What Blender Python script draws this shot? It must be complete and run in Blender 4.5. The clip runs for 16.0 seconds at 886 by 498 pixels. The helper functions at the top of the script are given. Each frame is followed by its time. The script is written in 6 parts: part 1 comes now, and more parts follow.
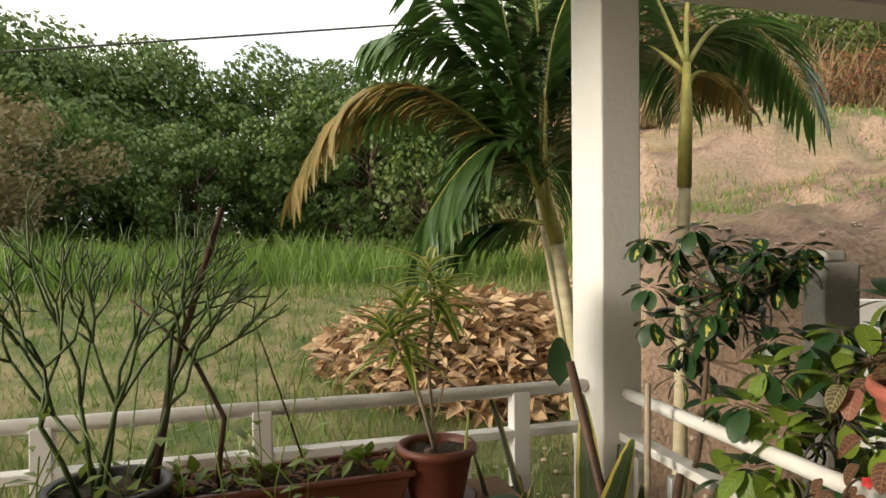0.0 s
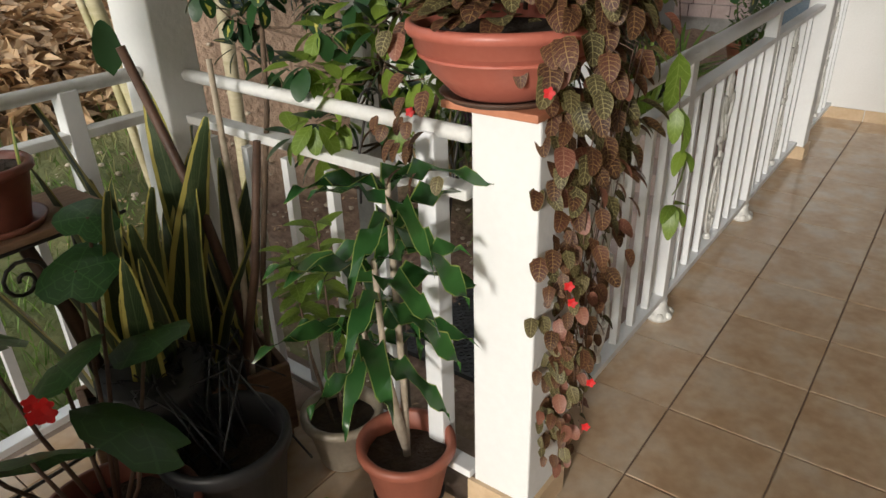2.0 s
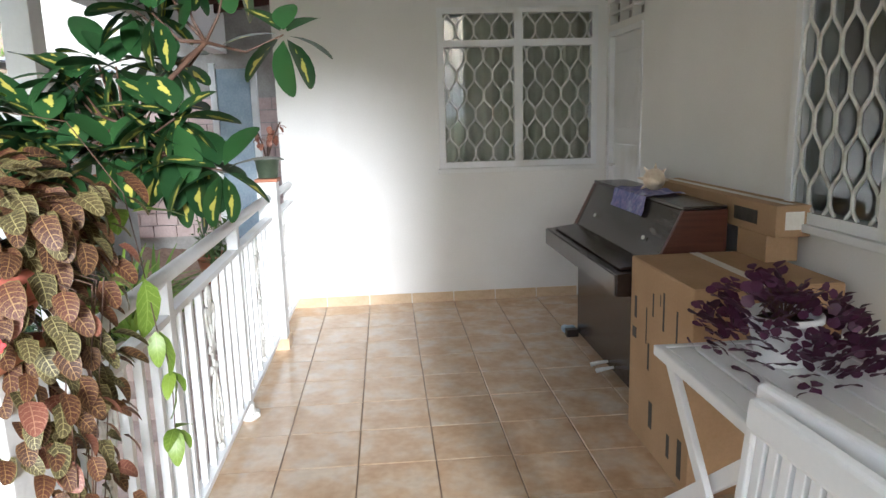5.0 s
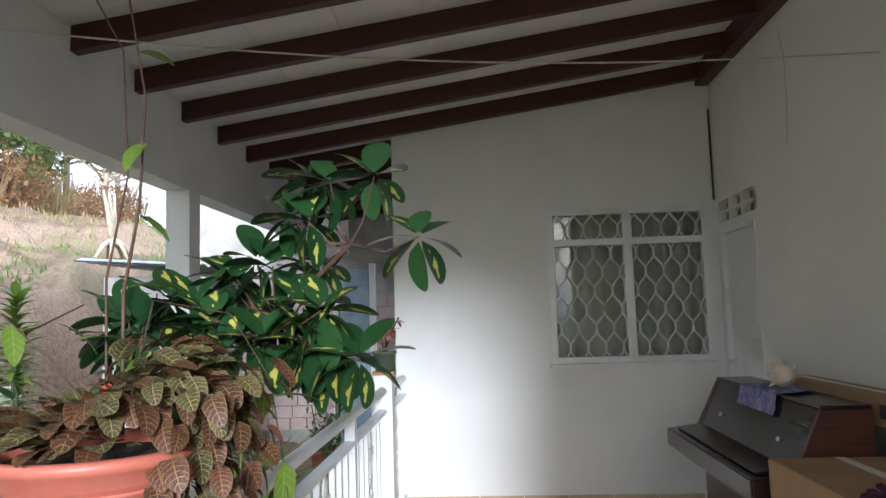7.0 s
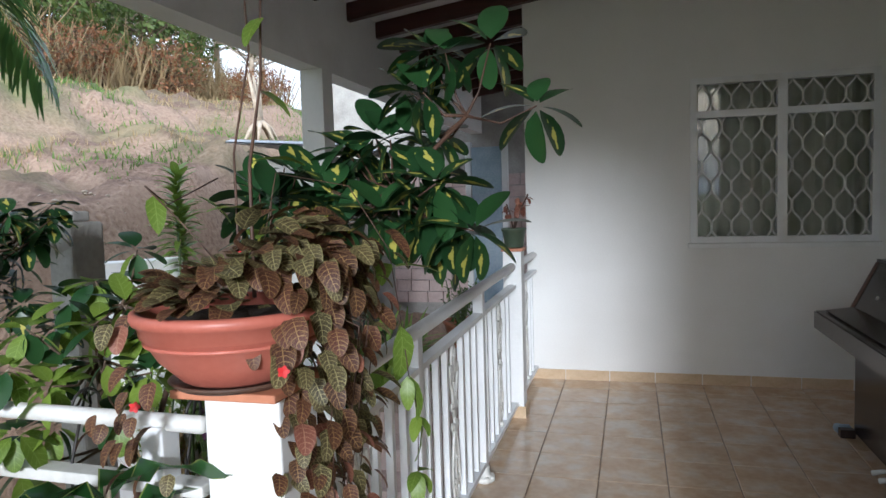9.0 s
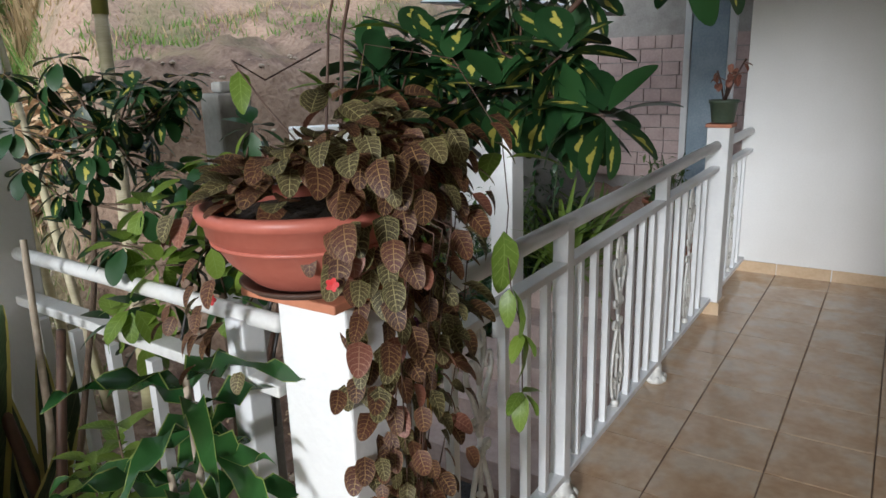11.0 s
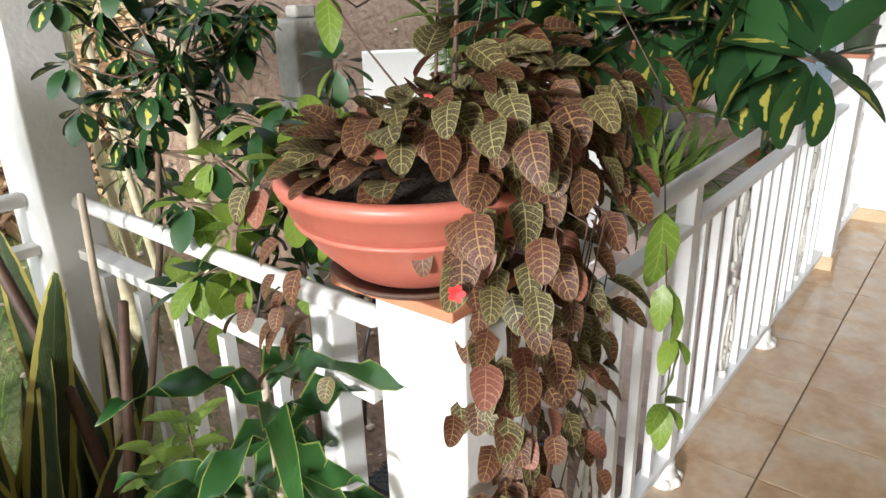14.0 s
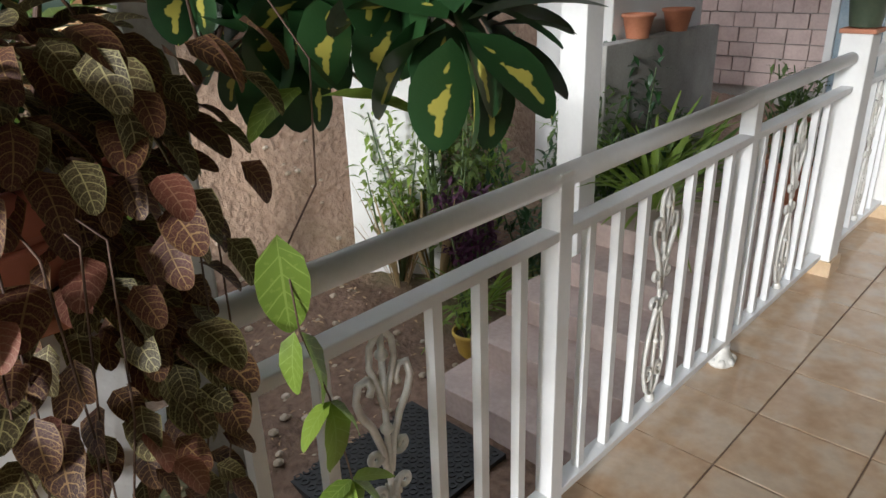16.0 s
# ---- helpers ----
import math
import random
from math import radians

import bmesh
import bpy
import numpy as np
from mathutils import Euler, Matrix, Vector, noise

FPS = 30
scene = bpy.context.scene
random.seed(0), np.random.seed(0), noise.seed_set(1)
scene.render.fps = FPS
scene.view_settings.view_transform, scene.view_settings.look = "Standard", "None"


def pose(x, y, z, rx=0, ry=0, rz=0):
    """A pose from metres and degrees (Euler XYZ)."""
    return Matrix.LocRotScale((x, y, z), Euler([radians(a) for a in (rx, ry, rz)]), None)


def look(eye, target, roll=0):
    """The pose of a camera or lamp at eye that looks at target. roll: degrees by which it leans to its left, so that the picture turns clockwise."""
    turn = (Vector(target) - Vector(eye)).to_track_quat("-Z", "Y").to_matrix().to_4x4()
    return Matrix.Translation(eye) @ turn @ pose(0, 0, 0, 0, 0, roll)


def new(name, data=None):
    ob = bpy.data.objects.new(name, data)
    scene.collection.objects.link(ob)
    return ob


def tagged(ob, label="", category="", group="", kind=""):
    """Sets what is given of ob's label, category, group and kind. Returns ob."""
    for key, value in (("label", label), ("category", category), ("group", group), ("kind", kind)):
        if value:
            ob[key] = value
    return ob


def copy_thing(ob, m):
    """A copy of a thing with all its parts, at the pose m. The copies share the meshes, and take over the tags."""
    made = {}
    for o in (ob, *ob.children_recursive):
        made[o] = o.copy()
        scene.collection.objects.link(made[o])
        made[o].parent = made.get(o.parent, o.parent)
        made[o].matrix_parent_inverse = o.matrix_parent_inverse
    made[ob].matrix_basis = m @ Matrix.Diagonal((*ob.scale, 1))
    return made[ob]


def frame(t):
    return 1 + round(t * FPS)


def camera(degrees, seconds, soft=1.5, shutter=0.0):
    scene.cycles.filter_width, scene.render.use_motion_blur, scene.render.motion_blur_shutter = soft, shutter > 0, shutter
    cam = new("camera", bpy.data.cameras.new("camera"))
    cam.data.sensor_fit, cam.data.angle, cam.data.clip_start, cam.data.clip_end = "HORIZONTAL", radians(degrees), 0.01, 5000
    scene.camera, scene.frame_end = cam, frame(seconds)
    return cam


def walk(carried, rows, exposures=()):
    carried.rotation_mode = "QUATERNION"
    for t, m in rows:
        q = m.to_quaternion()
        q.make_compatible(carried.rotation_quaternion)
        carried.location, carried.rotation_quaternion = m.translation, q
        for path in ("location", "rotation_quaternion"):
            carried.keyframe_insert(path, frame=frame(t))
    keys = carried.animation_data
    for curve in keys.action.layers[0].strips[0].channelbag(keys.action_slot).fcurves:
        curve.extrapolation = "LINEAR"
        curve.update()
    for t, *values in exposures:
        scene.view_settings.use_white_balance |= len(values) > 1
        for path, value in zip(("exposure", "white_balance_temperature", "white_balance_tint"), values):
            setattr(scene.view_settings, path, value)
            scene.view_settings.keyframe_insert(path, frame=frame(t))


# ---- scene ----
cam = camera(65.3, 16.0)
EXPOSURES = [(0, 0.0, 6870, 10), (1, 0.0, 6470, 10), (1.5, 0.25, 6260, 10), (2, -0.15, 6100, 10), (2.5, -0.05, 5970, 10), (3.5, 0.7, 5770, 10), (4.5, 1.35, 5470, 10), (7, 0.72, 5200, 10), (9, 0.22, 5200, 10), (11.5, -0.15, 5500, 10), (12.5, 0.15, 5600, 10), (13.5, 0.68, 5700, 10), (14.5, 0.9, 5700, 10), (15.3, 0.6, 5600, 10), (16, 0.4, 5650, 10)]
PATH = [
    (0, (0.059, 0.165, 1.47), (0.621, 2.084, 1.447), -0.5),
    (0.5, (-0.011, 0.212, 1.441), (0.873, 2.003, 1.342), -1.2),
    (1, (-0.046, 0.219, 1.43), (1.1, 1.823, 1.093), -1.4),
    (1.5, (-0.031, 0.207, 1.427), (1.295, 1.571, 0.808), -1.5),
    (1.8, (-0.01, 0.203, 1.445), (1.376, 1.396, 0.634), -1.6),
    (2, (0.005, 0.187, 1.448), (1.418, 1.272, 0.538), -1.8),
    (2.5, (0.049, 0.165, 1.453), (1.535, 1.013, 0.419), -1.7),
    (3, (0.065, 0.137, 1.458), (1.635, 0.768, 0.392), -1.7),
    (3.5, (0.083, 0.129, 1.451), (1.752, 0.543, 0.429), -1.5),
    (4, (0.083, 0.144, 1.45), (1.875, 0.332, 0.583), -1.3),
    (4.5, (0.07, 0.161, 1.459), (1.972, 0.123, 0.842), -1.5),
    (4.7, (0.047, 0.16, 1.462), (1.978, 0.05, 0.955), -1.5),
    (6.8, (-0.058, 0.209, 1.45), (1.934, 0.285, 1.608), -1.7),
    (7, (-0.055, 0.209, 1.451), (1.931, 0.338, 1.643), -1.7),
    (7.5, (-0.046, 0.196, 1.446), (1.919, 0.458, 1.711), -1.7),
    (8, (-0.033, 0.176, 1.437), (1.927, 0.532, 1.619), -1.7),
    (8.5, (-0.022, 0.168, 1.433), (1.93, 0.604, 1.445), -1.6),
    (9, (-0.018, 0.164, 1.434), (1.906, 0.69, 1.29), -1.7),
    (9.2, (-0.014, 0.16, 1.439), (1.889, 0.744, 1.248), -1.4),
    (11.3, (0.35, 0.055, 1.459), (1.897, 1.194, 0.899), -1.8),
    (11.5, (0.372, 0.084, 1.462), (1.872, 1.264, 0.865), -1.7),
    (12, (0.407, 0.208, 1.473), (1.789, 1.488, 0.8), -1.6),
    (12.5, (0.477, 0.295, 1.49), (1.779, 1.63, 0.765), -1.6),
    (13, (0.525, 0.352, 1.485), (1.844, 1.671, 0.764), -1.6),
    (13.5, (0.476, 0.373, 1.472), (1.869, 1.617, 0.757), -1.5),
    (14, (0.472, 0.305, 1.47), (1.921, 1.484, 0.757), -1.8),
    (14.5, (0.497, 0.153, 1.447), (1.957, 1.319, 0.733), -2.1),
    (15, (0.616, 0.104, 1.421), (2.076, 1.256, 0.682), -2.0),
    (15.5, (0.818, 0.108, 1.424), (2.252, 1.274, 0.66), -1.7),
    (16, (1.044, 0.062, 1.413), (2.355, 1.363, 0.647), -2.0),
]
walk(cam, [(t, look(eye, target, roll)) for t, eye, target, roll in PATH], exposures=EXPOSURES)

# ---- world, sun ----
SUN_TRAVEL = Vector((math.cos(radians(11.5)), math.sin(radians(11.5)), -math.tan(radians(13)))).normalized()
world = bpy.data.worlds.new("sky")
scene.world = world
world.use_nodes = True
wn = world.node_tree
sky = wn.nodes.new("ShaderNodeTexSky")
sky.sky_type, sky.sun_disc = "NISHITA", False
sky.sun_elevation, sky.sun_rotation = radians(13), math.atan2(-SUN_TRAVEL.x, -SUN_TRAVEL.y)
sky.air_density, sky.dust_density = 1.0, 9.0
cloud, veil = wn.nodes.new("ShaderNodeTexNoise"), wn.nodes.new("ShaderNodeValToRGB")
cloud.inputs["Scale"].default_value, cloud.inputs["Detail"].default_value = 2.2, 7.0
veil.color_ramp.elements[0].position, veil.color_ramp.elements[0].color = 0.34, (0.30, 0.30, 0.30, 1)
veil.color_ramp.elements[1].position, veil.color_ramp.elements[1].color = 0.50, (0.92, 0.92, 0.92, 1)
where, over = wn.nodes.new("ShaderNodeTexCoord"), wn.nodes.new("ShaderNodeMixRGB")
wn.links.new(where.outputs["Generated"], cloud.inputs["Vector"])
wn.links.new(cloud.outputs["Fac"], veil.inputs[0])
wn.links.new(veil.outputs[0], over.inputs[0])
wn.links.new(sky.outputs[0], over.inputs[1])
over.inputs[2].default_value = (2.75, 2.72, 2.62, 1)
wn.links.new(over.outputs[0], wn.nodes["Background"].inputs[0])
wn.nodes["Background"].inputs[1].default_value = 0.58
sun = new("sun", bpy.data.lights.new("sun", "SUN"))
sun.data.energy, sun.data.angle, sun.data.color = 3.2, radians(8.0), (1.0, 0.93, 0.82)
sun.matrix_world = look(-SUN_TRAVEL * 30, (0, 0, 0))

# ---- materials ----
def nodes_of(name):
    m = bpy.data.materials.new(name)
    m.use_nodes = True
    return m, m.node_tree.nodes, m.node_tree.links, m.node_tree.nodes["Principled BSDF"]


def grain(n, l, scale, detail=4.0, coords="Object", stretch=None):
    tc, tex = n.new("ShaderNodeTexCoord"), n.new("ShaderNodeTexNoise")
    tex.inputs["Scale"].default_value, tex.inputs["Detail"].default_value = scale, detail
    src = tc.outputs[coords]
    if stretch:
        mp = n.new("ShaderNodeMapping")
        mp.inputs["Scale"].default_value = stretch
        l.new(src, mp.inputs[0])
        src = mp.outputs[0]
    l.new(src, tex.inputs["Vector"])
    return tex.outputs["Fac"]


def ramp(n, l, src, stops):
    r = n.new("ShaderNodeValToRGB")
    while len(r.color_ramp.elements) < len(stops):
        r.color_ramp.elements.new(0.5)
    for e, (p, c) in zip(r.color_ramp.elements, stops):
        e.position, e.color = p, (*c, 1)
    l.new(src, r.inputs[0])
    return r.outputs[0]


def mixc(n, l, fac, a, b, mode="MIX"):
    m = n.new("ShaderNodeMix")
    m.data_type, m.blend_type = "RGBA", mode
    for sock, v in ((m.inputs["Factor"], fac), (m.inputs["A"], a), (m.inputs["B"], b)):
        if hasattr(v, "is_linked"):
            l.new(v, sock)
        elif isinstance(v, (int, float)):
            sock.default_value = v
        else:
            sock.default_value = (*v, 1)
    return m.outputs["Result"]


def bumped(n, l, bsdf, src, strength=0.2, distance=0.004):
    b = n.new("ShaderNodeBump")
    b.inputs["Strength"].default_value, b.inputs["Distance"].default_value = strength, distance
    l.new(src, b.inputs["Height"])
    l.new(b.outputs[0], bsdf.inputs["Normal"])


def surface(name, dark, light, rough=0.6, scale=6.0, fine=60.0, bump=0.25, dist=0.003, metal=0.0, coords="Object", stretch=None, stain=None, spec=0.5, lo=0.32, hi=0.68):
    """Two tones mixed by broad and fine grain, with fine relief and, if given, stains of a third tone."""
    m, n, l, b = nodes_of(name)
    broad, small = grain(n, l, scale, 5, coords, stretch), grain(n, l, fine, 4, coords, stretch)
    tone = ramp(n, l, broad, [(lo, dark), (hi, light)])
    col = mixc(n, l, 0.35, tone, ramp(n, l, small, [(0.3, dark), (0.7, light)]))
    if stain:
        blot = grain(n, l, scale * 0.45, 8, coords)
        col = mixc(n, l, ramp(n, l, blot, [(0.56, (0, 0, 0)), (0.72, (0.8, 0.8, 0.8))]), col, stain)
    l.new(col, b.inputs["Base Color"])
    b.inputs["Roughness"].default_value, b.inputs["Metallic"].default_value = rough, metal
    b.inputs["Specular IOR Level"].default_value = spec
    bumped(n, l, b, small, bump, dist)
    return m


def leafy(name, dark, light, vein=None, edge=None, rough=0.4, through_light=0.25, veins=9.0, blotch=None, rim_at=0.72, mesh_veins=False):
    """Leaf skin: u across (-1 to 1) and v along in the UV map drive midrib, side veins and a pale margin."""
    m, n, l, b = nodes_of(name)
    uv, sep = n.new("ShaderNodeUVMap"), n.new("ShaderNodeSeparateXYZ")
    l.new(uv.outputs[0], sep.inputs[0])

    def mth(op, x, y=0.0):
        q = n.new("ShaderNodeMath")
        q.operation = op
        for s, val in zip(q.inputs, (x, y)):
            if hasattr(val, "is_linked"):
                l.new(val, s)
            else:
                s.default_value = val
        return q.outputs[0]
    across = mth("ABSOLUTE", sep.outputs[0])
    info, geo = n.new("ShaderNodeObjectInfo"), n.new("ShaderNodeNewGeometry")
    rnd = mth("FRACT", mth("ADD", info.outputs["Random"], geo.outputs["Random Per Island"]))
    col = mixc(n, l, rnd, dark, light)
    col = mixc(n, l, mth("MULTIPLY", grain(n, l, 7.0, 5), 0.5), col, light)
    if vein:
        side = mth("PINGPONG", mth("MULTIPLY", mth("SUBTRACT", sep.outputs[1], mth("MULTIPLY", across, 0.22)), veins), 0.5)
        lines = mth("LESS_THAN", side, 0.055)
        rib = mth("LESS_THAN", across, 0.05)
        net = mth("MULTIPLY", mth("GREATER_THAN", grain(n, l, 14.0, 2), 0.62), 0.3)
        if mesh_veins:
            wob = mth("MULTIPLY", mth("SUBTRACT", grain(n, l, 9.0, 2), 0.5), 0.10)
            bow = mth("SUBTRACT", mth("ADD", sep.outputs[1], wob), mth("MULTIPLY", mth("POWER", across, 1.6), 0.24))
            side = mth("PINGPONG", mth("MULTIPLY", bow, veins), 0.5)
            lines = mth("LESS_THAN", side, 0.06)
            rib = mth("LESS_THAN", across, 0.045)
            spot, cells = n.new("ShaderNodeCombineXYZ"), n.new("ShaderNodeTexVoronoi")
            l.new(mth("MULTIPLY", sep.outputs[0], 0.36), spot.inputs[0])
            l.new(sep.outputs[1], spot.inputs[1])
            l.new(mth("MULTIPLY", rnd, 9.0), spot.inputs[2])
            cells.feature = "DISTANCE_TO_EDGE"
            cells.inputs["Scale"].default_value = 13.0
            l.new(spot.outputs[0], cells.inputs["Vector"])
            net = mth("MULTIPLY", mth("LESS_THAN", cells.outputs["Distance"], 0.055), mth("ADD", 0.14, mth("MULTIPLY", across, 0.4)))
        col = mixc(n, l, mth("MAXIMUM", net, mth("MULTIPLY", mth("MAXIMUM", lines, rib), 0.85)), col, vein)
    if blotch:
        patch = ramp(n, l, mth("ADD", grain(n, l, 3.2, 3), mth("MULTIPLY", across, -0.22)), [(0.495, (0, 0, 0)), (0.52, (1, 1, 1))])
        col = mixc(n, l, patch, col, blotch)
    if edge:
        col = mixc(n, l, mth("GREATER_THAN", across, rim_at), col, edge)
    l.new(col, b.inputs["Base Color"])
    b.inputs["Roughness"].default_value = rough
    bumped(n, l, b, grain(n, l, 40.0), 0.15, 0.002)
    tr, mx = n.new("ShaderNodeBsdfTranslucent"), n.new("ShaderNodeMixShader")
    l.new(col, tr.inputs[0])
    mx.inputs[0].default_value = through_light
    l.new(b.outputs[0], mx.inputs[1])
    l.new(tr.outputs[0], mx.inputs[2])
    l.new(mx.outputs[0], n["Material Output"].inputs[0])
    return m


def tile_skin():
    m, n, l, b = nodes_of("glazed_tile")
    info = n.new("ShaderNodeObjectInfo")
    tc, add = n.new("ShaderNodeTexCoord"), n.new("ShaderNodeVectorMath")
    add.operation = "ADD"
    l.new(tc.outputs["Object"], add.inputs[0])
    mul = n.new("ShaderNodeMath")
    mul.operation, mul.inputs[1].default_value = "MULTIPLY", 37.0
    l.new(info.outputs["Random"], mul.inputs[0])
    l.new(mul.outputs[0], add.inputs[1])
    t1, t2 = n.new("ShaderNodeTexNoise"), n.new("ShaderNodeTexNoise")
    t1.inputs["Scale"].default_value, t2.inputs["Scale"].default_value = 6.0, 26.0
    t1.inputs["Detail"].default_value = t2.inputs["Detail"].default_value = 6.0
    l.new(add.outputs[0], t1.inputs[0]), l.new(add.outputs[0], t2.inputs[0])
    c = ramp(n, l, t1.outputs["Fac"], [(0.36, (0.46, 0.29, 0.16)), (0.5, (0.55, 0.40, 0.265)), (0.66, (0.60, 0.52, 0.42))])
    c = mixc(n, l, 0.4, c, ramp(n, l, t2.outputs["Fac"], [(0.35, (0.44, 0.31, 0.20)), (0.65, (0.62, 0.47, 0.32))]))
    c = mixc(n, l, info.outputs["Random"], c, mixc(n, l, 0.12, c, (0.42, 0.30, 0.2)))
    l.new(c, b.inputs["Base Color"])
    r = n.new("ShaderNodeMapRange")
    r.inputs["To Min"].default_value, r.inputs["To Max"].default_value = 0.09, 0.24
    l.new(t1.outputs["Fac"], r.inputs["Value"])
    l.new(r.outputs[0], b.inputs["Roughness"])
    bumped(n, l, b, t1.outputs["Fac"], 0.08, 0.004)
    return m


def clear_glass():
    m, n, l, b = nodes_of("window_glass")
    b.inputs["Base Color"].default_value = (0.9, 0.95, 0.95, 1)
    b.inputs["Transmission Weight"].default_value, b.inputs["Roughness"].default_value = 1.0, 0.02
    b.inputs["IOR"].default_value = 1.45
    return m


plaster = surface("white_plaster", (0.74, 0.73, 0.70), (0.82, 0.81, 0.79), 0.85, 1.6, 90, 0.35, 0.003, stain=(0.70, 0.68, 0.64))
pillar_paint = surface("pillar_paint", (0.76, 0.76, 0.75), (0.83, 0.83, 0.82), 0.7, 3.0, 45, 0.4, 0.004, stain=(0.66, 0.65, 0.62))
ceiling_paint = surface("ceiling_panel", (0.70, 0.69, 0.67), (0.80, 0.79, 0.77), 0.8, 2.0, 40, 0.2)
white_metal = surface("white_metal_paint", (0.74, 0.75, 0.76), (0.82, 0.82, 0.82), 0.38, 5.0, 70, 0.2, 0.002, stain=(0.60, 0.58, 0.53))
old_metal = surface("weathered_rail_paint", (0.62, 0.61, 0.58), (0.80, 0.80, 0.78), 0.5, 7.0, 60, 0.5, 0.003, stain=(0.30, 0.26, 0.22))
cast_white = surface("cast_scroll_paint", (0.62, 0.61, 0.57), (0.80, 0.79, 0.75), 0.5, 30, 120, 0.4, 0.002, stain=(0.42, 0.37, 0.30))
white_plastic = surface("white_plastic", (0.78, 0.79, 0.81), (0.84, 0.84, 0.85), 0.35, 4, 90, 0.08)
glazed_tile = tile_skin()
skirting_tile = surface("skirting_tile", (0.52, 0.37, 0.22), (0.68, 0.53, 0.36), 0.35, 9, 60, 0.1)
grout = surface("tile_grout", (0.16, 0.11, 0.08), (0.27, 0.20, 0.15), 0.9, 8, 80, 0.3)
rafter_wood = surface("red_stained_rafter", (0.032, 0.007, 0.006), (0.070, 0.016, 0.013), 0.5, 3.0, 40, 0.3, 0.003, stretch=(12, 1, 12))
terracotta = surface("terracotta", (0.42, 0.16, 0.085), (0.56, 0.235, 0.13), 0.55, 5, 60, 0.2, 0.002, stain=(0.40, 0.20, 0.13))
plastic_red = surface("terracotta_plastic", (0.44, 0.125, 0.085), (0.53, 0.175, 0.125), 0.42, 4, 70, 0.08, 0.002, stain=(0.50, 0.23, 0.15))
trough_plastic = surface("dark_terracotta_plastic", (0.13, 0.038, 0.026), (0.21, 0.065, 0.042), 0.45, 5, 60, 0.1, stain=(0.26, 0.13, 0.09))
pot_plastic = surface("brick_red_pot_plastic", (0.27, 0.085, 0.052), (0.36, 0.12, 0.075), 0.5, 5, 60, 0.1, stain=(0.22, 0.10, 0.07))
black_plastic = surface("black_plastic", (0.012, 0.012, 0.014), (0.03, 0.03, 0.032), 0.45, 6, 60, 0.15)
green_plastic = surface("green_plastic", (0.05, 0.075, 0.05), (0.09, 0.11, 0.07), 0.45, 6, 60, 0.1)
cream_glaze = surface("cream_glaze", (0.26, 0.22, 0.165), (0.44, 0.38, 0.30), 0.3, 12, 70, 0.1, stain=(0.28, 0.2, 0.13))
planter_wood = surface("weathered_planter_wood", (0.10, 0.055, 0.032), (0.22, 0.125, 0.075), 0.75, 5, 50, 0.5, 0.004, stretch=(2, 14, 14))
soil = surface("potting_soil", (0.018, 0.012, 0.009), (0.07, 0.046, 0.03), 0.95, 16, 90, 0.9, 0.012)
dirt = surface("brown_brown_earth", (0.15, 0.095, 0.06), (0.30, 0.20, 0.135), 0.95, 1.6, 14, 0.9, 0.03, stain=(0.11, 0.07, 0.045))
black_wire = surface("black_iron", (0.014, 0.013, 0.012), (0.04, 0.034, 0.03), 0.5, 20, 90, 0.3)
board_wood = surface("old_board", (0.16, 0.09, 0.05), (0.30, 0.18, 0.11), 0.7, 6, 60, 0.4, stretch=(2, 14, 14))
piano_black = surface("dark_lacquer", (0.018, 0.012, 0.011), (0.034, 0.022, 0.019), 0.22, 4, 60, 0.04, 0.001)
piano_side = surface("mahogany_veneer", (0.055, 0.018, 0.012), (0.11, 0.038, 0.024), 0.3, 4, 50, 0.06, 0.001, stretch=(3, 1, 16))
piano_grey = surface("worn_dark_veneer", (0.034, 0.028, 0.025), (0.065, 0.055, 0.048), 0.22, 3, 60, 0.06, 0.001, stretch=(2, 12, 12))
cardboard = surface("cardboard", (0.36, 0.225, 0.115), (0.46, 0.30, 0.165), 0.8, 3, 80, 0.15, 0.001)
ink = surface("printing_ink", (0.03, 0.028, 0.026), (0.07, 0.06, 0.05), 0.7, 20, 80, 0.05)
paper_label = surface("paper_label", (0.70, 0.66, 0.58), (0.80, 0.77, 0.70), 0.7, 20, 80, 0.05)
sea_shell = surface("shell", (0.60, 0.46, 0.32), (0.80, 0.70, 0.56), 0.4, 18, 70, 0.4, 0.003)
blue_cloth = surface("patterned_cloth", (0.06, 0.10, 0.30), (0.36, 0.30, 0.48), 0.9, 28, 80, 0.3, 0.003, stain=(0.55, 0.62, 0.70))
curtain_cloth = surface("beige_curtain", (0.44, 0.42, 0.33), (0.62, 0.59, 0.48), 0.9, 14, 60, 0.3, stain=(0.38, 0.41, 0.29))
# dark tone stands in for the dimness inside the unseen rooms
room_dimness = surface("painted_room_dimness", (0.16, 0.155, 0.145), (0.2, 0.19, 0.18), 0.9, 3, 40, 0.1)
glass = clear_glass()
bark = surface("brown_bark", (0.07, 0.045, 0.03), (0.17, 0.115, 0.075), 0.85, 9, 60, 0.7, 0.006, stretch=(4, 4, 1))
pale_bark = surface("pale_bark", (0.30, 0.24, 0.17), (0.55, 0.47, 0.37), 0.85, 7, 50, 0.6, 0.006)
green_stem = surface("green_stem", (0.045, 0.075, 0.025), (0.10, 0.15, 0.05), 0.5, 12, 60, 0.2)
dark_stem = surface("dark_stem", (0.05, 0.026, 0.018), (0.12, 0.065, 0.04), 0.6, 14, 60, 0.3)
palm_stem = surface("ringed_palm_stem", (0.38, 0.33, 0.20), (0.62, 0.56, 0.40), 0.6, 3, 30, 0.3, 0.004, stretch=(1, 1, 9), stain=(0.36, 0.34, 0.14))
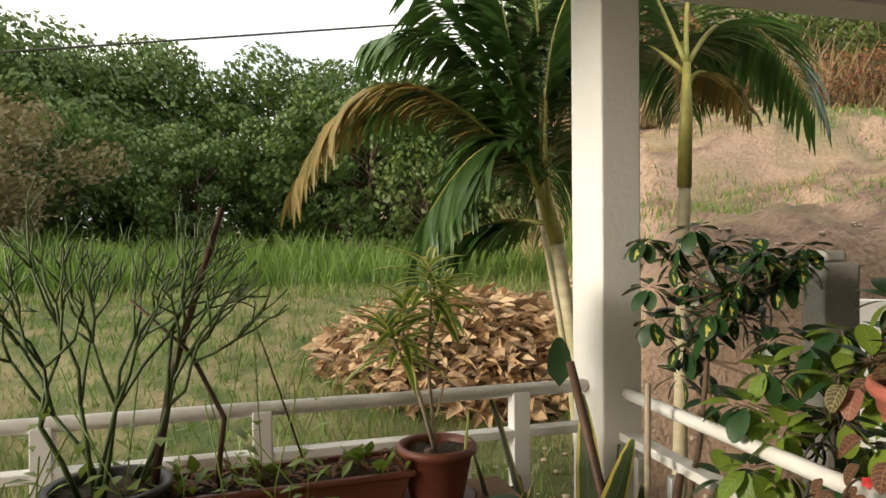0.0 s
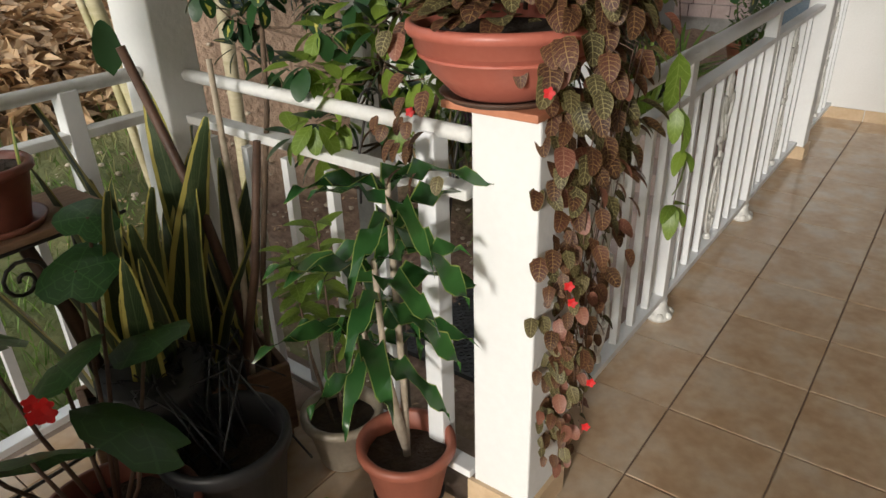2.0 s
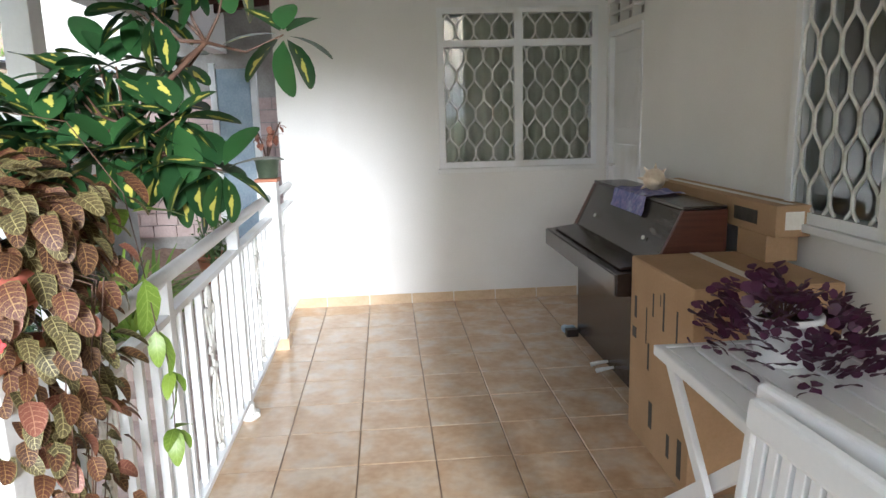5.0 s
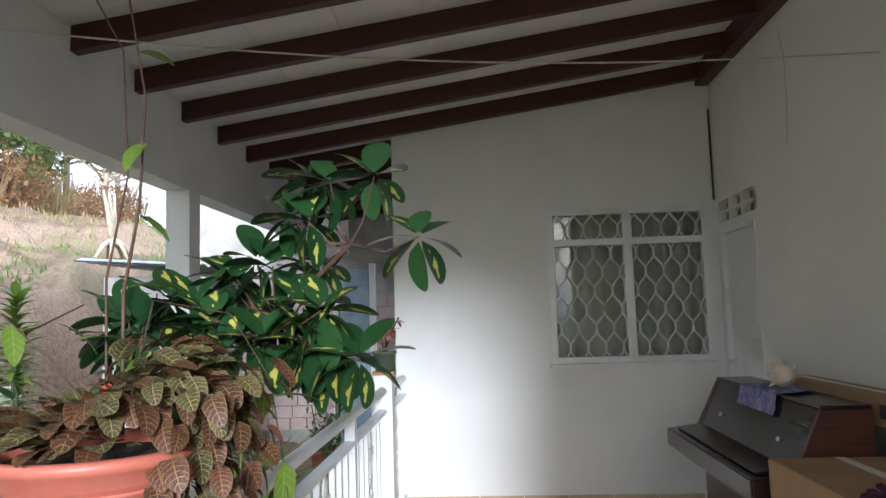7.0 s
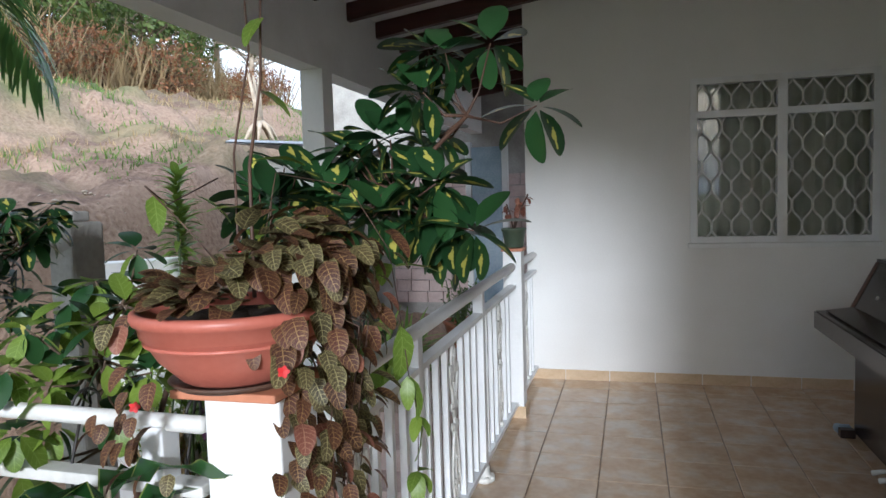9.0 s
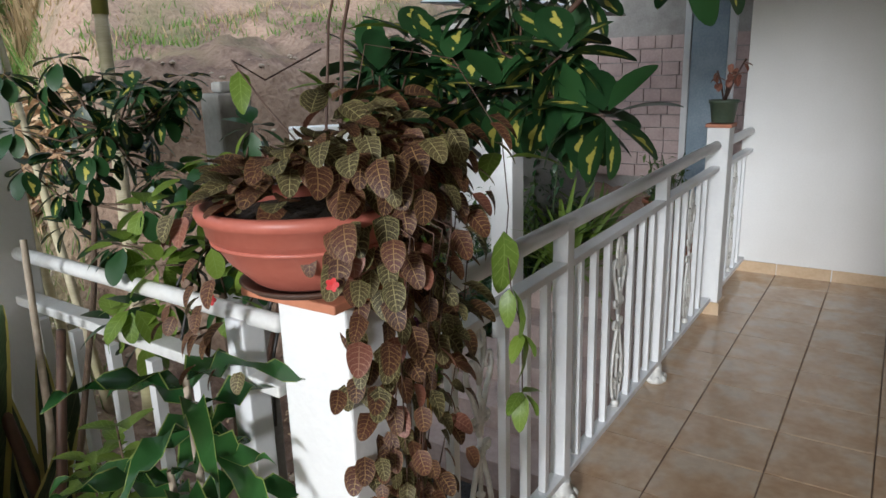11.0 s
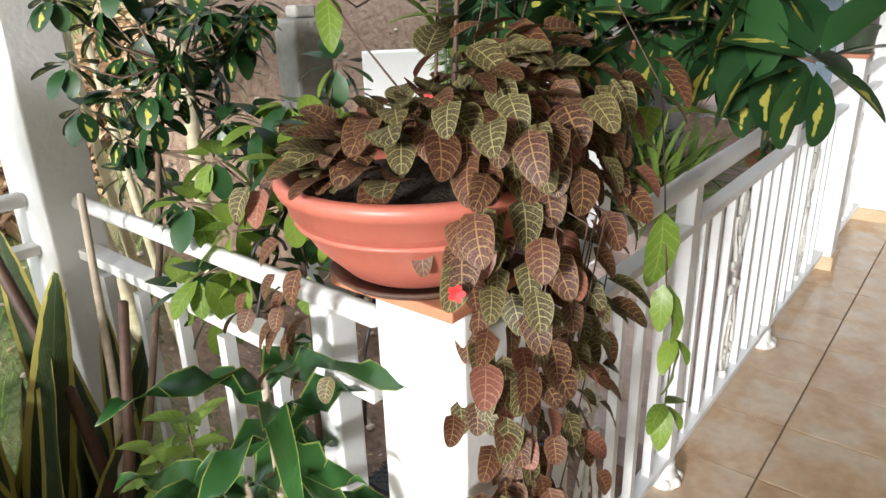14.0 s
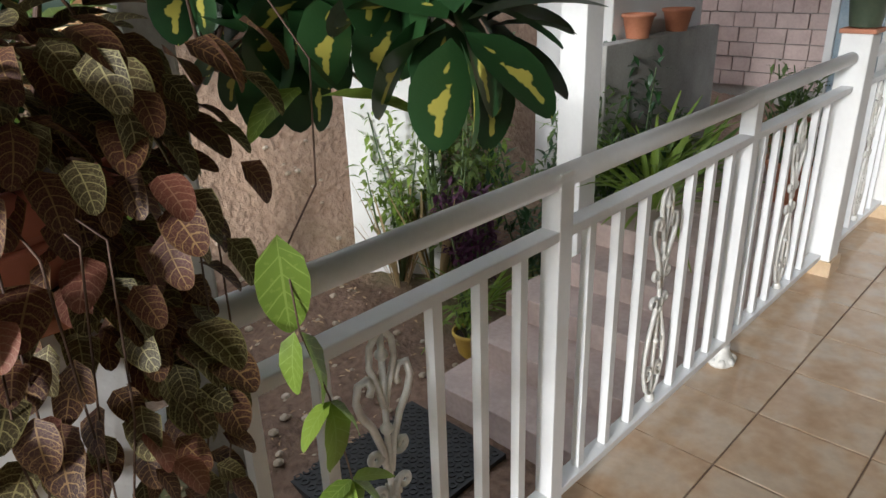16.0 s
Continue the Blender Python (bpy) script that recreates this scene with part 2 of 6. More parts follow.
palm_yellow = surface("yellow_leaf_base", (0.52, 0.33, 0.05), (0.62, 0.50, 0.12), 0.45, 6, 40, 0.1)
concrete = surface("grey_concrete", (0.26, 0.25, 0.23), (0.42, 0.41, 0.38), 0.9, 4, 50, 0.6, 0.006, stain=(0.18, 0.165, 0.145))
pink_stone = surface("pink_paving_stone", (0.42, 0.32, 0.29), (0.58, 0.47, 0.43), 0.75, 5, 40, 0.4, 0.005, stain=(0.36, 0.28, 0.25))
step_stone = surface("step_paving", (0.34, 0.265, 0.235), (0.50, 0.40, 0.36), 0.75, 5, 40, 0.4, 0.005, stain=(0.27, 0.2, 0.17))
rubber = surface("black_rubber", (0.012, 0.012, 0.012), (0.03, 0.03, 0.03), 0.7, 10, 60, 0.3)
blue_paint = surface("pale_blue_paint", (0.20, 0.28, 0.36), (0.40, 0.48, 0.54), 0.5, 4, 50, 0.2)
grey_roof = surface("corrugated_metal", (0.42, 0.43, 0.44), (0.58, 0.58, 0.58), 0.4, 3, 40, 0.2, metal=0.4)
rust = surface("rusty_wire", (0.06, 0.035, 0.025), (0.16, 0.08, 0.05), 0.8, 20, 80, 0.4)
palm_rib = surface("green_yellow_rib", (0.22, 0.24, 0.06), (0.42, 0.36, 0.09), 0.45, 6, 40, 0.1)
line_cord = surface("pale_cord", (0.42, 0.39, 0.33), (0.62, 0.58, 0.50), 0.8, 20, 80, 0.1)
red_petal = leafy("red_petal", (0.50, 0.006, 0.008), (0.66, 0.012, 0.012), rough=0.5, through_light=0.15)
bronze_leaf = leafy("bronze_veined_leaf", (0.024, 0.010, 0.007), (0.088, 0.026, 0.016), vein=(0.31, 0.19, 0.075), edge=(0.16, 0.09, 0.035), rim_at=0.93, rough=0.6, through_light=0.16, veins=6.5, mesh_veins=True)
rosy_leaf = leafy("rosy_veined_leaf", (0.12, 0.036, 0.026), (0.27, 0.10, 0.065), vein=(0.40, 0.22, 0.14), rough=0.5, through_light=0.2, veins=6.5, mesh_veins=True)
olive_leaf = leafy("olive_veined_leaf", (0.036, 0.030, 0.012), (0.085, 0.060, 0.022), vein=(0.38, 0.34, 0.15), edge=(0.22, 0.20, 0.07), rim_at=0.93, rough=0.6, through_light=0.2, veins=6.5, mesh_veins=True)
umbrella_leaf = leafy("variegated_umbrella_leaf", (0.010, 0.034, 0.012), (0.026, 0.075, 0.022), vein=None, rough=0.38, through_light=0.12, blotch=(0.50, 0.46, 0.09))
deep_leaf = leafy("deep_green_leaf", (0.010, 0.036, 0.012), (0.03, 0.085, 0.024), rough=0.38, through_light=0.14)
fresh_leaf = leafy("fresh_green_leaf", (0.11, 0.19, 0.025), (0.23, 0.33, 0.045), vein=(0.27, 0.38, 0.08), rough=0.4, through_light=0.35, veins=6.0)
striped_leaf = leafy("striped_dracaena_leaf", (0.020, 0.080, 0.022), (0.05, 0.14, 0.034), edge=(0.28, 0.36, 0.09), rough=0.24, through_light=0.25, rim_at=0.91)
yellow_edge_leaf = leafy("yellow_edged_leaf", (0.12, 0.22, 0.035), (0.20, 0.32, 0.06), edge=(0.66, 0.68, 0.22), rough=0.4, through_light=0.4, rim_at=0.5)
snake_leaf = leafy("snake_plant_leaf", (0.016, 0.034, 0.013), (0.038, 0.062, 0.024), vein=(0.085, 0.11, 0.05), edge=(0.40, 0.35, 0.09), rough=0.4, through_light=0.06, veins=24.0)
begonia_leaf = leafy("round_begonia_leaf", (0.016, 0.052, 0.018), (0.04, 0.10, 0.03), vein=(0.055, 0.13, 0.04), rough=0.4, through_light=0.2, veins=4.0)
purple_leaf = leafy("purple_shamrock_leaf", (0.035, 0.010, 0.030), (0.10, 0.026, 0.07), rough=0.5, through_light=0.2)
palm_leaf = leafy("palm_leaflet", (0.034, 0.095, 0.024), (0.10, 0.19, 0.045), rough=0.35, through_light=0.28)
dry_palm_leaf = leafy("drying_palm_leaflet", (0.15, 0.15, 0.04), (0.30, 0.21, 0.06), rough=0.5, through_light=0.25)
tree_leaf = leafy("tree_foliage", (0.028, 0.070, 0.016), (0.120, 0.190, 0.040), rough=0.5, through_light=0.3)
light_tree_leaf = leafy("light_tree_foliage", (0.06, 0.105, 0.022), (0.14, 0.19, 0.045), rough=0.5, through_light=0.35)
dry_bush_leaf = leafy("dry_bush_foliage", (0.12, 0.11, 0.05), (0.23, 0.19, 0.09), rough=0.6, through_light=0.25)
straw = leafy("straw", (0.25, 0.18, 0.085), (0.42, 0.32, 0.17), rough=0.7, through_light=0.25)
grass_blade = leafy("grass_blades", (0.070, 0.15, 0.022), (0.17, 0.27, 0.05), rough=0.5, through_light=0.35)
pale_grass = leafy("pale_grass_blades", (0.14, 0.165, 0.055), (0.27, 0.26, 0.11), rough=0.6, through_light=0.3)
litter_leaf = leafy("dry_leaf_litter", (0.22, 0.115, 0.05), (0.60, 0.43, 0.25), rough=0.65, through_light=0.15)
brown_leaf = leafy("rusty_foliage", (0.15, 0.06, 0.025), (0.30, 0.14, 0.06), rough=0.6, through_light=0.25)


# ---- mesh builders ----
class Shape:
    """Collects vertices, faces and leaf coordinates for one mesh."""

    def __init__(self):
        self.v, self.f, self.uv = [], [], []

    def add(self, verts, faces, uvs=None):
        k = len(self.v)
        self.v.extend(tuple(p) for p in verts)
        self.f.extend(tuple(i + k for i in q) for q in faces)
        self.uv.extend(uvs or [(0.0, 0.5)] * len(verts))
        return self

    def box(self, a, b, m=None):
        p = [Vector((x, y, z)) for x in (a[0], b[0]) for y in (a[1], b[1]) for z in (a[2], b[2])]
        if m:
            p = [m @ q for q in p]
        return self.add(p, [(0, 1, 3, 2), (4, 6, 7, 5), (0, 4, 5, 1), (2, 3, 7, 6), (0, 2, 6, 4), (1, 5, 7, 3)])

    def tube(self, pts, radii, n=8, caps=True):
        pts = [Vector(p) for p in pts]
        if isinstance(radii, (int, float)):
            radii = [radii] * len(pts)
        verts, faces, side = [], [], None
        for i, p in enumerate(pts):
            d = (pts[min(i + 1, len(pts) - 1)] - pts[max(i - 1, 0)]).normalized()
            if side is None:
                side = d.orthogonal().normalized()
            side = (side - d * side.dot(d))
            side = side.normalized() if side.length > 1e-6 else d.orthogonal().normalized()
            up = d.cross(side)
            for k in range(n):
                a = 2 * math.pi * k / n
                verts.append(p + (side * math.cos(a) + up * math.sin(a)) * radii[i])
        for i in range(len(pts) - 1):
            for k in range(n):
                a, b = i * n + k, i * n + (k + 1) % n
                faces.append((a, b, b + n, a + n))
        if caps:
            faces.append(tuple(range(n - 1, -1, -1)))
            faces.append(tuple((len(pts) - 1) * n + k for k in range(n)))
        return self.add(verts, faces)

    def lathe(self, prof, n=40, at=(0, 0, 0), squash=(1, 1)):
        verts, faces = [], []
        for r, z in prof:
            for k in range(n):
                a = 2 * math.pi * k / n
                verts.append((at[0] + r * math.cos(a) * squash[0], at[1] + r * math.sin(a) * squash[1], at[2] + z))
        for i in range(len(prof) - 1):
            for k in range(n):
                a, b = i * n + k, i * n + (k + 1) % n
                faces.append((a, b, b + n, a + n))
        return self.add(verts, faces)

    def leaf(self, m, width=0.4, seg=5, curl=0.25, fold=0.15, power=(0.75, 0.9), wave=0.0):
        verts, faces, uvs = [], [], []
        for i in range(seg + 1):
            t = math.sin(math.pi / 2 * i / seg)
            w = width * 0.5 * (math.sin(math.pi * min(1, t ** power[0])) ** power[1]) if 0 < t < 1 else 0.004
            z, y = -curl * t * t, t * (1 - 0.25 * curl * t)
            wz = wave * math.sin(t * 14)
            for u in (-1, 0, 1):
                verts.append(m @ Vector((u * w, y, z + abs(u) * w * fold + u * wz)))
                uvs.append((float(u), t))
        for i in range(seg):
            for u in (0, 1):
                a = i * 3 + u
                faces.append((a, a + 1, a + 4, a + 3))
        return self.add(verts, faces, uvs)

    def blade(self, base, tip, width, side):
        side = side * width * 0.5
        mid = (base + tip) * 0.5 + Vector((0, 0, (tip - base).length * 0.08))
        return self.add([base - side, base + side, mid + side * 0.7, mid - side * 0.7, tip], [(0, 1, 2, 3), (3, 2, 4)], [(-1, 0), (1, 0), (1, 0.5), (-1, 0.5), (0, 1)])

    def mesh(self, name, smooth=True):
        me = bpy.data.meshes.new(name)
        me.from_pydata(self.v, [], self.f)
        layer = me.uv_layers.new(name="leaf")
        loops = np.empty(len(me.loops), dtype=np.int32)
        me.loops.foreach_get("vertex_index", loops)
        layer.data.foreach_set("uv", np.array(self.uv, dtype=np.float32)[loops].ravel())
        if smooth:
            me.polygons.foreach_set("use_smooth", np.ones(len(me.polygons), dtype=bool))
        me.update()
        return me


def put(name, shape, mat, parent=None, label="", smooth=False, bevel=0.0, m=None):
    """Links a Shape as one mesh object, as a part of parent if that is given."""
    me = shape if isinstance(shape, bpy.types.Mesh) else shape.mesh(name, smooth)
    if bevel:
        bm = bmesh.new()
        bm.from_mesh(me)
        bmesh.ops.remove_doubles(bm, verts=bm.verts, dist=1e-5)
        bmesh.ops.bevel(bm, geom=list(bm.edges), offset=bevel, segments=2, affect="EDGES", profile=0.5)
        bm.to_mesh(me)
        bm.free()
    if not me.materials:
        me.materials.append(mat)
    ob = new(name, me)
    if m is not None:
        ob.matrix_basis = m
    if parent is not None:
        ob.parent = parent
    if label:
        ob["label"] = label
    return ob


def thing(name, label, category, at=(0, 0, 0), group="", kind="", rz=0.0):
    ob = new(name)
    ob.matrix_basis = pose(*at, 0, 0, rz)
    return tagged(ob, label, category, group, kind)


def solid(name, a, b, mat, parent=None, bevel=0.0, label="", category="", kind=""):
    ob = put(name, Shape().box(a, b), mat, parent, "", False, bevel)
    return tagged(ob, label, category, "", kind)


rng = random.Random(7)


def aim(at, direction, size=1.0, twist=0.0):
    """Pose of a leaf: local y along direction, z as far up as can be."""
    d = Vector(direction).normalized()
    x = d.cross(Vector((0, 0, 1)))
    x = x.normalized() if x.length > 1e-4 else Vector((1, 0, 0))
    z = x.cross(d)
    r = Matrix((x, d, z)).transposed().to_4x4()
    return Matrix.Translation(at) @ r @ Matrix.Rotation(twist, 4, "Y") @ Matrix.Scale(size, 4)


def ball(r=None):
    r = r or rng
    while True:
        p = Vector((r.uniform(-1, 1), r.uniform(-1, 1), r.uniform(-1, 1)))
        if p.length < 1:
            return p

# ---- ground and distance ----
def smooth(a, b, x):
    t = min(1, max(0, (x - a) / (b - a)))
    return t * t * (3 - 2 * t)


def ground_h(x, y):
    """Height of the garden, lawn and hillside above the veranda floor."""
    lawn = -0.35 + 0.24 * min(max(y - 2.3, 0), 5) + 0.045 * max(y - 7.3, 0)
    yard = -0.72 + 0.1 * max(y - 2.0, 0) + 0.45 * smooth(4.4, 7.5, x) * smooth(2.0, 3.0, y)
    edge = 4.1 + 0.35 * math.sin(x * 0.9)
    bank = (1.92 + 0.05 * (x - 3)) * smooth(edge - 0.45, edge + 0.45, y) + 0.05 * max(y - edge, 0) + (0.50 + 0.12 * noise.noise((x * 0.6, 3.1, 0))) * smooth(6.0, 6.8, y + 0.4 * math.sin(x * 0.7)) + 0.3 * smooth(9.0, 11.5, y)
    hill = yard + bank
    k = smooth(-0.3, 1.1, x - 0.5 * min(y, 12))
    h = lawn * (1 - k) + hill * k + 0.05 * noise.noise((x * 0.7, y * 0.7, 0)) + k * 0.17 * smooth(3.2, 4.0, y) * noise.noise((x * 1.7, y * 2.3, 6)) + k * 0.09 * noise.noise((x * 4.5, y * 5.5, 7)) + 0.02 * noise.noise((x * 3.1, y * 3.1, 3))
    if y < 2.3:
        h = (-0.72 if x > 1 else -0.5) + 0.02 * noise.noise((x * 3, y * 3, 1))
    return h


def axis(parts):
    out = []
    for a, b, step in parts:
        out += list(np.arange(a, b, step))
    return out + [parts[-1][1]]


gx = axis([(-600, -60, 60), (-60, -12, 4), (-12, -3, 0.6), (-3, 9, 0.11), (9, 20, 0.6), (20, 60, 5), (60, 600, 60)])
gy = axis([(-600, -60, 60), (-60, -8, 5), (-8, 0.9, 0.8), (0.9, 9, 0.11), (9, 24, 0.6), (24, 60, 4), (60, 600, 60)])
gs = Shape()
gs.add([(x, y, ground_h(min(max(x, -40), 30), min(y, 40))) for y in gy for x in gx],
       [(j * len(gx) + i, j * len(gx) + i + 1, (j + 1) * len(gx) + i + 1, (j + 1) * len(gx) + i) for j in range(len(gy) - 1) for i in range(len(gx) - 1)])


def ground_skin():
    m, n, l, b = nodes_of("garden_ground")
    tc, sep = n.new("ShaderNodeTexCoord"), n.new("ShaderNodeSeparateXYZ")
    l.new(tc.outputs["Object"], sep.inputs[0])
    broad, mid, fine = grain(n, l, 0.5, 6), grain(n, l, 3.0, 6), grain(n, l, 24.0, 6)
    earth = mixc(n, l, mid, ramp(n, l, fine, [(0.3, (0.075, 0.045, 0.03)), (0.7, (0.29, 0.19, 0.135))]), (0.19, 0.12, 0.082))
    turf = ramp(n, l, mid, [(0.35, (0.075, 0.105, 0.028)), (0.65, (0.19, 0.185, 0.075))])
    rim = n.new("ShaderNodeMapRange")
    rim.inputs["From Min"].default_value, rim.inputs["From Max"].default_value = 2.6, 0.6
    l.new(sep.outputs[0], rim.inputs["Value"])
    jitter = n.new("ShaderNodeMath")
    jitter.operation = "MULTIPLY_ADD"
    l.new(broad, jitter.inputs[0])
    jitter.inputs[1].default_value = 1.4
    l.new(rim.outputs[0], jitter.inputs[2])
    fac = ramp(n, l, jitter.outputs[0], [(0.75, (0, 0, 0)), (1.0, (1, 1, 1))])
    col = mixc(n, l, fac, earth, turf)
    dry = mixc(n, l, ramp(n, l, mid, [(0.45, (0, 0, 0)), (0.62, (0.7, 0.7, 0.7))]), col, (0.26, 0.21, 0.115))
    far = n.new("ShaderNodeMapRange")
    far.inputs["From Min"].default_value, far.inputs["From Max"].default_value = 4.4, 5.2
    l.new(sep.outputs[1], far.inputs["Value"])
    lie, up = n.new("ShaderNodeNewGeometry"), n.new("ShaderNodeSeparateXYZ")
    l.new(lie.outputs["Normal"], up.inputs[0])
    steep = ramp(n, l, up.outputs[2], [(0.80, (1, 1, 1)), (0.93, (0, 0, 0))])
    cut = mixc(n, l, mid, ramp(n, l, fine, [(0.3, (0.20, 0.125, 0.085)), (0.7, (0.46, 0.34, 0.25))]), (0.34, 0.235, 0.165))
    l.new(mixc(n, l, steep, mixc(n, l, far.outputs[0], col, dry), mixc(n, l, fac, cut, turf)), b.inputs["Base Color"])
    b.inputs["Roughness"].default_value = 0.95
    bumped(n, l, b, mixc(n, l, 0.5, mid, fine), 0.9, 0.05)
    return m


tagged(put("ground", gs, ground_skin(), smooth=True), "grassy and bare earth garden rising to a hill", "ground", kind="structure")

# ---- veranda: slab, floor, walls, columns, roof ----
WX, WY, EDGE = 5.365, -1.56, 0.955
slab = Shape().box((-3.0, WY - 0.2, -1.3), (WX + 0.2, EDGE, -0.006))
slab.box((-3.0, EDGE, -1.3), (1.30, 2.20, -0.006))
floor = tagged(put("floor", slab, grout), "veranda slab under beige glazed tiles with dark joints", "floor", kind="structure")


def wall_with_holes(name, length, height, holes, thick, m, mat, label):
    """A wall in its own plane: u along, z up, thickness to the back; holes are (u0, u1, z0, z1)."""
    us = sorted({0.0, length, *[h[0] for h in holes], *[h[1] for h in holes]})
    zs = sorted({-0.02, height, *[h[2] for h in holes], *[h[3] for h in holes]})
    s = Shape()
    solid_at = lambda u, z: 0 < u < length and -0.02 < z < height and not any(h[0] < u < h[1] and h[2] < z < h[3] for h in holes)
    for a, b in zip(us, us[1:]):
        for c, d in zip(zs, zs[1:]):
            if not solid_at((a + b) / 2, (c + d) / 2):
                continue
            s.add([(a, 0, c), (b, 0, c), (b, 0, d), (a, 0, d)], [(0, 1, 2, 3)])
            s.add([(a, thick, c), (b, thick, c), (b, thick, d), (a, thick, d)], [(3, 2, 1, 0)])
            for (p, q, u, z) in (((a, c), (b, c), (a + b) / 2, c - 0.001), ((b, c), (b, d), b + 0.001, (c + d) / 2), ((b, d), (a, d), (a + b) / 2, d + 0.001), ((a, d), (a, c), a - 0.001, (c + d) / 2)):
                if not solid_at(u, z):
                    s.add([(p[0], 0, p[1]), (p[0], thick, p[1]), (q[0], thick, q[1]), (q[0], 0, q[1])], [(0, 1, 2, 3)])
    return tagged(put(name, s, mat, m=m), label, "wall", kind="structure")


# east wall: its u runs from the outer edge towards the house (y falls), its front faces -x
EAST = Matrix.Translation((WX, 0.955, 0)) @ Matrix.Rotation(radians(-90), 4, "Z")
W1 = (0.955 + 0.256, 0.955 + 1.478, 1.058, 2.244)
wall_with_holes("wall_east", 0.955 - WY + 0.18, 3.45, [W1], 0.16, EAST, plaster, "white plastered end wall with a grilled window")
# house wall: u runs with x reversed, its front faces +y
HOUSE = Matrix.Translation((WX, WY, 0)) @ Matrix.Rotation(radians(180), 4, "Z")
W2 = (WX - 2.83, WX - 1.60, 0.99, 2.22)
D1 = (0.06, 0.76, 0.0, 2.04)
V1 = (0.03, 0.77, 2.09, 2.25)
wall_with_holes("wall_house", 8.4, 3.45, [W2, D1, V1], 0.18, Matrix.Translation((0, 0, 0)) @ HOUSE, plaster, "white plastered house wall with door and window")
# unseen west end, added and sized to block low sun from floor and pots
solid("sun_block_wall", (-3.2, WY - 0.18, -1.3), (-3.0, WY + 0.12, 3.3), plaster, label="unseen plain white wall added at the west end, closing it and blocking sun", category="wall", kind="structure")
solid("sun_block_parapet", (-3.2, -0.60, -1.3), (-3.0, 1.25, 0.65), plaster, label="unseen plain white parapet added at the west end to block low sun", category="wall", kind="structure")
solid("sun_block_end", (-3.2, 0.46, 0.6505), (-3.0, 1.25, 1.70), plaster, label="unseen plain white wall added at the west end, closing it and blocking sun", category="wall", kind="structure")
# unseen column, placed for the soft dark band across the tiles
solid("sun_block_column", (-3.2, -0.77, -0.02), (-3.0, -0.602, 2.9), plaster, label="unseen square white column added to cast a soft band on the floor", category="column", kind="structure")

ROOF_Y0, ROOF_Z0, ROOF_K = 2.12, 2.713, -0.140


def roof_z(y):
    return ROOF_Z0 + ROOF_K * (y - ROOF_Y0)


solid("beam_north", (-3.0, 2.10, 2.30), (9.5, 2.26, 2.86), pillar_paint, label="white plastered ring beam on the columns", category="beam", kind="structure")


def column(name, x0, y0, x1, y1, z0, z1, label):
    shape = Shape().box((x0, y0, z0), (x1, y1, z1))
    ob = put(name, shape, pillar_paint, bevel=0.006)
    tagged(ob, label, "column", "veranda columns", "structure")
    return ob


column("column_1", 1.088, 2.0, 1.22, 2.195, -0.006, 2.30, "square white plastered column at the railing corner")
column("column_2", 4.16, 2.08, 4.32, 2.24, -0.75, 2.30, "square white plastered column beside the steps")
column("column_3", -2.6, 2.04, -2.45, 2.22, -0.006, 2.30, "square white plastered veranda column")
column("column_4", 7.15, 2.93, 7.31, 3.09, -0.3, 1.90, "square grey-white post under the shed roof")

# ceiling boards above the rafters
cs = Shape()
for i in range(12):
    y0, y1 = 2.75 - 0.45 * i, 2.75 - 0.45 * (i + 1) + 0.004
    y1 = max(y1, WY - 0.18)
    if y0 <= y1:
        break
    a, b = roof_z(y0) + 0.125, roof_z(y1) + 0.125
    cs.add([(-3.2, y0, a), (9.6, y0, a), (9.6, y1, b), (-3.2, y1, b), (-3.2, y0, a + 0.05), (9.6, y0, a + 0.05), (9.6, y1, b + 0.05), (-3.2, y1, b + 0.05)],
           [(3, 2, 1, 0), (4, 5, 6, 7), (0, 1, 5, 4), (1, 2, 6, 5), (2, 3, 7, 6), (3, 0, 4, 7)])
tagged(put("ceiling", cs, ceiling_paint), "pale panelled sloping veranda ceiling", "ceiling", kind="structure")
for k in range(-9, 8):
    x = 5.262 + 0.5795 * k
    if x > 9.4:
        break
    s = Shape()
    w, top = 0.032, 0.125
    y0, y1 = 2.10, WY + 0.10 if x < WX + 0.1 else WY + 0.9
    s.add([(x - w, y0, roof_z(y0)), (x + w, y0, roof_z(y0)), (x + w, y1, roof_z(y1)), (x - w, y1, roof_z(y1)),
           (x - w, y0, roof_z(y0) + top), (x + w, y0, roof_z(y0) + top), (x + w, y1, roof_z(y1) + top), (x - w, y1, roof_z(y1) + top)],
          [(3, 2, 1, 0), (4, 5, 6, 7), (0, 1, 5, 4), (1, 2, 6, 5), (2, 3, 7, 6), (3, 0, 4, 7)])
    tagged(put("rafter", s, rafter_wood, bevel=0.004), "dark red-brown stained wooden rafter under the ceiling", "rafter", "rafters")
tagged(solid("wall_plate_beam", (-3.0, WY + 0.002, roof_z(WY) - 0.04), (WX - 0.002, WY + 0.10, roof_z(WY) + 0.11), rafter_wood, bevel=0.004), "dark red-brown wooden beam along the house wall", "beam")

# skirting, each tile a piece
skirt = thing("baseboard", "beige tile skirting along the walls", "skirting", kind="structure")
sk = Shape().box((-0.164, -0.0045, 0), (0.164, 0.0045, 0.078)).mesh("skirting_tile", False)
sk.materials.append(skirting_tile)
for m in range(-4, 3):
    y = 0.335 * m + 0.1675
    if WY + 0.1 < y < 0.9:
        put("skirting_tile", sk, skirting_tile, skirt, m=pose(WX - 0.007, y, 0.0, 0, 0, 90))
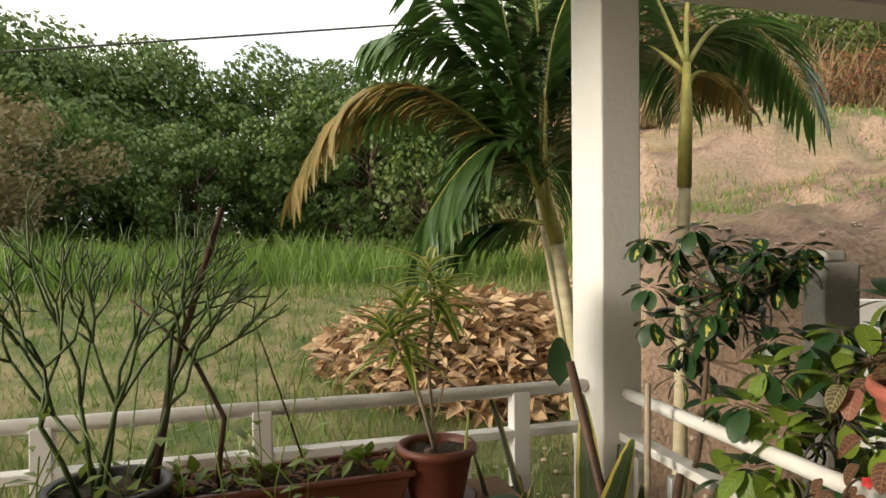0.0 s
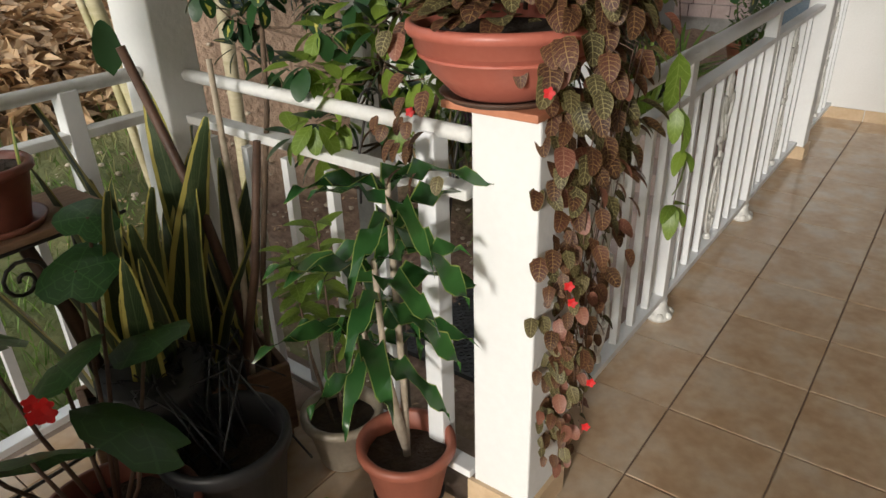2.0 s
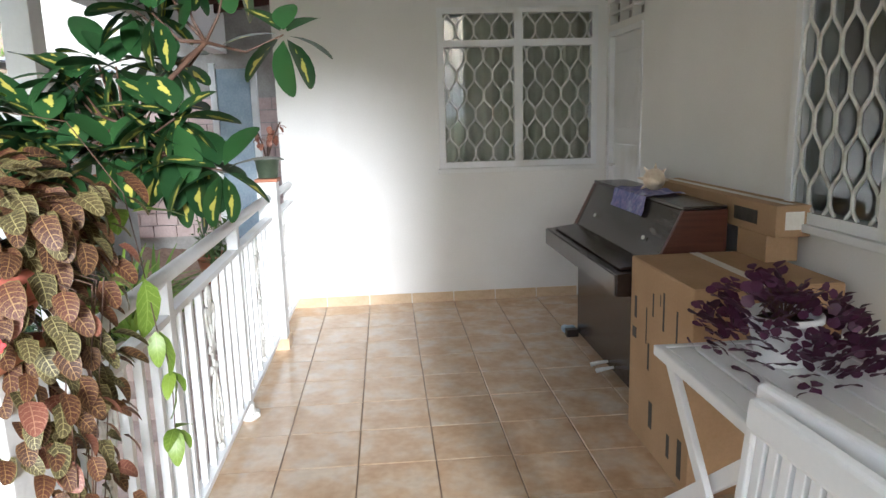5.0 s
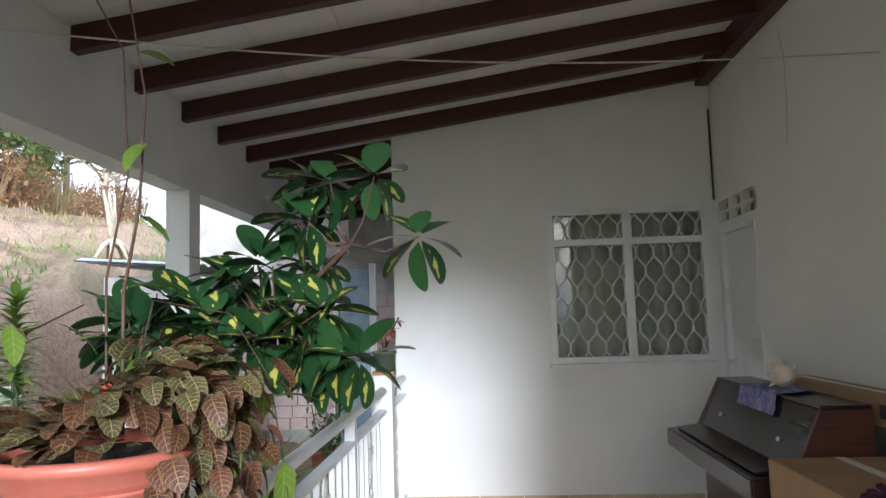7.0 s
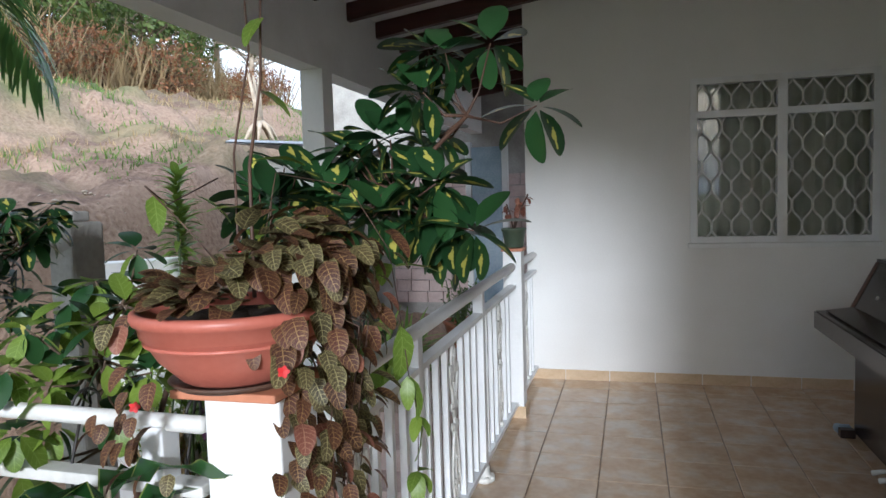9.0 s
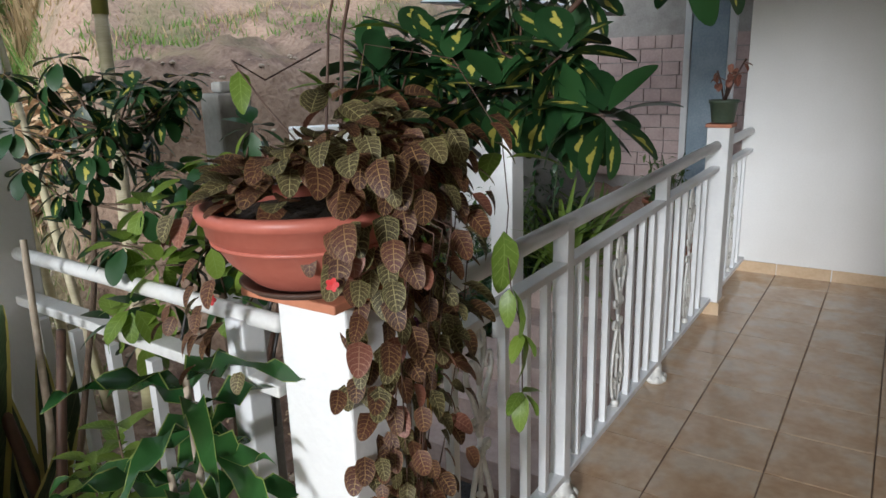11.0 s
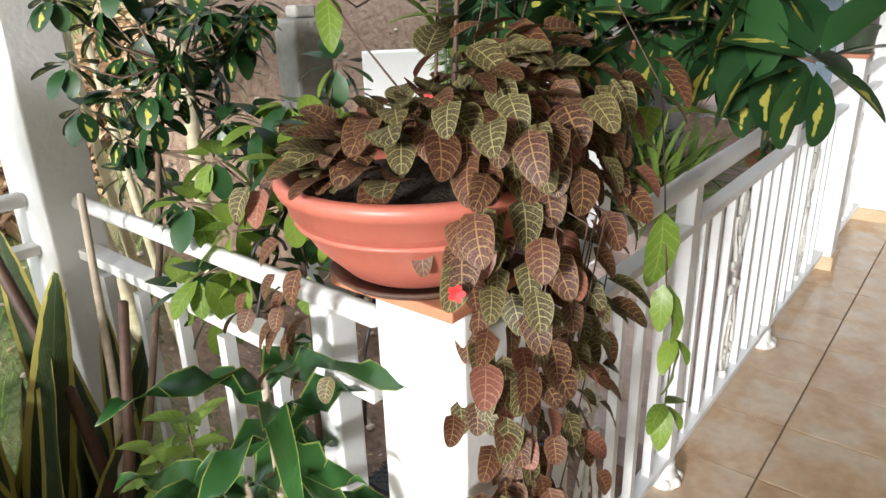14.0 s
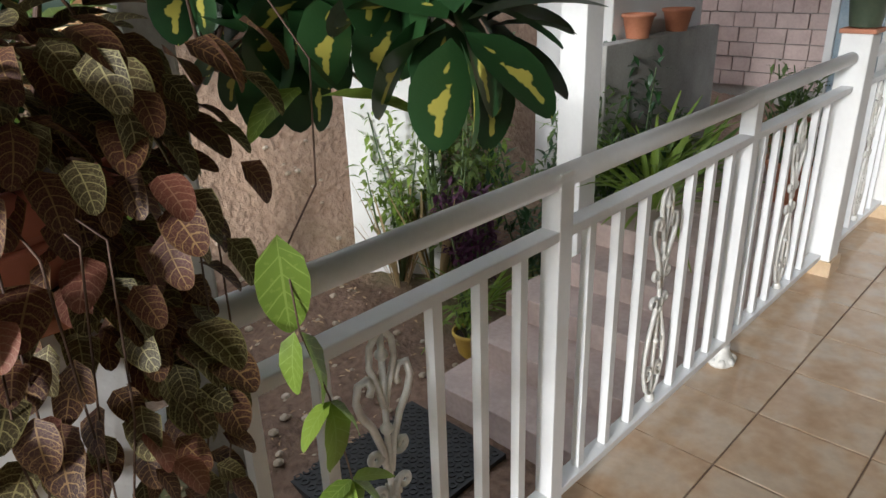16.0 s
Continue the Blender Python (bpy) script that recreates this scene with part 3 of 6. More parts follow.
for k in range(-12, 10):
    x = 2.1 + 0.335 * k + 0.1675
    if not 4.55 < x < 5.35 and x < WX - 0.1:
        put("skirting_tile", sk, skirting_tile, skirt, m=pose(x, WY + 0.007, 0.0))
solid("skirting_end", (WX - 0.011, 0.672, 0), (WX - 0.002, 0.952, 0.078), skirting_tile, skirt)

# ---- steps, yard, rear path ----
steps = thing("outdoor_steps", "steps paved in worn pinkish stone beside the railing", "steps", (0, 0, 0))
for i in range(5):
    x = 3.12 + 0.30 * i
    z = -0.70 + 0.14 * (i + 1)
    ob = put("step", Shape().box((x, 1.0, -1.0), (x + (0.305 if i < 4 else 0.6), 2.24 if i < 3 else 2.06, z)), step_stone, steps, bevel=0.006)
path = thing("rear_path", "path of pinkish paving stones at the back", "path", kind="structure")
solid("bed", (4.75, 0.96, -0.9), (11.0, 2.06, -0.02), concrete, path)
for i in range(20):
    for j in range(3):
        x, y = 4.78 + 0.31 * i, 0.97 + 0.36 * j
        solid("paving_stone", (x, y, -0.02), (x + 0.30, y + 0.352, 0.004 + 0.003 * ((i * 7 + j * 3) % 3)), pink_stone, path, 0.004)
mat_ob = Shape()
for i in range(16):
    for j in range(12):
        mat_ob.lathe([(0.016, 0.0), (0.022, 0.006), (0.022, 0.012), (0.012, 0.012), (0.010, 0.002)], 8, (2.32 + 0.047 * i, 1.74 + 0.05 * j, -0.7))
mat_ob.box((2.28, 1.70, -0.72), (3.06, 2.33, -0.693))
tagged(put("rubber_mat", mat_ob, rubber), "black ringed rubber mat at the foot of the steps", "mat")

# back of the yard: stone wall, block wall, shed
stone_wall = thing("stone_wall", "rear house wall faced with pale pink stone", "wall", (9.2, 0, 0))
solid("core", (0.03, -1.0, -0.3), (0.3, 4.5, 3.4), concrete, stone_wall)
for r in range(11):
    c, y = 0, -0.9 + (0.13 if r % 2 else 0)
    while y < 4.3:
        w = rng.uniform(0.20, 0.34)
        solid("stone", (-0.012 + rng.uniform(-0.008, 0.008), y, 0.0 + 0.16 * r), (0.04, y + w - 0.012, 0.148 + 0.16 * r), pink_stone, stone_wall)
        y += w
yard_post = thing("concrete_post", "weathered grey concrete post standing in the yard", "post", (1.835, 1.905, 0), rz=-8)
solid("post_shaft", (-0.062, -0.055, -0.9), (0.062, 0.055, 1.395), concrete, yard_post, 0.010)
solid("post_cap", (-0.035, -0.028, 1.3965), (0.035, 0.028, 1.43), concrete, yard_post, 0.008)
white_block = put("white_block_wall", Shape().box((-0.30, -0.07, -0.9), (0.30, 0.07, 1.08)), pillar_paint, bevel=0.010, m=pose(4.0, 3.42, 0, 0, 0, -42))
tagged(white_block, "short white rendered block wall before the bank", "wall")
low_wall = solid("low_garden_wall", (5.25, 2.62, -0.5), (7.0, 2.74, 0.86), concrete, bevel=0.008)
tagged(low_wall, "low grey rendered wall behind the plants", "wall")
shed = thing("garden_shed", "small white shed with a sloping metal roof", "shed", (5.6, 2.80, 0))
solid("shed_wall", (0, 0, -0.6), (1.4, 0.67, 1.86), plaster, shed, 0.01)
rs = Shape()
rows_n = 25
rs.add([(-0.2 + 0.09 * i, y, z + (0.025 if i % 2 else 0.0)) for y, z in ((-0.25, 1.90), (0.80, 1.98), (0.80, 1.995), (-0.25, 1.915)) for i in range(rows_n)],
       [(k * rows_n + i, k * rows_n + i + 1, ((k + 1) % 4) * rows_n + i + 1, ((k + 1) % 4) * rows_n + i) for k in range(4) for i in range(rows_n - 1)])
put("shed_roof", rs, grey_roof, shed)
blue_door = thing("blue_door", "pale blue painted door standing at the back", "door", (7.6, 1.55, 0))
solid("door_leaf", (0, 0, 0.01), (0.06, 0.34, 2.0), blue_paint, blue_door, 0.006)
solid("door_frame", (-0.01, -0.07, 0.0), (0.07, -0.005, 2.06), white_metal, blue_door, 0.004)
solid("door_frame", (-0.01, 0.345, 0.0), (0.07, 0.41, 2.06), white_metal, blue_door, 0.004)


# ---- railings ----
def scroll(h):
    """Cast scrollwork column, h high, in its own plane (x across)."""
    s = Shape()
    s.tube([(0, 0, 0), (0, 0, h)], 0.007, 6)
    s.lathe([(0.0, 0.0), (0.016, 0.004), (0.016, 0.02), (0.007, 0.035)], 10)

    def curl(cx, cz, r, a0, turns, side, grow=0.25):
        pts = []
        for i in range(15):
            t = i / 14
            a = a0 + turns * 2 * math.pi * t
            q = r * (1 - (1 - grow) * t)
            pts.append((side * (cx + q * math.cos(a)), 0, cz + q * math.sin(a)))
        s.tube(pts, [0.0085 - 0.003 * i / 14 for i in range(15)], 6)
    lyre = ((0.004, 0.03), (0.034, 0.055), (0.056, 0.12), (0.056, 0.18), (0.040, 0.25), (0.014, 0.32), (0.006, 0.37))
    hook = ((0.005, 0.40), (0.014, 0.46), (0.034, 0.52), (0.056, 0.555), (0.066, 0.59), (0.058, 0.622), (0.038, 0.625), (0.028, 0.605), (0.034, 0.588))
    bud = ((0.002, 0.55), (0.014, 0.60), (0.030, 0.645), (0.026, 0.685), (0.010, 0.705), (0.0, 0.715))
    for side in (-1, 1):
        for line, w in ((lyre, 0.008), (hook, 0.008), (bud, 0.007)):
            s.tube([(side * x, 0, z) for x, z in line], w, 6)
        curl(0.030, 0.115, 0.024, radians(-80), -1.2, side)
        curl(0.034, 0.355, 0.022, radians(230), -1.2, side)
        curl(0.032, 0.45, 0.018, radians(200), 1.1, side)
    for z in (0.3, 0.45, 0.68, 0.9):
        s.lathe([(0.004, -0.014), (0.013, -0.004), (0.013, 0.004), (0.004, 0.014)], 8, (0, 0, h * z))
    return s.mesh("scroll", True)


def baluster(h, w=0.0125):
    return Shape().box((-w, -w, 0), (w, w, h)).mesh("baluster", False)


def foot_mesh():
    s = Shape()
    s.lathe([(0.0, 0.0), (0.055, 0.0), (0.060, 0.010), (0.050, 0.024), (0.034, 0.040), (0.028, 0.058), (0.030, 0.075), (0.0, 0.075)], 14, squash=(1, 0.8))
    for k in range(7):
        a = k * 0.9
        s.lathe([(0.0, 0.0), (0.016, 0.004), (0.018, 0.016), (0.010, 0.028), (0.0, 0.03)], 7, (0.044 * math.cos(a), 0.036 * math.sin(a), 0.002))
    return s.mesh("foot", True)


scroll_me, bal_me, foot_me = scroll(0.735), baluster(0.735), foot_mesh()
for me, mt in ((scroll_me, cast_white), (bal_me, white_metal), (foot_me, cast_white)):
    me.materials.append(mt)


def railing(label, x0, x1, y, posts, layout, top_z=1.005, top_mat=white_metal, zfoot=True, m=None, drop=0.0, thick=0.027):
    """A railing along x: round top tube, flat second rail, low rail, posts, bars and scrolls."""
    ob = thing("railing", label, "railing", group="veranda railings")
    if m is not None:
        ob.matrix_basis = m
    t = Shape().tube([(x0, y, top_z - 0.026 - drop), (x0 + 0.01, y, top_z - 0.026 - drop), (x1 - 0.01, y, top_z - 0.026), (x1, y, top_z - 0.026)], [thick * 0.75, thick, thick, thick * 0.75], 14)
    put("handrail", t, top_mat, ob, smooth=True)
    up = Shape().box((x0, y - 0.025, top_z - 0.165), (x1, y + 0.025, top_z - 0.140))
    up.v = [(p[0], p[1], p[2] - drop * (x1 - p[0]) / (x1 - x0)) for p in up.v]
    put("upper_rail", up, top_mat, ob, bevel=0.003)
    put("lower_rail", Shape().box((x0, y - 0.025, 0.078), (x1, y + 0.025, 0.103)), white_metal, ob, bevel=0.003)
    for p in posts:
        put("post", Shape().box((p - 0.026, y - 0.026, 0.07), (p + 0.026, y + 0.026, top_z - 0.03)), white_metal, ob, bevel=0.003)
        if zfoot:
            put("foot", foot_me, cast_white, ob, m=pose(p, y - 0.012, 0.0))
    for x, kind in layout:
        put("scroll" if kind else "baluster", scroll_me if kind else bal_me, white_metal, ob, m=pose(x, y, 0.1035))
    return ob


def panel(a, b):
    d = (b - a) / 8
    return [(a + d * i, i == 4) for i in range(1, 8)]


railing("white metal railing with cast scrolls and bars", 1.275, 4.35, 0.905, [2.262, 3.335], panel(1.19, 2.262)[1:] + panel(2.262, 3.335) + panel(3.335, 4.40)[:-1], 1.015, drop=0.032)
railing("short white metal railing by the end wall", 4.50, 5.36, 0.905, [], panel(4.42, 5.44)[1:-1], zfoot=False)
turned = Matrix.Translation((1.129, 0.965, 0)) @ Matrix.Rotation(radians(88.1), 4, "Z") @ Matrix.Translation((-0.965, 0, 0))
railing("weathered white metal railing between pillar and column", 0.965, 1.995, 0.0, [1.075], [(y, False) for y in (1.24, 1.41, 1.58, 1.75, 1.92)], 1.035, old_metal, False, turned, thick=0.018)
railing("weathered white metal railing facing the lawn", -2.45, 1.086, 2.10, [-1.3, -0.42, 0.11, 0.86], [(0.86 - 0.17 * i, i % 5 == 3) for i in range(1, 19)], 1.045, old_metal, False, thick=0.020)

pillar = put("pillar", Shape().box((1.113, 0.797, -0.004), (1.272, 0.957, 1.075)), pillar_paint, bevel=0.005)
tagged(pillar, "short square white pillar carrying the trailing planter", "pillar")
tagged(put("pillar_skirting", Shape().box((1.100, 0.797, 0.0005), (1.1125, 0.97, 0.08)).box((1.100, 0.784, 0.0005), (1.285, 0.7965, 0.08)), skirting_tile, pillar), "beige tile skirting")
end_post = put("end_post", Shape().box((4.36, 0.845, -0.004), (4.49, 0.965, 1.085)), pillar_paint, bevel=0.005)
tagged(end_post, "short square white post at the railing's end", "pillar")
put("post_skirting", Shape().box((4.348, 0.845, 0.0005), (4.3595, 0.975, 0.075)).box((4.348, 0.832, 0.0005), (4.50, 0.8445, 0.075)), skirting_tile, end_post)


# ---- windows, door ----
def window(name, w, h, m, label, cells=8):
    """Two-light window w by h in its wall's plane, origin at its lower left front corner; u along, z up, depth to +y."""
    ob = tagged(new(name), label, "window", kind="structure")
    ob.matrix_basis = m
    t = 0.045
    fr = Shape()
    for a, b in (((0, -0.03, 0), (t, 0.05, h)), ((w - t, -0.03, 0), (w, 0.05, h)), ((t, -0.03, 0), (w - t, 0.05, t)), ((t, -0.03, h - t), (w - t, 0.05, h)), ((w / 2 - t * 0.7, -0.035, t), (w / 2 + t * 0.7, 0.05, h - t)), ((t, -0.03, h - 0.285), (w / 2 - t * 0.7, 0.05, h - 0.235)), ((w / 2 + t * 0.7, -0.03, h - 0.285), (w - t, 0.05, h - 0.235))):
        fr.box(a, b)
    put("window_frame", fr, white_metal, ob)
    put("window_sill", Shape().box((-0.02, -0.05, -0.035), (w + 0.02, 0.0, -0.002)), pillar_paint, ob, bevel=0.004)
    for side in (0, 1):
        a = t if side == 0 else w / 2 + t * 0.7
        b = w / 2 - t * 0.7 if side == 0 else w - t
        put("pane", Shape().box((a, 0.028, t), (b, 0.034, h - 0.285)), glass, ob).visible_shadow = False
        put("pane", Shape().box((a, 0.028, h - 0.235), (b, 0.034, h - t)), glass, ob).visible_shadow = False
        for lo, hi in ((t, h - 0.285), (h - 0.235, h - t)):
            g = Shape()
            n = cells
            d = (b - a) / n
            lam = d * 4.3
            for k in range(n + 1):
                pts = []
                steps_n = max(8, int((hi - lo) / lam * 14))
                for i in range(steps_n + 1):
                    z = lo + (hi - lo) * i / steps_n
                    s = math.sin(2 * math.pi * (z - lo) / lam)
                    off = (1 if k % 2 else -1) * d * 0.47 * max(-1, min(1, 1.35 * s))
                    u = min(max(a + d * k + off, a), b)
                    pts.append((u, -0.012, z))
                g.tube(pts, 0.0085, 6)
            put("grille", g, cast_white, ob, smooth=True)
    return ob


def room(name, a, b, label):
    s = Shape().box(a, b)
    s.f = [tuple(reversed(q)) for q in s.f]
    tagged(put(name, s, room_dimness), label, "room", kind="structure")


wl = EAST @ Matrix.Translation((W1[0], 0.0, W1[2]))
window("window_1", W1[1] - W1[0], W1[3] - W1[2], wl, "white two-light window with a scalloped iron grille")
window("window_2", W2[1] - W2[0], W2[3] - W2[2], HOUSE @ Matrix.Translation((W2[0], 0.0, W2[2])), "white window with a scalloped iron grille beside the table")


def curtain(w, h, m):
    s = Shape()
    n = 60
    for i in range(n):
        u0, u1 = w * i / n, w * (i + 1) / n
        s.add([(u0, 0.12 + 0.02 * math.sin(i * 0.8), -0.1), (u1, 0.12 + 0.02 * math.sin((i + 1) * 0.8), -0.1), (u1, 0.12 + 0.02 * math.sin((i + 1) * 0.8), h + 0.05), (u0, 0.12 + 0.02 * math.sin(i * 0.8), h + 0.05)], [(0, 1, 2, 3)])
    ob = put("curtain", s, curtain_cloth, m=m, smooth=True)
    tagged(ob, "beige patterned curtain hanging behind the window", "curtain")


curtain(W1[1] - W1[0], W1[3] - W1[2], wl)
# closed boxes added behind the walls, interior shade put into their colour
room("room_behind_east", (WX + 0.17, -1.9, 0.0), (WX + 2.2, 0.6, 2.9), "dark box added as the dim room behind the grilled window")
room("room_behind_house", (-1.0, WY - 2.4, 0.0), (WX - 0.1, WY - 0.19, 2.9), "dark box added as the dim room behind the house wall")

door = tagged(new("door_1"), "closed white panelled door in the corner", "door", kind="structure")
door.matrix_basis = HOUSE @ Matrix.Translation((D1[0], 0, 0))
dw = D1[1] - D1[0]
solid("door_leaf", (0.04, 0.03, 0.01), (dw - 0.04, 0.07, 2.0), white_metal, door)
for a, b in (((0.0, -0.01, 0), (0.04, 0.1, 2.04)), ((dw - 0.04, -0.01, 0), (dw, 0.1, 2.04)), ((0.04, -0.01, 2.0), (dw - 0.04, 0.1, 2.04))):
    solid("door_frame", a, b, white_metal, door, 0.003)
for z0, z1 in ((0.12, 0.62), (0.74, 1.22), (1.34, 1.88)):
    put("door_panel", Shape().box((0.12, 0.018, z0), (dw - 0.12, 0.0295, z1)), white_metal, door, bevel=0.005)
put("door_handle", Shape().tube([(0.095, 0.03, 1.06), (0.095, -0.02, 1.06), (0.18, -0.025, 1.06)], 0.009, 8), old_metal, door, smooth=True)
vent = tagged(new("vent_1"), "grey louvred vent above the door", "vent", kind="structure")
vent.matrix_basis = HOUSE @ Matrix.Translation((V1[0], 0, V1[2]))
vw = V1[1] - V1[0]
solid("vent_back", (0.0, 0.07, 0), (vw, 0.09, 0.16), concrete, vent)
for i in range(4):
    solid("vent_bar", (vw * i / 3.0 - 0.012 * (i == 3), 0.0, 0.0), (vw * i / 3.0 + 0.02, 0.06, 0.16), plaster, vent)
solid("vent_bar", (0.0, 0.004, 0.07), (vw, 0.056, 0.088), plaster, vent)

# ---- furniture on the veranda ----
piano = thing("upright_piano", "dark lacquered upright piano against the house wall", "piano", (0, 0, 0))
PX0, PX1 = 3.02, 4.36


def prism(profile, x0, x1):
    s = Shape()
    n = len(profile)
    s.add([(x0, y, z) for y, z in profile] + [(x1, y, z) for y, z in profile],
          [tuple(range(n - 1, -1, -1)), tuple(range(n, 2 * n))] + [(i, (i + 1) % n, n + (i + 1) % n, n + i) for i in range(n)])
    s.f = [tuple(reversed(q)) for q in s.f]
    return s


put("lower_body", prism([(-1.375, 0.02), (-1.065, 0.02), (-1.065, 0.62), (-1.375, 0.62)], PX0, PX1), piano_black, piano, bevel=0.004)
put("key_bed", prism([(-1.375, 0.62), (-0.862, 0.62), (-0.862, 0.728), (-1.02, 0.732), (-1.375, 0.732)], PX0 - 0.012, PX1 + 0.012), piano_black, piano, bevel=0.005)
put("front_strip", Shape().box((PX0 - 0.012, -0.861, 0.628), (PX1 + 0.012, -0.853, 0.722)), piano_grey, piano, bevel=0.002)
put("key_lid", prism([(-1.04, 0.733), (-0.90, 0.733), (-0.90, 0.742), (-1.04, 0.76)], PX0 + 0.05, PX1 - 0.05), piano_black, piano, bevel=0.003)
put("upper_panel", prism([(-1.375, 0.733), (-1.042, 0.733), (-1.175, 1.008), (-1.375, 1.008)], PX0 + 0.012, PX1 - 0.012), piano_grey, piano, bevel=0.003)
put("top_lid", Shape().box((PX0 - 0.006, -1.378, 1.009), (PX1 + 0.006, -1.168, 1.026)), piano_black, piano, bevel=0.004)
for x in (PX0, PX1):
    put("side_panel", prism([(-1.377, 0.733), (-1.03, 0.733), (-1.165, 1.0085), (-1.377, 1.0085)], x - 0.011, x + 0.011), piano_side, piano, bevel=0.003)
for x in (PX0 + 0.03, PX1 - 0.03):
    put("toe_block", Shape().box((x - 0.03, -1.06, 0.0), (x + 0.03, -0.98, 0.05)), piano_black, piano, bevel=0.006)
for x in (3.60, 3.70):
    put("pedal", Shape().tube([(x, -1.06, 0.05), (x, -1.0, 0.045), (x, -0.96, 0.035)], [0.008, 0.012, 0.014], 8), old_metal, piano, smooth=True)
for x in (PX0 + 0.25, PX1 - 0.3):
    put("hinge_knob", Shape().tube([(x, -1.085, 0.845), (x, -1.078, 0.848)], 0.011, 10), old_metal, piano, smooth=True)

slipper = Shape()
slipper.lathe([(0.0, 0.0), (0.045, 0.0), (0.05, 0.008), (0.045, 0.02), (0.0, 0.022)], 18, (4.44, -1.02, 0.0), (1.9, 0.8))
slipper.tube([(4.40, -1.06, 0.018), (4.38, -1.04, 0.05), (4.38, -1.0, 0.05), (4.40, -0.98, 0.018)], 0.012, 8)
tagged(put("slipper", slipper, blue_paint, smooth=True), "blue rubber slipper lying beside the piano", "slipper")

cloth = Shape()
for i in range(14):
    for j in range(9):
        def cp(i, j):
            x, y = 3.42 + 0.035 * i, -1.36 + 0.034 * j
            z = 1.030 + 0.006 * math.sin(i * 1.1 + j * 0.7) + 0.004
            if y > -1.165:
                z, y = 1.03 - (y + 1.165) * 0.9, -1.160 + (y + 1.165) * 0.35
            return (x + 0.02 * math.sin(j * 1.3), y, z)
        cloth.add([cp(i, j), cp(i + 1, j), cp(i + 1, j + 1), cp(i, j + 1)], [(0, 1, 2, 3)])
tagged(put("cloth", cloth, blue_cloth, smooth=True), "crumpled blue patterned cloth draped over the piano top", "cloth")
shell = Shape()
shell.lathe([(0.0, -0.09), (0.012, -0.08), (0.03, -0.05), (0.055, -0.015), (0.06, 0.01), (0.045, 0.045), (0.022, 0.075), (0.008, 0.10), (0.0, 0.11)], 20)
for k in range(8):
    a = k * 0.8
    shell.tube([(0.045 * math.cos(a), 0.045 * math.sin(a), 0.01), (0.085 * math.cos(a), 0.085 * math.sin(a), 0.025)], [0.014, 0.002], 6)
tagged(put("conch_shell", shell, sea_shell, smooth=True, m=Matrix.Translation((3.62, -1.27, 1.093)) @ Euler((0.3, radians(82), 0.2)).to_matrix().to_4x4()), "large pale conch shell on the cloth", "shell")

box = thing("cardboard_box", "large brown cardboard box with printed sides", "cardboard box")
put("carton", Shape().box((2.345, -1.50, 0.0), (2.985, -0.925, 0.815)), cardboard, box, bevel=0.004)
put("flap", Shape().box((2.35, -1.21, 0.8155), (2.98, -0.928, 0.8195)), cardboard, box)
put("flap", Shape().box((2.35, -1.497, 0.8155), (2.98, -1.216, 0.8195)), cardboard, box)
put("tape", Shape().box((2.348, -1.235, 0.8198), (2.982, -1.19, 0.8203)), paper_label, box)


for x, z, w, h in ((2.61, 0.66, 0.018, 0.16), (2.645, 0.70, 0.008, 0.05), (2.72, 0.17, 0.04, 0.12), (2.92, 0.60, 0.03, 0.10), (2.93, 0.48, 0.05, 0.05), (2.79, 0.55, 0.012, 0.16), (2.76, 0.42, 0.02, 0.12), (2.72, 0.66, 0.015, 0.10), (2.53, 0.12, 0.03, 0.10), (2.42, 0.12, 0.04, 0.16), (2.48, 0.6, 0.016, 0.2)):
    put("print_mark", Shape().box((x - w / 2, -0.9246, z - h / 2), (x + w / 2, -0.9242, z + h / 2)), ink, box)
long_box = thing("long_cardboard_box", "long narrow cardboard box lying along the wall", "cardboard box")
put("carton", Shape().box((2.66, -1.55, 0.935), (3.95, -1.40, 1.065)), cardboard, long_box, bevel=0.003)
put("shipping_label", Shape().box((2.6588, -1.52, 0.965), (2.6598, -1.44, 1.04)), paper_label, long_box)
put("tape", Shape().box((2.70, -1.50, 1.0652), (3.92, -1.46, 1.0658)), paper_label, long_box)
put("print_mark", Shape().box((2.80, -1.3996, 0.97), (3.0, -1.3990, 1.03)), ink, long_box)
small_box = thing("small_cardboard_box", "small cardboard box under the long one", "cardboard box")
put("carton", Shape().box((2.72, -1.54, 0.8206), (2.96, -1.40, 0.9345)), cardboard, small_box, bevel=0.003)

table = thing("folding_table", "white plastic slatted folding table", "table")
for i in range(9):
    y = -0.70 - 0.082 * i
    put("slat", Shape().box((1.32, y - 0.076, 0.705), (2.035, y, 0.722)), white_plastic, table, bevel=0.004)
for a, b in (((1.29, -1.44, 0.69), (1.319, -0.68, 0.724)), ((2.036, -1.44, 0.69), (2.066, -0.68, 0.724)), ((1.29, -0.699, 0.69), (2.066, -0.665, 0.724)), ((1.29, -1.47, 0.69), (2.066, -1.441, 0.724))):
    put("top_rim", Shape().box(a, b), white_plastic, table, bevel=0.006)


def slanted(a, b, w, t):
    a, b = Vector(a), Vector(b)
    d = (b - a)
    m = Matrix.Translation(a) @ d.to_track_quat("Z", "Y").to_matrix().to_4x4()
    return Shape().box((-w / 2, -t / 2, 0), (w / 2, t / 2, d.length), m)


for y in (-0.74, -1.40):
    put("leg", slanted((2.24, y, 0.012), (1.42, y, 0.69), 0.022, 0.05), white_plastic, table, bevel=0.004)
    put("leg", slanted((1.42, y + 0.035, 0.012), (2.02, y + 0.035, 0.69), 0.022, 0.05), white_plastic, table, bevel=0.004)
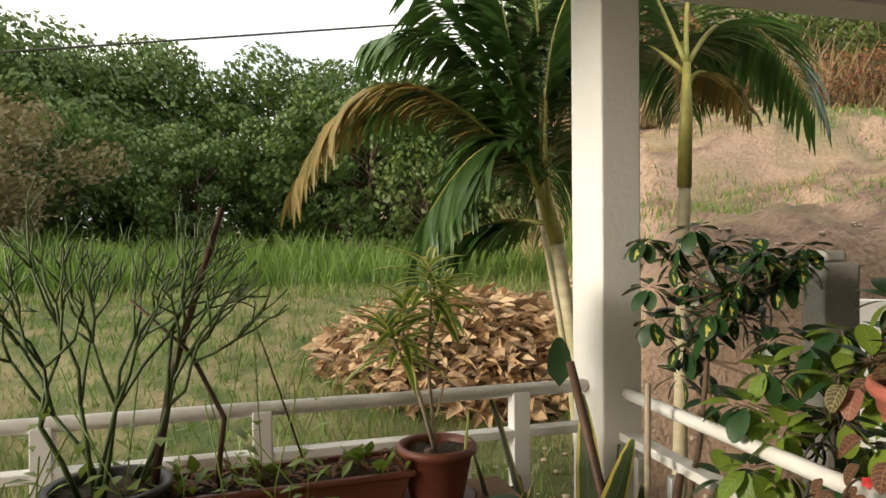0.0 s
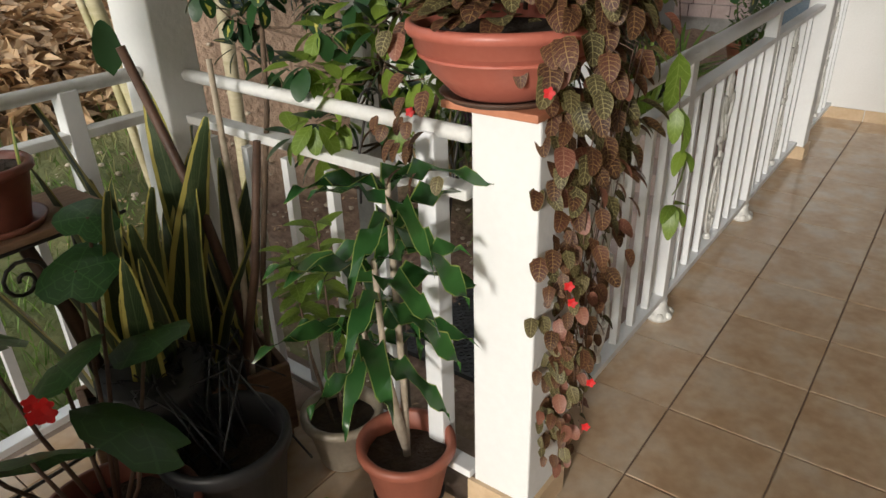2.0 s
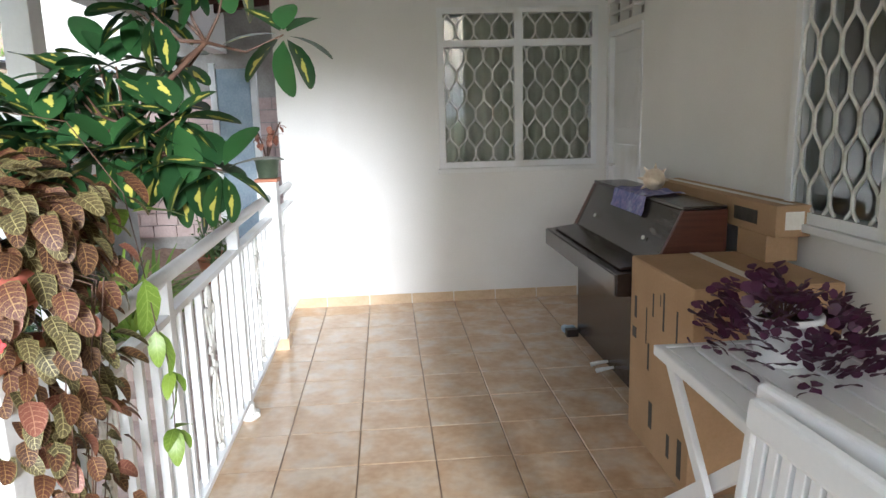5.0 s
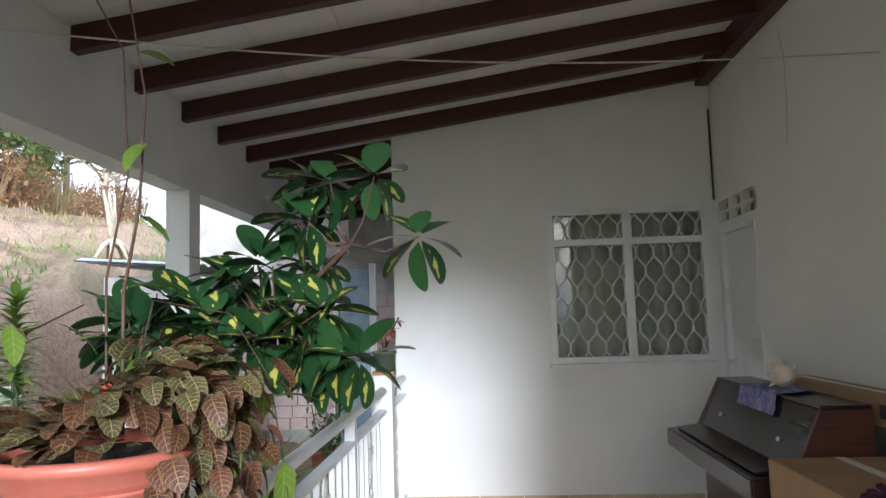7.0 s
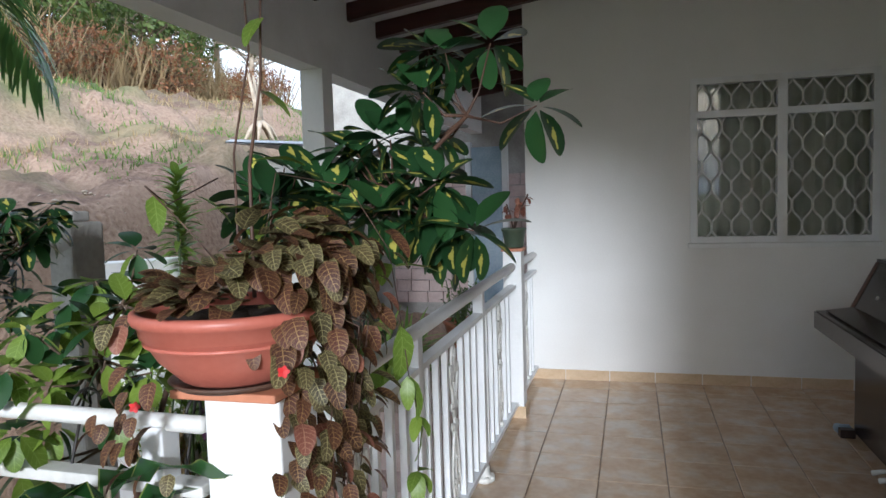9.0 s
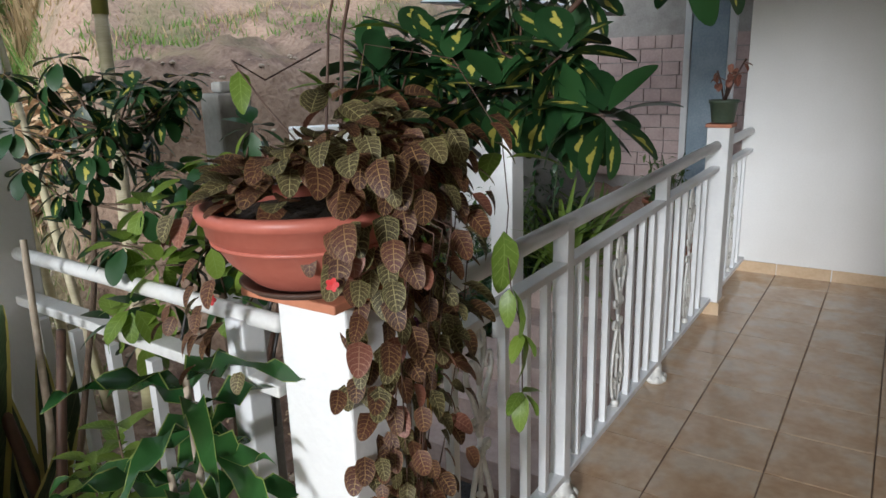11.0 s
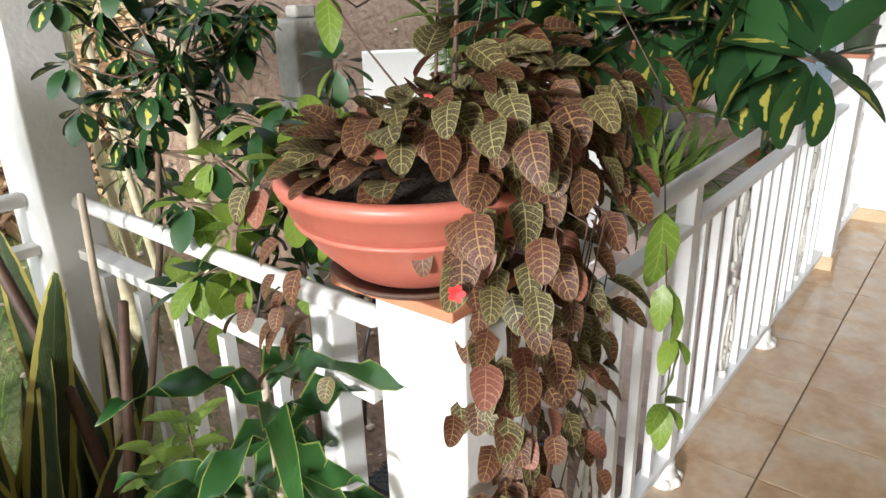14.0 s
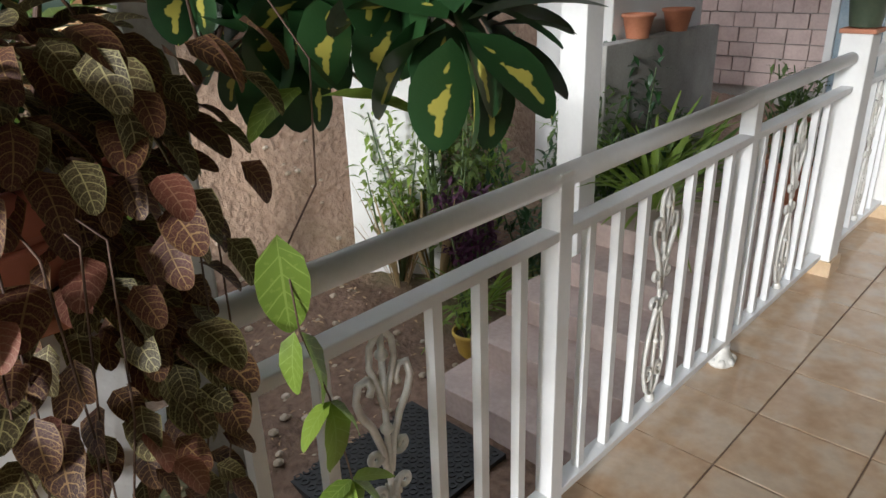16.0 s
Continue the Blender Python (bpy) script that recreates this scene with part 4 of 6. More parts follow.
put("stretcher", Shape().box((2.19, -1.40, 0.03), (2.23, -0.74, 0.055)), white_plastic, table, bevel=0.004)


def folding_chair(m, label):
    ch = thing("folding_chair", label, "chair", group="folded white chairs")
    ch.matrix_basis = m
    put("side_rail", slanted((-0.21, 0, 0.0), (-0.21, 0, 0.95), 0.035, 0.03), white_plastic, ch, bevel=0.008)
    put("side_rail", slanted((0.21, 0, 0.0), (0.21, 0, 0.95), 0.035, 0.03), white_plastic, ch, bevel=0.008)
    put("top_rail", Shape().box((-0.225, -0.02, 0.90), (0.225, 0.02, 0.985)), white_plastic, ch, bevel=0.012)
    for i in range(9):
        x = -0.176 + 0.044 * i
        put("back_slat", Shape().box((x - 0.015, -0.008, 0.40), (x + 0.015, 0.008, 0.90)), white_plastic, ch, bevel=0.003)
    put("seat", Shape().box((-0.19, 0.026, 0.25), (0.19, 0.05, 0.66)), white_plastic, ch, bevel=0.008)
    put("lower_rail", Shape().box((-0.19, -0.012, 0.355), (0.19, 0.012, 0.395)), white_plastic, ch, bevel=0.005)
    return ch


folding_chair(pose(1.19, -0.60, 0.0, 6, 0, 6) @ Matrix.Diagonal((1, 1, 0.87, 1)), "folded white plastic chair leaning on the table")
folding_chair(pose(1.12, -0.53, 0.0, 6, 0, 3) @ Matrix.Diagonal((1, 1, 0.87, 1)), "second folded white plastic chair leaning with the first")


# ---- pots and plants ----
def flower_pot(name, at, r0, r1, h, mat, label, rim=0.012, saucer=None, fill=0.8, squash=(1, 1)):
    pot = thing(name, label, "flower pot", at)
    put("pot_body", Shape().lathe([(0.0, 0.0), (r0 * 0.97, 0.0), (r0, 0.006), (r1 * 0.93 + r0 * 0.07, h * 0.84), (r1 + rim * 0.2, h * 0.85), (r1 + rim, h * 0.88), (r1 + rim, h * 0.97), (r1 + rim * 0.6, h), (r1 - rim * 0.3, h), (r1 - rim * 0.8, h * 0.97), (r1 - rim, h * fill), (r0 * 0.9, h * 0.1)], 44, squash=squash), mat, pot, smooth=True)
    s = Shape()
    n = 20
    s.add([(0, 0, h * fill)] + [((r1 - rim) * 0.99 * q * math.cos(2 * math.pi * k / n) * squash[0], (r1 - rim) * 0.99 * q * math.sin(2 * math.pi * k / n) * squash[1], h * fill + rng.uniform(-0.006, 0.008)) for q in (0.5, 1.0) for k in range(n)],
          [(0, 1 + k, 1 + (k + 1) % n) for k in range(n)] + [(1 + k, 1 + n + k, 1 + n + (k + 1) % n, 1 + (k + 1) % n) for k in range(n)])
    put("soil", s, soil, pot, "dark potting soil", smooth=True)
    if saucer:
        put("saucer", Shape().lathe([(0.0, -0.002), (saucer, -0.002), (saucer + 0.012, 0.018), (saucer + 0.006, 0.018), (saucer - 0.004, 0.003), (0.0, 0.003)], 36), mat if saucer > r0 else black_plastic, pot, smooth=True)
    return pot


leaf_round = Shape().leaf(Matrix.Identity(4), 0.70, 10, 0.34, 0.26, (0.82, 0.44)).mesh("leaf", True)
leaf_round.materials.append(bronze_leaf)
leaf_round2 = leaf_round.copy()
leaf_round2.materials[0] = rosy_leaf
leaf_round3 = leaf_round.copy()
leaf_round3.materials[0] = olive_leaf
leaf_umb = Shape().leaf(Matrix.Identity(4), 0.60, 7, 0.26, 0.12, (1.1, 0.5)).mesh("leaflet", True)
leaf_umb.materials.append(umbrella_leaf)
leaf_deep = leaf_umb.copy()
leaf_deep.materials[0] = deep_leaf
leaf_fresh = leaf_umb.copy()
leaf_fresh.materials[0] = fresh_leaf


def flower(at, parent, size=0.0115, facing=(-0.8, -0.5, 0.2)):
    s = Shape()
    for k in range(5):
        m = aim((0, 0, 0), (math.cos(k * 1.2566), math.sin(k * 1.2566), 0.25), 1.0)
        s.leaf(m, 0.85, 3, 0.1, 0.05, (0.9, 0.6))
    q = Vector(facing).to_track_quat("Z", "Y").to_matrix().to_4x4()
    put("flower", s, red_petal, parent, "small bright red flower", True, m=Matrix.Translation(at) @ q @ Matrix.Scale(size, 4))


# trailing planter on the pillar
tagged(put("cap_tile", Shape().box((1.072, 0.782, 1.0755), (1.292, 1.002, 1.092)), terracotta, bevel=0.003), "terracotta tile capping the white pillar", "tile")
PC = (1.165, 0.912)
planter = thing("hanging_planter", "wide terracotta bowl with a trailing bronze-leaved plant", "planter", (PC[0], PC[1], 1.0925))
put("saucer", Shape().lathe([(0.0, 0.0), (0.115, 0.0), (0.13, 0.012), (0.125, 0.014), (0.11, 0.006), (0.0, 0.006)], 40), dark_stem, planter, smooth=True)
put("bowl", Shape().lathe([(0.0, 0.008), (0.095, 0.008), (0.105, 0.014), (0.145, 0.055), (0.172, 0.10), (0.176, 0.102), (0.180, 0.125), (0.188, 0.127), (0.192, 0.137), (0.190, 0.147), (0.182, 0.150), (0.174, 0.147), (0.168, 0.12), (0.10, 0.03)], 56), plastic_red, planter, smooth=True)
put("band", Shape().lathe([(0.1655, 0.084), (0.1692, 0.086), (0.1705, 0.090), (0.1675, 0.092)], 56), plastic_red, planter, smooth=True)
put("soil", Shape().lathe([(0.0, 0.128), (0.09, 0.130), (0.171, 0.122)], 30), soil, planter, smooth=True)
base = Vector((PC[0], PC[1], 1.0925))
lr = random.Random(11)


def trail_leaf(at, d, size, tint):
    me = (leaf_round, leaf_round3, leaf_round2)[tint]
    put("leaf", me, None, planter, m=aim(Vector(at) - base, d, size, lr.uniform(-0.5, 0.5)))


def dome():
    a, q = lr.uniform(0, 2 * math.pi), math.sqrt(lr.random())
    x, y = PC[0] + 0.185 * q * math.cos(a), PC[1] + 0.185 * q * math.sin(a)
    side = (math.cos(a) * 0.5 - math.sin(a) * 0.9)
    near = max(0.0, -side)
    x, y = PC[0] + (x - PC[0]) * (1 - 0.28 * near), PC[1] + (y - PC[1]) * (1 - 0.28 * near)
    z = 1.252 + (0.08 - 0.05 * near) * lr.random() + max(0, side) * 0.085
    return (x, y, z), (math.cos(a) * (0.3 + q), math.sin(a) * (0.3 + q), lr.uniform(-0.35, 0.8) + 0.55 * near), lr.uniform(0.05, 0.074), (5, 4, 1)


def fall():
    s = lr.random() ** 1.15
    z = 1.37 - 1.15 * s
    wide = 0.14 * (1 - s) ** 0.75 + 0.045
    u, v = lr.uniform(-1, 1), lr.uniform(-0.9, 1)
    x = 1.215 + u * wide - 0.03 * s
    y = 0.725 + 0.03 * s - v * 0.085 * (1 - 0.6 * s)
    return (x, y, z), (u * 0.8 + lr.uniform(-0.4, 0.4) - 0.25, -0.75 + lr.uniform(-0.3, 0.3), -0.8 + lr.uniform(-0.4, 0.6)), lr.uniform(0.048, 0.072) * (1 - 0.45 * s), (4, 2.0, 1.5 + 16 * s)


def back():
    t = lr.random()
    return (1.285 + lr.uniform(-0.06, 0.045), 0.80 + lr.uniform(-0.11, 0.12), 1.38 - 0.40 * t), (0.6 + lr.uniform(-0.5, 0.3), -0.6, -0.5 + lr.uniform(-0.4, 0.6)), lr.uniform(0.052, 0.074), (5, 3, 1)


def side_fall():
    t = lr.random()
    return (1.02 + lr.uniform(-0.04, 0.03), 1.04 + lr.uniform(-0.06, 0.07), 1.25 - 0.32 * t), (-0.6, 0.4 + lr.uniform(-0.6, 0.4), -0.6), lr.uniform(0.036, 0.056), (4, 1, 5)


for make, count in ((dome, 85), (fall, 165), (back, 40), (side_fall, 22)):
    for i in range(count):
        at, d, size, odds = make()
        trail_leaf(at, d, size, lr.choices((0, 1, 2), (odds[0] * 1.6, odds[1] * 1.2, odds[2] * 0.4))[0])
for mt, nm, lab in ((bronze_leaf, "inner_foliage", "dense bronze inner leaves"), (olive_leaf, "inner_foliage", "dense olive inner leaves")):
    inner = Shape()
    for make, count in ((dome, 45), (fall, 150), (back, 45)):
        for i in range(count):
            at, d, size, odds = make()
            inner.leaf(aim(Vector(at) + Vector((0.012, 0.02, 0)) - base, d, size, lr.uniform(-0.6, 0.6)), 0.64, 6, 0.38, 0.24, (0.60, 0.38))
    tagged(put(nm, inner, mt, planter, lab, True), kind="stuff")
for i in range(7):
    x, y = 1.235 + lr.uniform(-0.12, 0.12), 0.715 + lr.uniform(-0.03, 0.04)
    pts = [(PC[0] + (x - PC[0]) * 0.5, 0.78, 1.25), (x, y - 0.03, 1.20), (x + lr.uniform(-0.03, 0.03), y, 1.0), (x + lr.uniform(-0.05, 0.02), y + 0.02, 0.75), (1.2 + lr.uniform(-0.05, 0.05), y + 0.02, 0.4 + lr.uniform(-0.1, 0.3))]
    put("runner", Shape().tube([Vector(p) - base for p in pts], 0.0013, 5), dark_stem, planter, smooth=True)
for at in ((1.022, 0.735, 1.15), (1.235, 0.94, 1.33), (1.06, 0.93, 1.27), (1.06, 1.07, 1.06), (1.05, 0.69, 0.78), (1.09, 0.70, 0.72), (1.12, 0.66, 0.52), (1.16, 0.68, 0.36)):
    flower(Vector(at) - base, planter)


# umbrella trees
def umbrella(parent, at, size, mesh, tilt=(0, 0, 1), n=8, r=None, org=Vector((0, 0, 0))):
    r = r or rng
    up = Vector(tilt).normalized()
    e1 = up.orthogonal().normalized()
    e2 = up.cross(e1)
    a0 = r.uniform(0, 6.28)
    for k in range(n):
        a = a0 + 2 * math.pi * k / n + r.uniform(-0.12, 0.12)
        d = e1 * math.cos(a) + e2 * math.sin(a) - up * r.uniform(0.15, 0.5)
        me = mesh if r.random() < 0.62 else leaf_deep
        put("leaflet", me, None, parent, m=aim(Vector(at) - org + d * 0.012, d, size * r.uniform(0.8, 1.12), r.uniform(-0.25, 0.25)))


def shrub(name, label, root, joints, heads, size, seed, tilt=(-0.45, -0.35, 0.8), stem_r=0.011, stem_mat=bark, n=8, mesh=None):
    r = random.Random(seed)
    ob = thing(name, label, "plant", root)
    org = Vector(root)
    s = Shape()
    pts = [Vector(root)] + [Vector(j) for j in joints]
    s.tube([p - org for p in pts], [stem_r * (1 - 0.45 * i / len(pts)) for i in range(len(pts))], 8)
    for h in heads:
        h = Vector(h)
        j = min(pts[1:], key=lambda p: (p - h).length)
        mid = (j + h) * 0.5 + Vector((0, 0, -0.03))
        s.tube([j - org, mid - org, h - org], [stem_r * 0.45, stem_r * 0.32, stem_r * 0.2], 6)
        t = Vector(tilt) + ball(r) * 0.45
        umbrella(ob, h, size, mesh or leaf_umb, t, n, r, org)
    put("stem", s, stem_mat, ob, smooth=True)
    return ob


heads_a = [(1.66, 0.38, 1.65), (1.72, 0.50, 1.82), (1.69, 0.61, 1.80), (1.65, 0.66, 1.70), (1.68, 0.76, 1.59), (1.53, 0.60, 1.47), (1.52, 0.51, 1.36), (1.70, 0.86, 1.56), (1.59, 0.89, 1.46), (1.64, 1.01, 1.51), (1.52, 1.02, 1.44), (1.56, 0.74, 1.40), (1.55, 0.83, 1.38), (1.57, 0.64, 1.40),
           (1.62, 1.10, 1.40), (1.70, 1.18, 1.33), (1.60, 1.22, 1.24), (1.78, 0.78, 1.45), (1.80, 0.98, 1.35), (1.66, 0.95, 1.30), (1.74, 1.12, 1.18), (1.68, 0.62, 1.34), (1.76, 0.66, 1.60), (1.60, 0.98, 1.22), (1.84, 1.22, 1.42), (1.55, 0.92, 1.33)]
heads_a = [h for h in heads_a if h[2] > 1.27] + [(x + 0.05, y + 0.06, z + 0.02) for x, y, z in heads_a[2:] if z > 1.33]
shrub("umbrella_tree", "variegated umbrella tree with glossy leaves leaning over the railing", (1.55, 1.75, -0.72), [(1.50, 1.55, 0.4), (1.48, 1.30, 1.02), (1.56, 1.06, 1.28), (1.64, 0.74, 1.46), (1.69, 0.56, 1.64)], heads_a, 0.122, 3, (-1.0, -0.35, 0.25), 0.009, dark_stem)
heads_b = [(1.16, 1.88, 1.47), (1.23, 1.83, 1.45), (1.43, 1.73, 1.44), (1.43, 1.66, 1.36), (1.14, 1.83, 1.34), (1.26, 1.81, 1.35), (1.31, 1.69, 1.27), (1.22, 1.75, 1.18), (1.14, 1.82, 1.25), (1.29, 1.65, 1.37), (1.36, 1.80, 1.46), (1.38, 1.72, 1.25), (1.20, 1.78, 1.10), (1.48, 1.70, 1.40), (1.34, 1.62, 1.20), (1.24, 1.70, 1.28), (1.30, 1.76, 1.40)]
heads_b = heads_b + [(x + 0.06, y - 0.05, z - 0.06) for x, y, z in heads_b[::2]] + [(x + 0.02, y - 0.04, z + 0.05) for x, y, z in heads_b[1::2]]
shrub("umbrella_bush", "bushy small-leaved umbrella plant by the column", (0.93, 1.55, 0.03), [(1.03, 1.60, 0.55), (1.17, 1.66, 0.95), (1.24, 1.72, 1.15), (1.30, 1.72, 1.33)], heads_b, 0.072, 5, (-0.4, -0.6, 0.6), 0.009)
heads_c = [(1.37, 1.42, 1.26), (1.33, 1.30, 1.21), (1.22, 1.48, 1.17), (1.15, 1.46, 1.10), (1.16, 1.36, 1.06), (1.24, 1.29, 1.10), (1.28, 1.34, 1.17), (1.33, 1.46, 1.22), (1.50, 1.42, 1.25), (1.40, 1.30, 1.13), (1.30, 1.22, 1.06), (1.45, 1.36, 1.33), (1.20, 1.40, 0.96), (1.36, 1.36, 1.02), (1.42, 1.24, 1.22), (1.12, 1.50, 0.92), (1.48, 1.30, 1.05)]
heads_c = heads_c + [(x - 0.04, y + 0.06, z - 0.09) for x, y, z in heads_c[::2]]
shrub("umbrella_bush", "fresh yellow-green umbrella plant behind the short railing", (1.42, 1.50, -0.72), [(1.40, 1.48, 0.4), (1.36, 1.42, 0.85), (1.32, 1.38, 1.08), (1.38, 1.36, 1.2)], heads_c, 0.082, 6, (-0.4, -0.6, 0.6), 0.010, mesh=leaf_fresh)

# passion vine with a cord
leaf_vine = Shape().leaf(Matrix.Identity(4), 0.44, 8, 0.30, 0.16, (0.8, 0.6), 0.01).mesh("leaf", True)
leaf_vine.materials.append(fresh_leaf)
vine = thing("climbing_vine", "thin climbing vine with fresh green lobed leaves", "vine")
vs = Shape()
vs.tube([(1.27, 0.93, 1.24), (1.36, 0.98, 1.52), (1.46, 1.00, 1.72), (1.52, 1.02, 2.0), (1.56, 1.1, 2.35), (1.62, 1.3, 2.70)], [0.0048, 0.0042, 0.0035, 0.0028, 0.0024, 0.002], 6)
vs.tube([(1.25, 0.95, 1.24), (1.38, 1.03, 1.55), (1.50, 1.05, 1.80), (1.60, 1.12, 2.15), (1.66, 1.3, 2.45)], [0.0034, 0.003, 0.0026, 0.002, 0.0016], 6)
vs.tube([(1.27, 0.93, 1.24), (1.33, 0.90, 1.50), (1.44, 0.78, 1.47), (1.50, 0.71, 1.32), (1.47, 0.68, 1.19), (1.40, 0.648, 1.14), (1.40, 0.638, 1.05), (1.42, 0.625, 0.96), (1.45, 0.640, 0.815)], 0.0012, 6)
vs.tube([(1.28, 0.95, 1.24), (1.22, 1.06, 1.40), (1.24, 1.16, 1.48), (1.34, 1.18, 1.44), (1.45, 1.12, 1.50)], 0.0018, 6)
put("stem", vs, dark_stem, vine, smooth=True)
for at, d, sz in (((1.50, 0.70, 1.28), (0.5, -0.7, 0.1), 0.080), ((1.49, 0.72, 1.29), (-0.7, -0.2, -0.1), 0.065), ((1.395, 0.650, 1.160), (-0.08, -0.12, -1), 0.085), ((1.40, 0.635, 1.050), (0.30, -0.3, -0.9), 0.068), ((1.395, 0.640, 1.050), (-0.35, -0.1, -0.8), 0.050), ((1.42, 0.625, 0.955), (0.05, -0.2, -1), 0.070), ((1.42, 0.625, 0.955), (-0.65, 0.0, -0.35), 0.042), ((1.42, 0.625, 0.955), (0.55, -0.3, -0.6), 0.042),
                  ((1.45, 0.640, 0.815), (0.1, -0.2, -1), 0.055), ((1.45, 0.640, 0.815), (-0.5, -0.1, -0.8), 0.055), ((1.45, 0.640, 0.815), (-0.95, 0.0, -0.05), 0.045), ((1.45, 0.640, 0.815), (0.6, -0.3, -0.6), 0.050), ((1.45, 0.640, 0.815), (0.85, -0.3, 0.0), 0.040), ((1.37, 0.98, 1.53), (0.6, -0.5, 0.2), 0.085), ((1.33, 0.96, 1.42), (-0.5, 0.3, 0.2), 0.07), ((1.46, 1.0, 1.70), (0.6, -0.5, -0.3), 0.06), ((1.50, 1.01, 1.88), (-0.6, 0.1, -0.4), 0.07), ((1.54, 1.05, 2.12), (0.5, -0.5, 0.1), 0.06), ((1.55, 1.08, 2.28), (-0.6, 0.2, 0.1), 0.055), ((1.60, 1.25, 2.58), (0.4, -0.5, -0.6), 0.06), ((1.31, 0.94, 1.36), (0.6, 0.3, 0.3), 0.08), ((1.24, 1.14, 1.46), (-0.4, -0.4, -0.6), 0.06), ((1.40, 1.15, 1.46), (0.3, -0.6, -0.3), 0.07)):
    put("leaf", leaf_vine, None, vine, m=aim(at, d, sz * 1.55))

# striped dracaena in a terracotta pot
flower_pot("terracotta_pot", (1.022, 1.108, 0.012), 0.085, 0.118, 0.19, pot_plastic, "reddish-brown plastic pot standing in a dark saucer", saucer=0.0845, fill=0.72)


def strap_plant(name, label, root, stems, mat, length, width, per, seed, wave=0.02, curl=0.8, lift=(0.2, 0.9), trunk=0.012, bark_mat=pale_bark, run=0.20):
    r = random.Random(seed)
    ob = thing(name, label, "plant", root)
    org = Vector(root)
    for path_pts in stems:
        pts = [Vector(p) - org for p in path_pts]
        put("stem", Shape().tube(pts, [trunk * (1 - 0.4 * i / max(1, len(pts) - 1)) for i in range(len(pts))], 9), bark_mat, ob, smooth=True)
        tip, below = pts[-1], pts[-2]
        ax = (tip - below).normalized()
        for k in range(per):
            a = k * 2.4 + r.uniform(-0.2, 0.2)
            q = k / per
            d = Vector((math.cos(a), math.sin(a), 0)) + Vector((0, 0, 1)) * (lift[0] + (lift[1] - lift[0]) * q + r.uniform(-0.15, 0.15))
            s = Shape().leaf(Matrix.Identity(4), width * r.uniform(0.85, 1.15), 9, curl * r.uniform(0.6, 1.2), 0.25, (0.7, 0.55), wave)
            put("leaf", s, mat, ob, smooth=True, m=aim(tip - ax * run * (1 - q), d, length * r.uniform(0.75, 1.1)))
    return ob


strap_plant("striped_dracaena", "dracaena with glossy wavy green yellow-edged strap leaves", (1.022, 1.108, 0.14), [[(1.022, 1.108, 0.14), (1.03, 1.11, 0.38), (1.01, 1.10, 0.70), (1.00, 1.09, 0.93)], [(1.015, 1.105, 0.20), (0.98, 1.12, 0.45), (0.95, 1.10, 0.76)], [(1.018, 1.108, 0.18), (0.99, 1.15, 0.40), (0.97, 1.18, 0.56)]], striped_leaf, 0.25, 0.225, 11, 21, 0.085, 0.62, (-0.25, 0.95), 0.0105, pale_bark, 0.13)

# white glazed pot, black pot, rough planter box
flower_pot("glazed_pot", (1.04, 1.36, 0.0), 0.075, 0.105, 0.17, cream_glaze, "cream glazed pot with dark worn pattern", fill=0.8)
strap_plant("stem_plant", "clump of thin pale stems with small green leaves", (1.04, 1.36, 0.13), [[(1.04 + 0.03 * math.cos(k), 1.36 + 0.03 * math.sin(k), 0.13), (1.04 + 0.07 * math.cos(k), 1.36 + 0.07 * math.sin(k), 0.35), (1.04 + 0.10 * math.cos(k), 1.36 + 0.08 * math.sin(k), 0.50 + 0.075 * k)] for k in range(5)], fresh_leaf, 0.085, 0.42, 16, 31, 0.0, 0.35, (-0.1, 0.7), 0.0035, bark)
flower_pot("black_pot", (0.70, 1.41, 0.0), 0.115, 0.150, 0.31, black_plastic, "large black plastic nursery pot", fill=0.7)
strap_plant("seedling", "young plant with a few fresh green leaves", (0.72, 1.15, 0.01), [[(0.72, 1.15, 0.01), (0.74, 1.13, 0.1), (0.745, 1.12, 0.20)]], fresh_leaf, 0.11, 0.42, 6, 32, 0.0, 0.25, (0.2, 0.9), 0.004, green_stem)
flower_pot("seedling_pot", (0.72, 1.15, 0.0), 0.05, 0.06, 0.09, black_plastic, "small black plastic pot with a seedling", 0.005)
crate = thing("planter_box", "weathered brown wooden planter box", "planter box", (0.80, 1.72, 0.0), rz=-18)
for a, b in (((-0.26, -0.13, 0.05), (0.26, -0.11, 0.28)), ((-0.26, 0.11, 0.05), (0.26, 0.13, 0.28)), ((-0.26, -0.109, 0.05), (-0.24, 0.109, 0.28)), ((0.24, -0.109, 0.05), (0.26, 0.109, 0.28))):
    put("side_board", Shape().box(a, b), planter_wood, crate, bevel=0.004)
put("bottom_board", Shape().box((-0.235, -0.105, 0.05), (0.235, 0.105, 0.07)), planter_wood, crate)
for x in (-0.22, 0.22):
    put("foot_block", Shape().box((x - 0.03, -0.10, 0.0), (x + 0.03, 0.10, 0.0495)), planter_wood, crate)
put("soil", Shape().box((-0.238, -0.107, 0.2), (0.238, 0.107, 0.245)), soil, crate)

snake = thing("snake_plant", "tall snake plant with yellow-edged upright leaves", "plant", (0.80, 1.70, 0.24))
sr = random.Random(17)
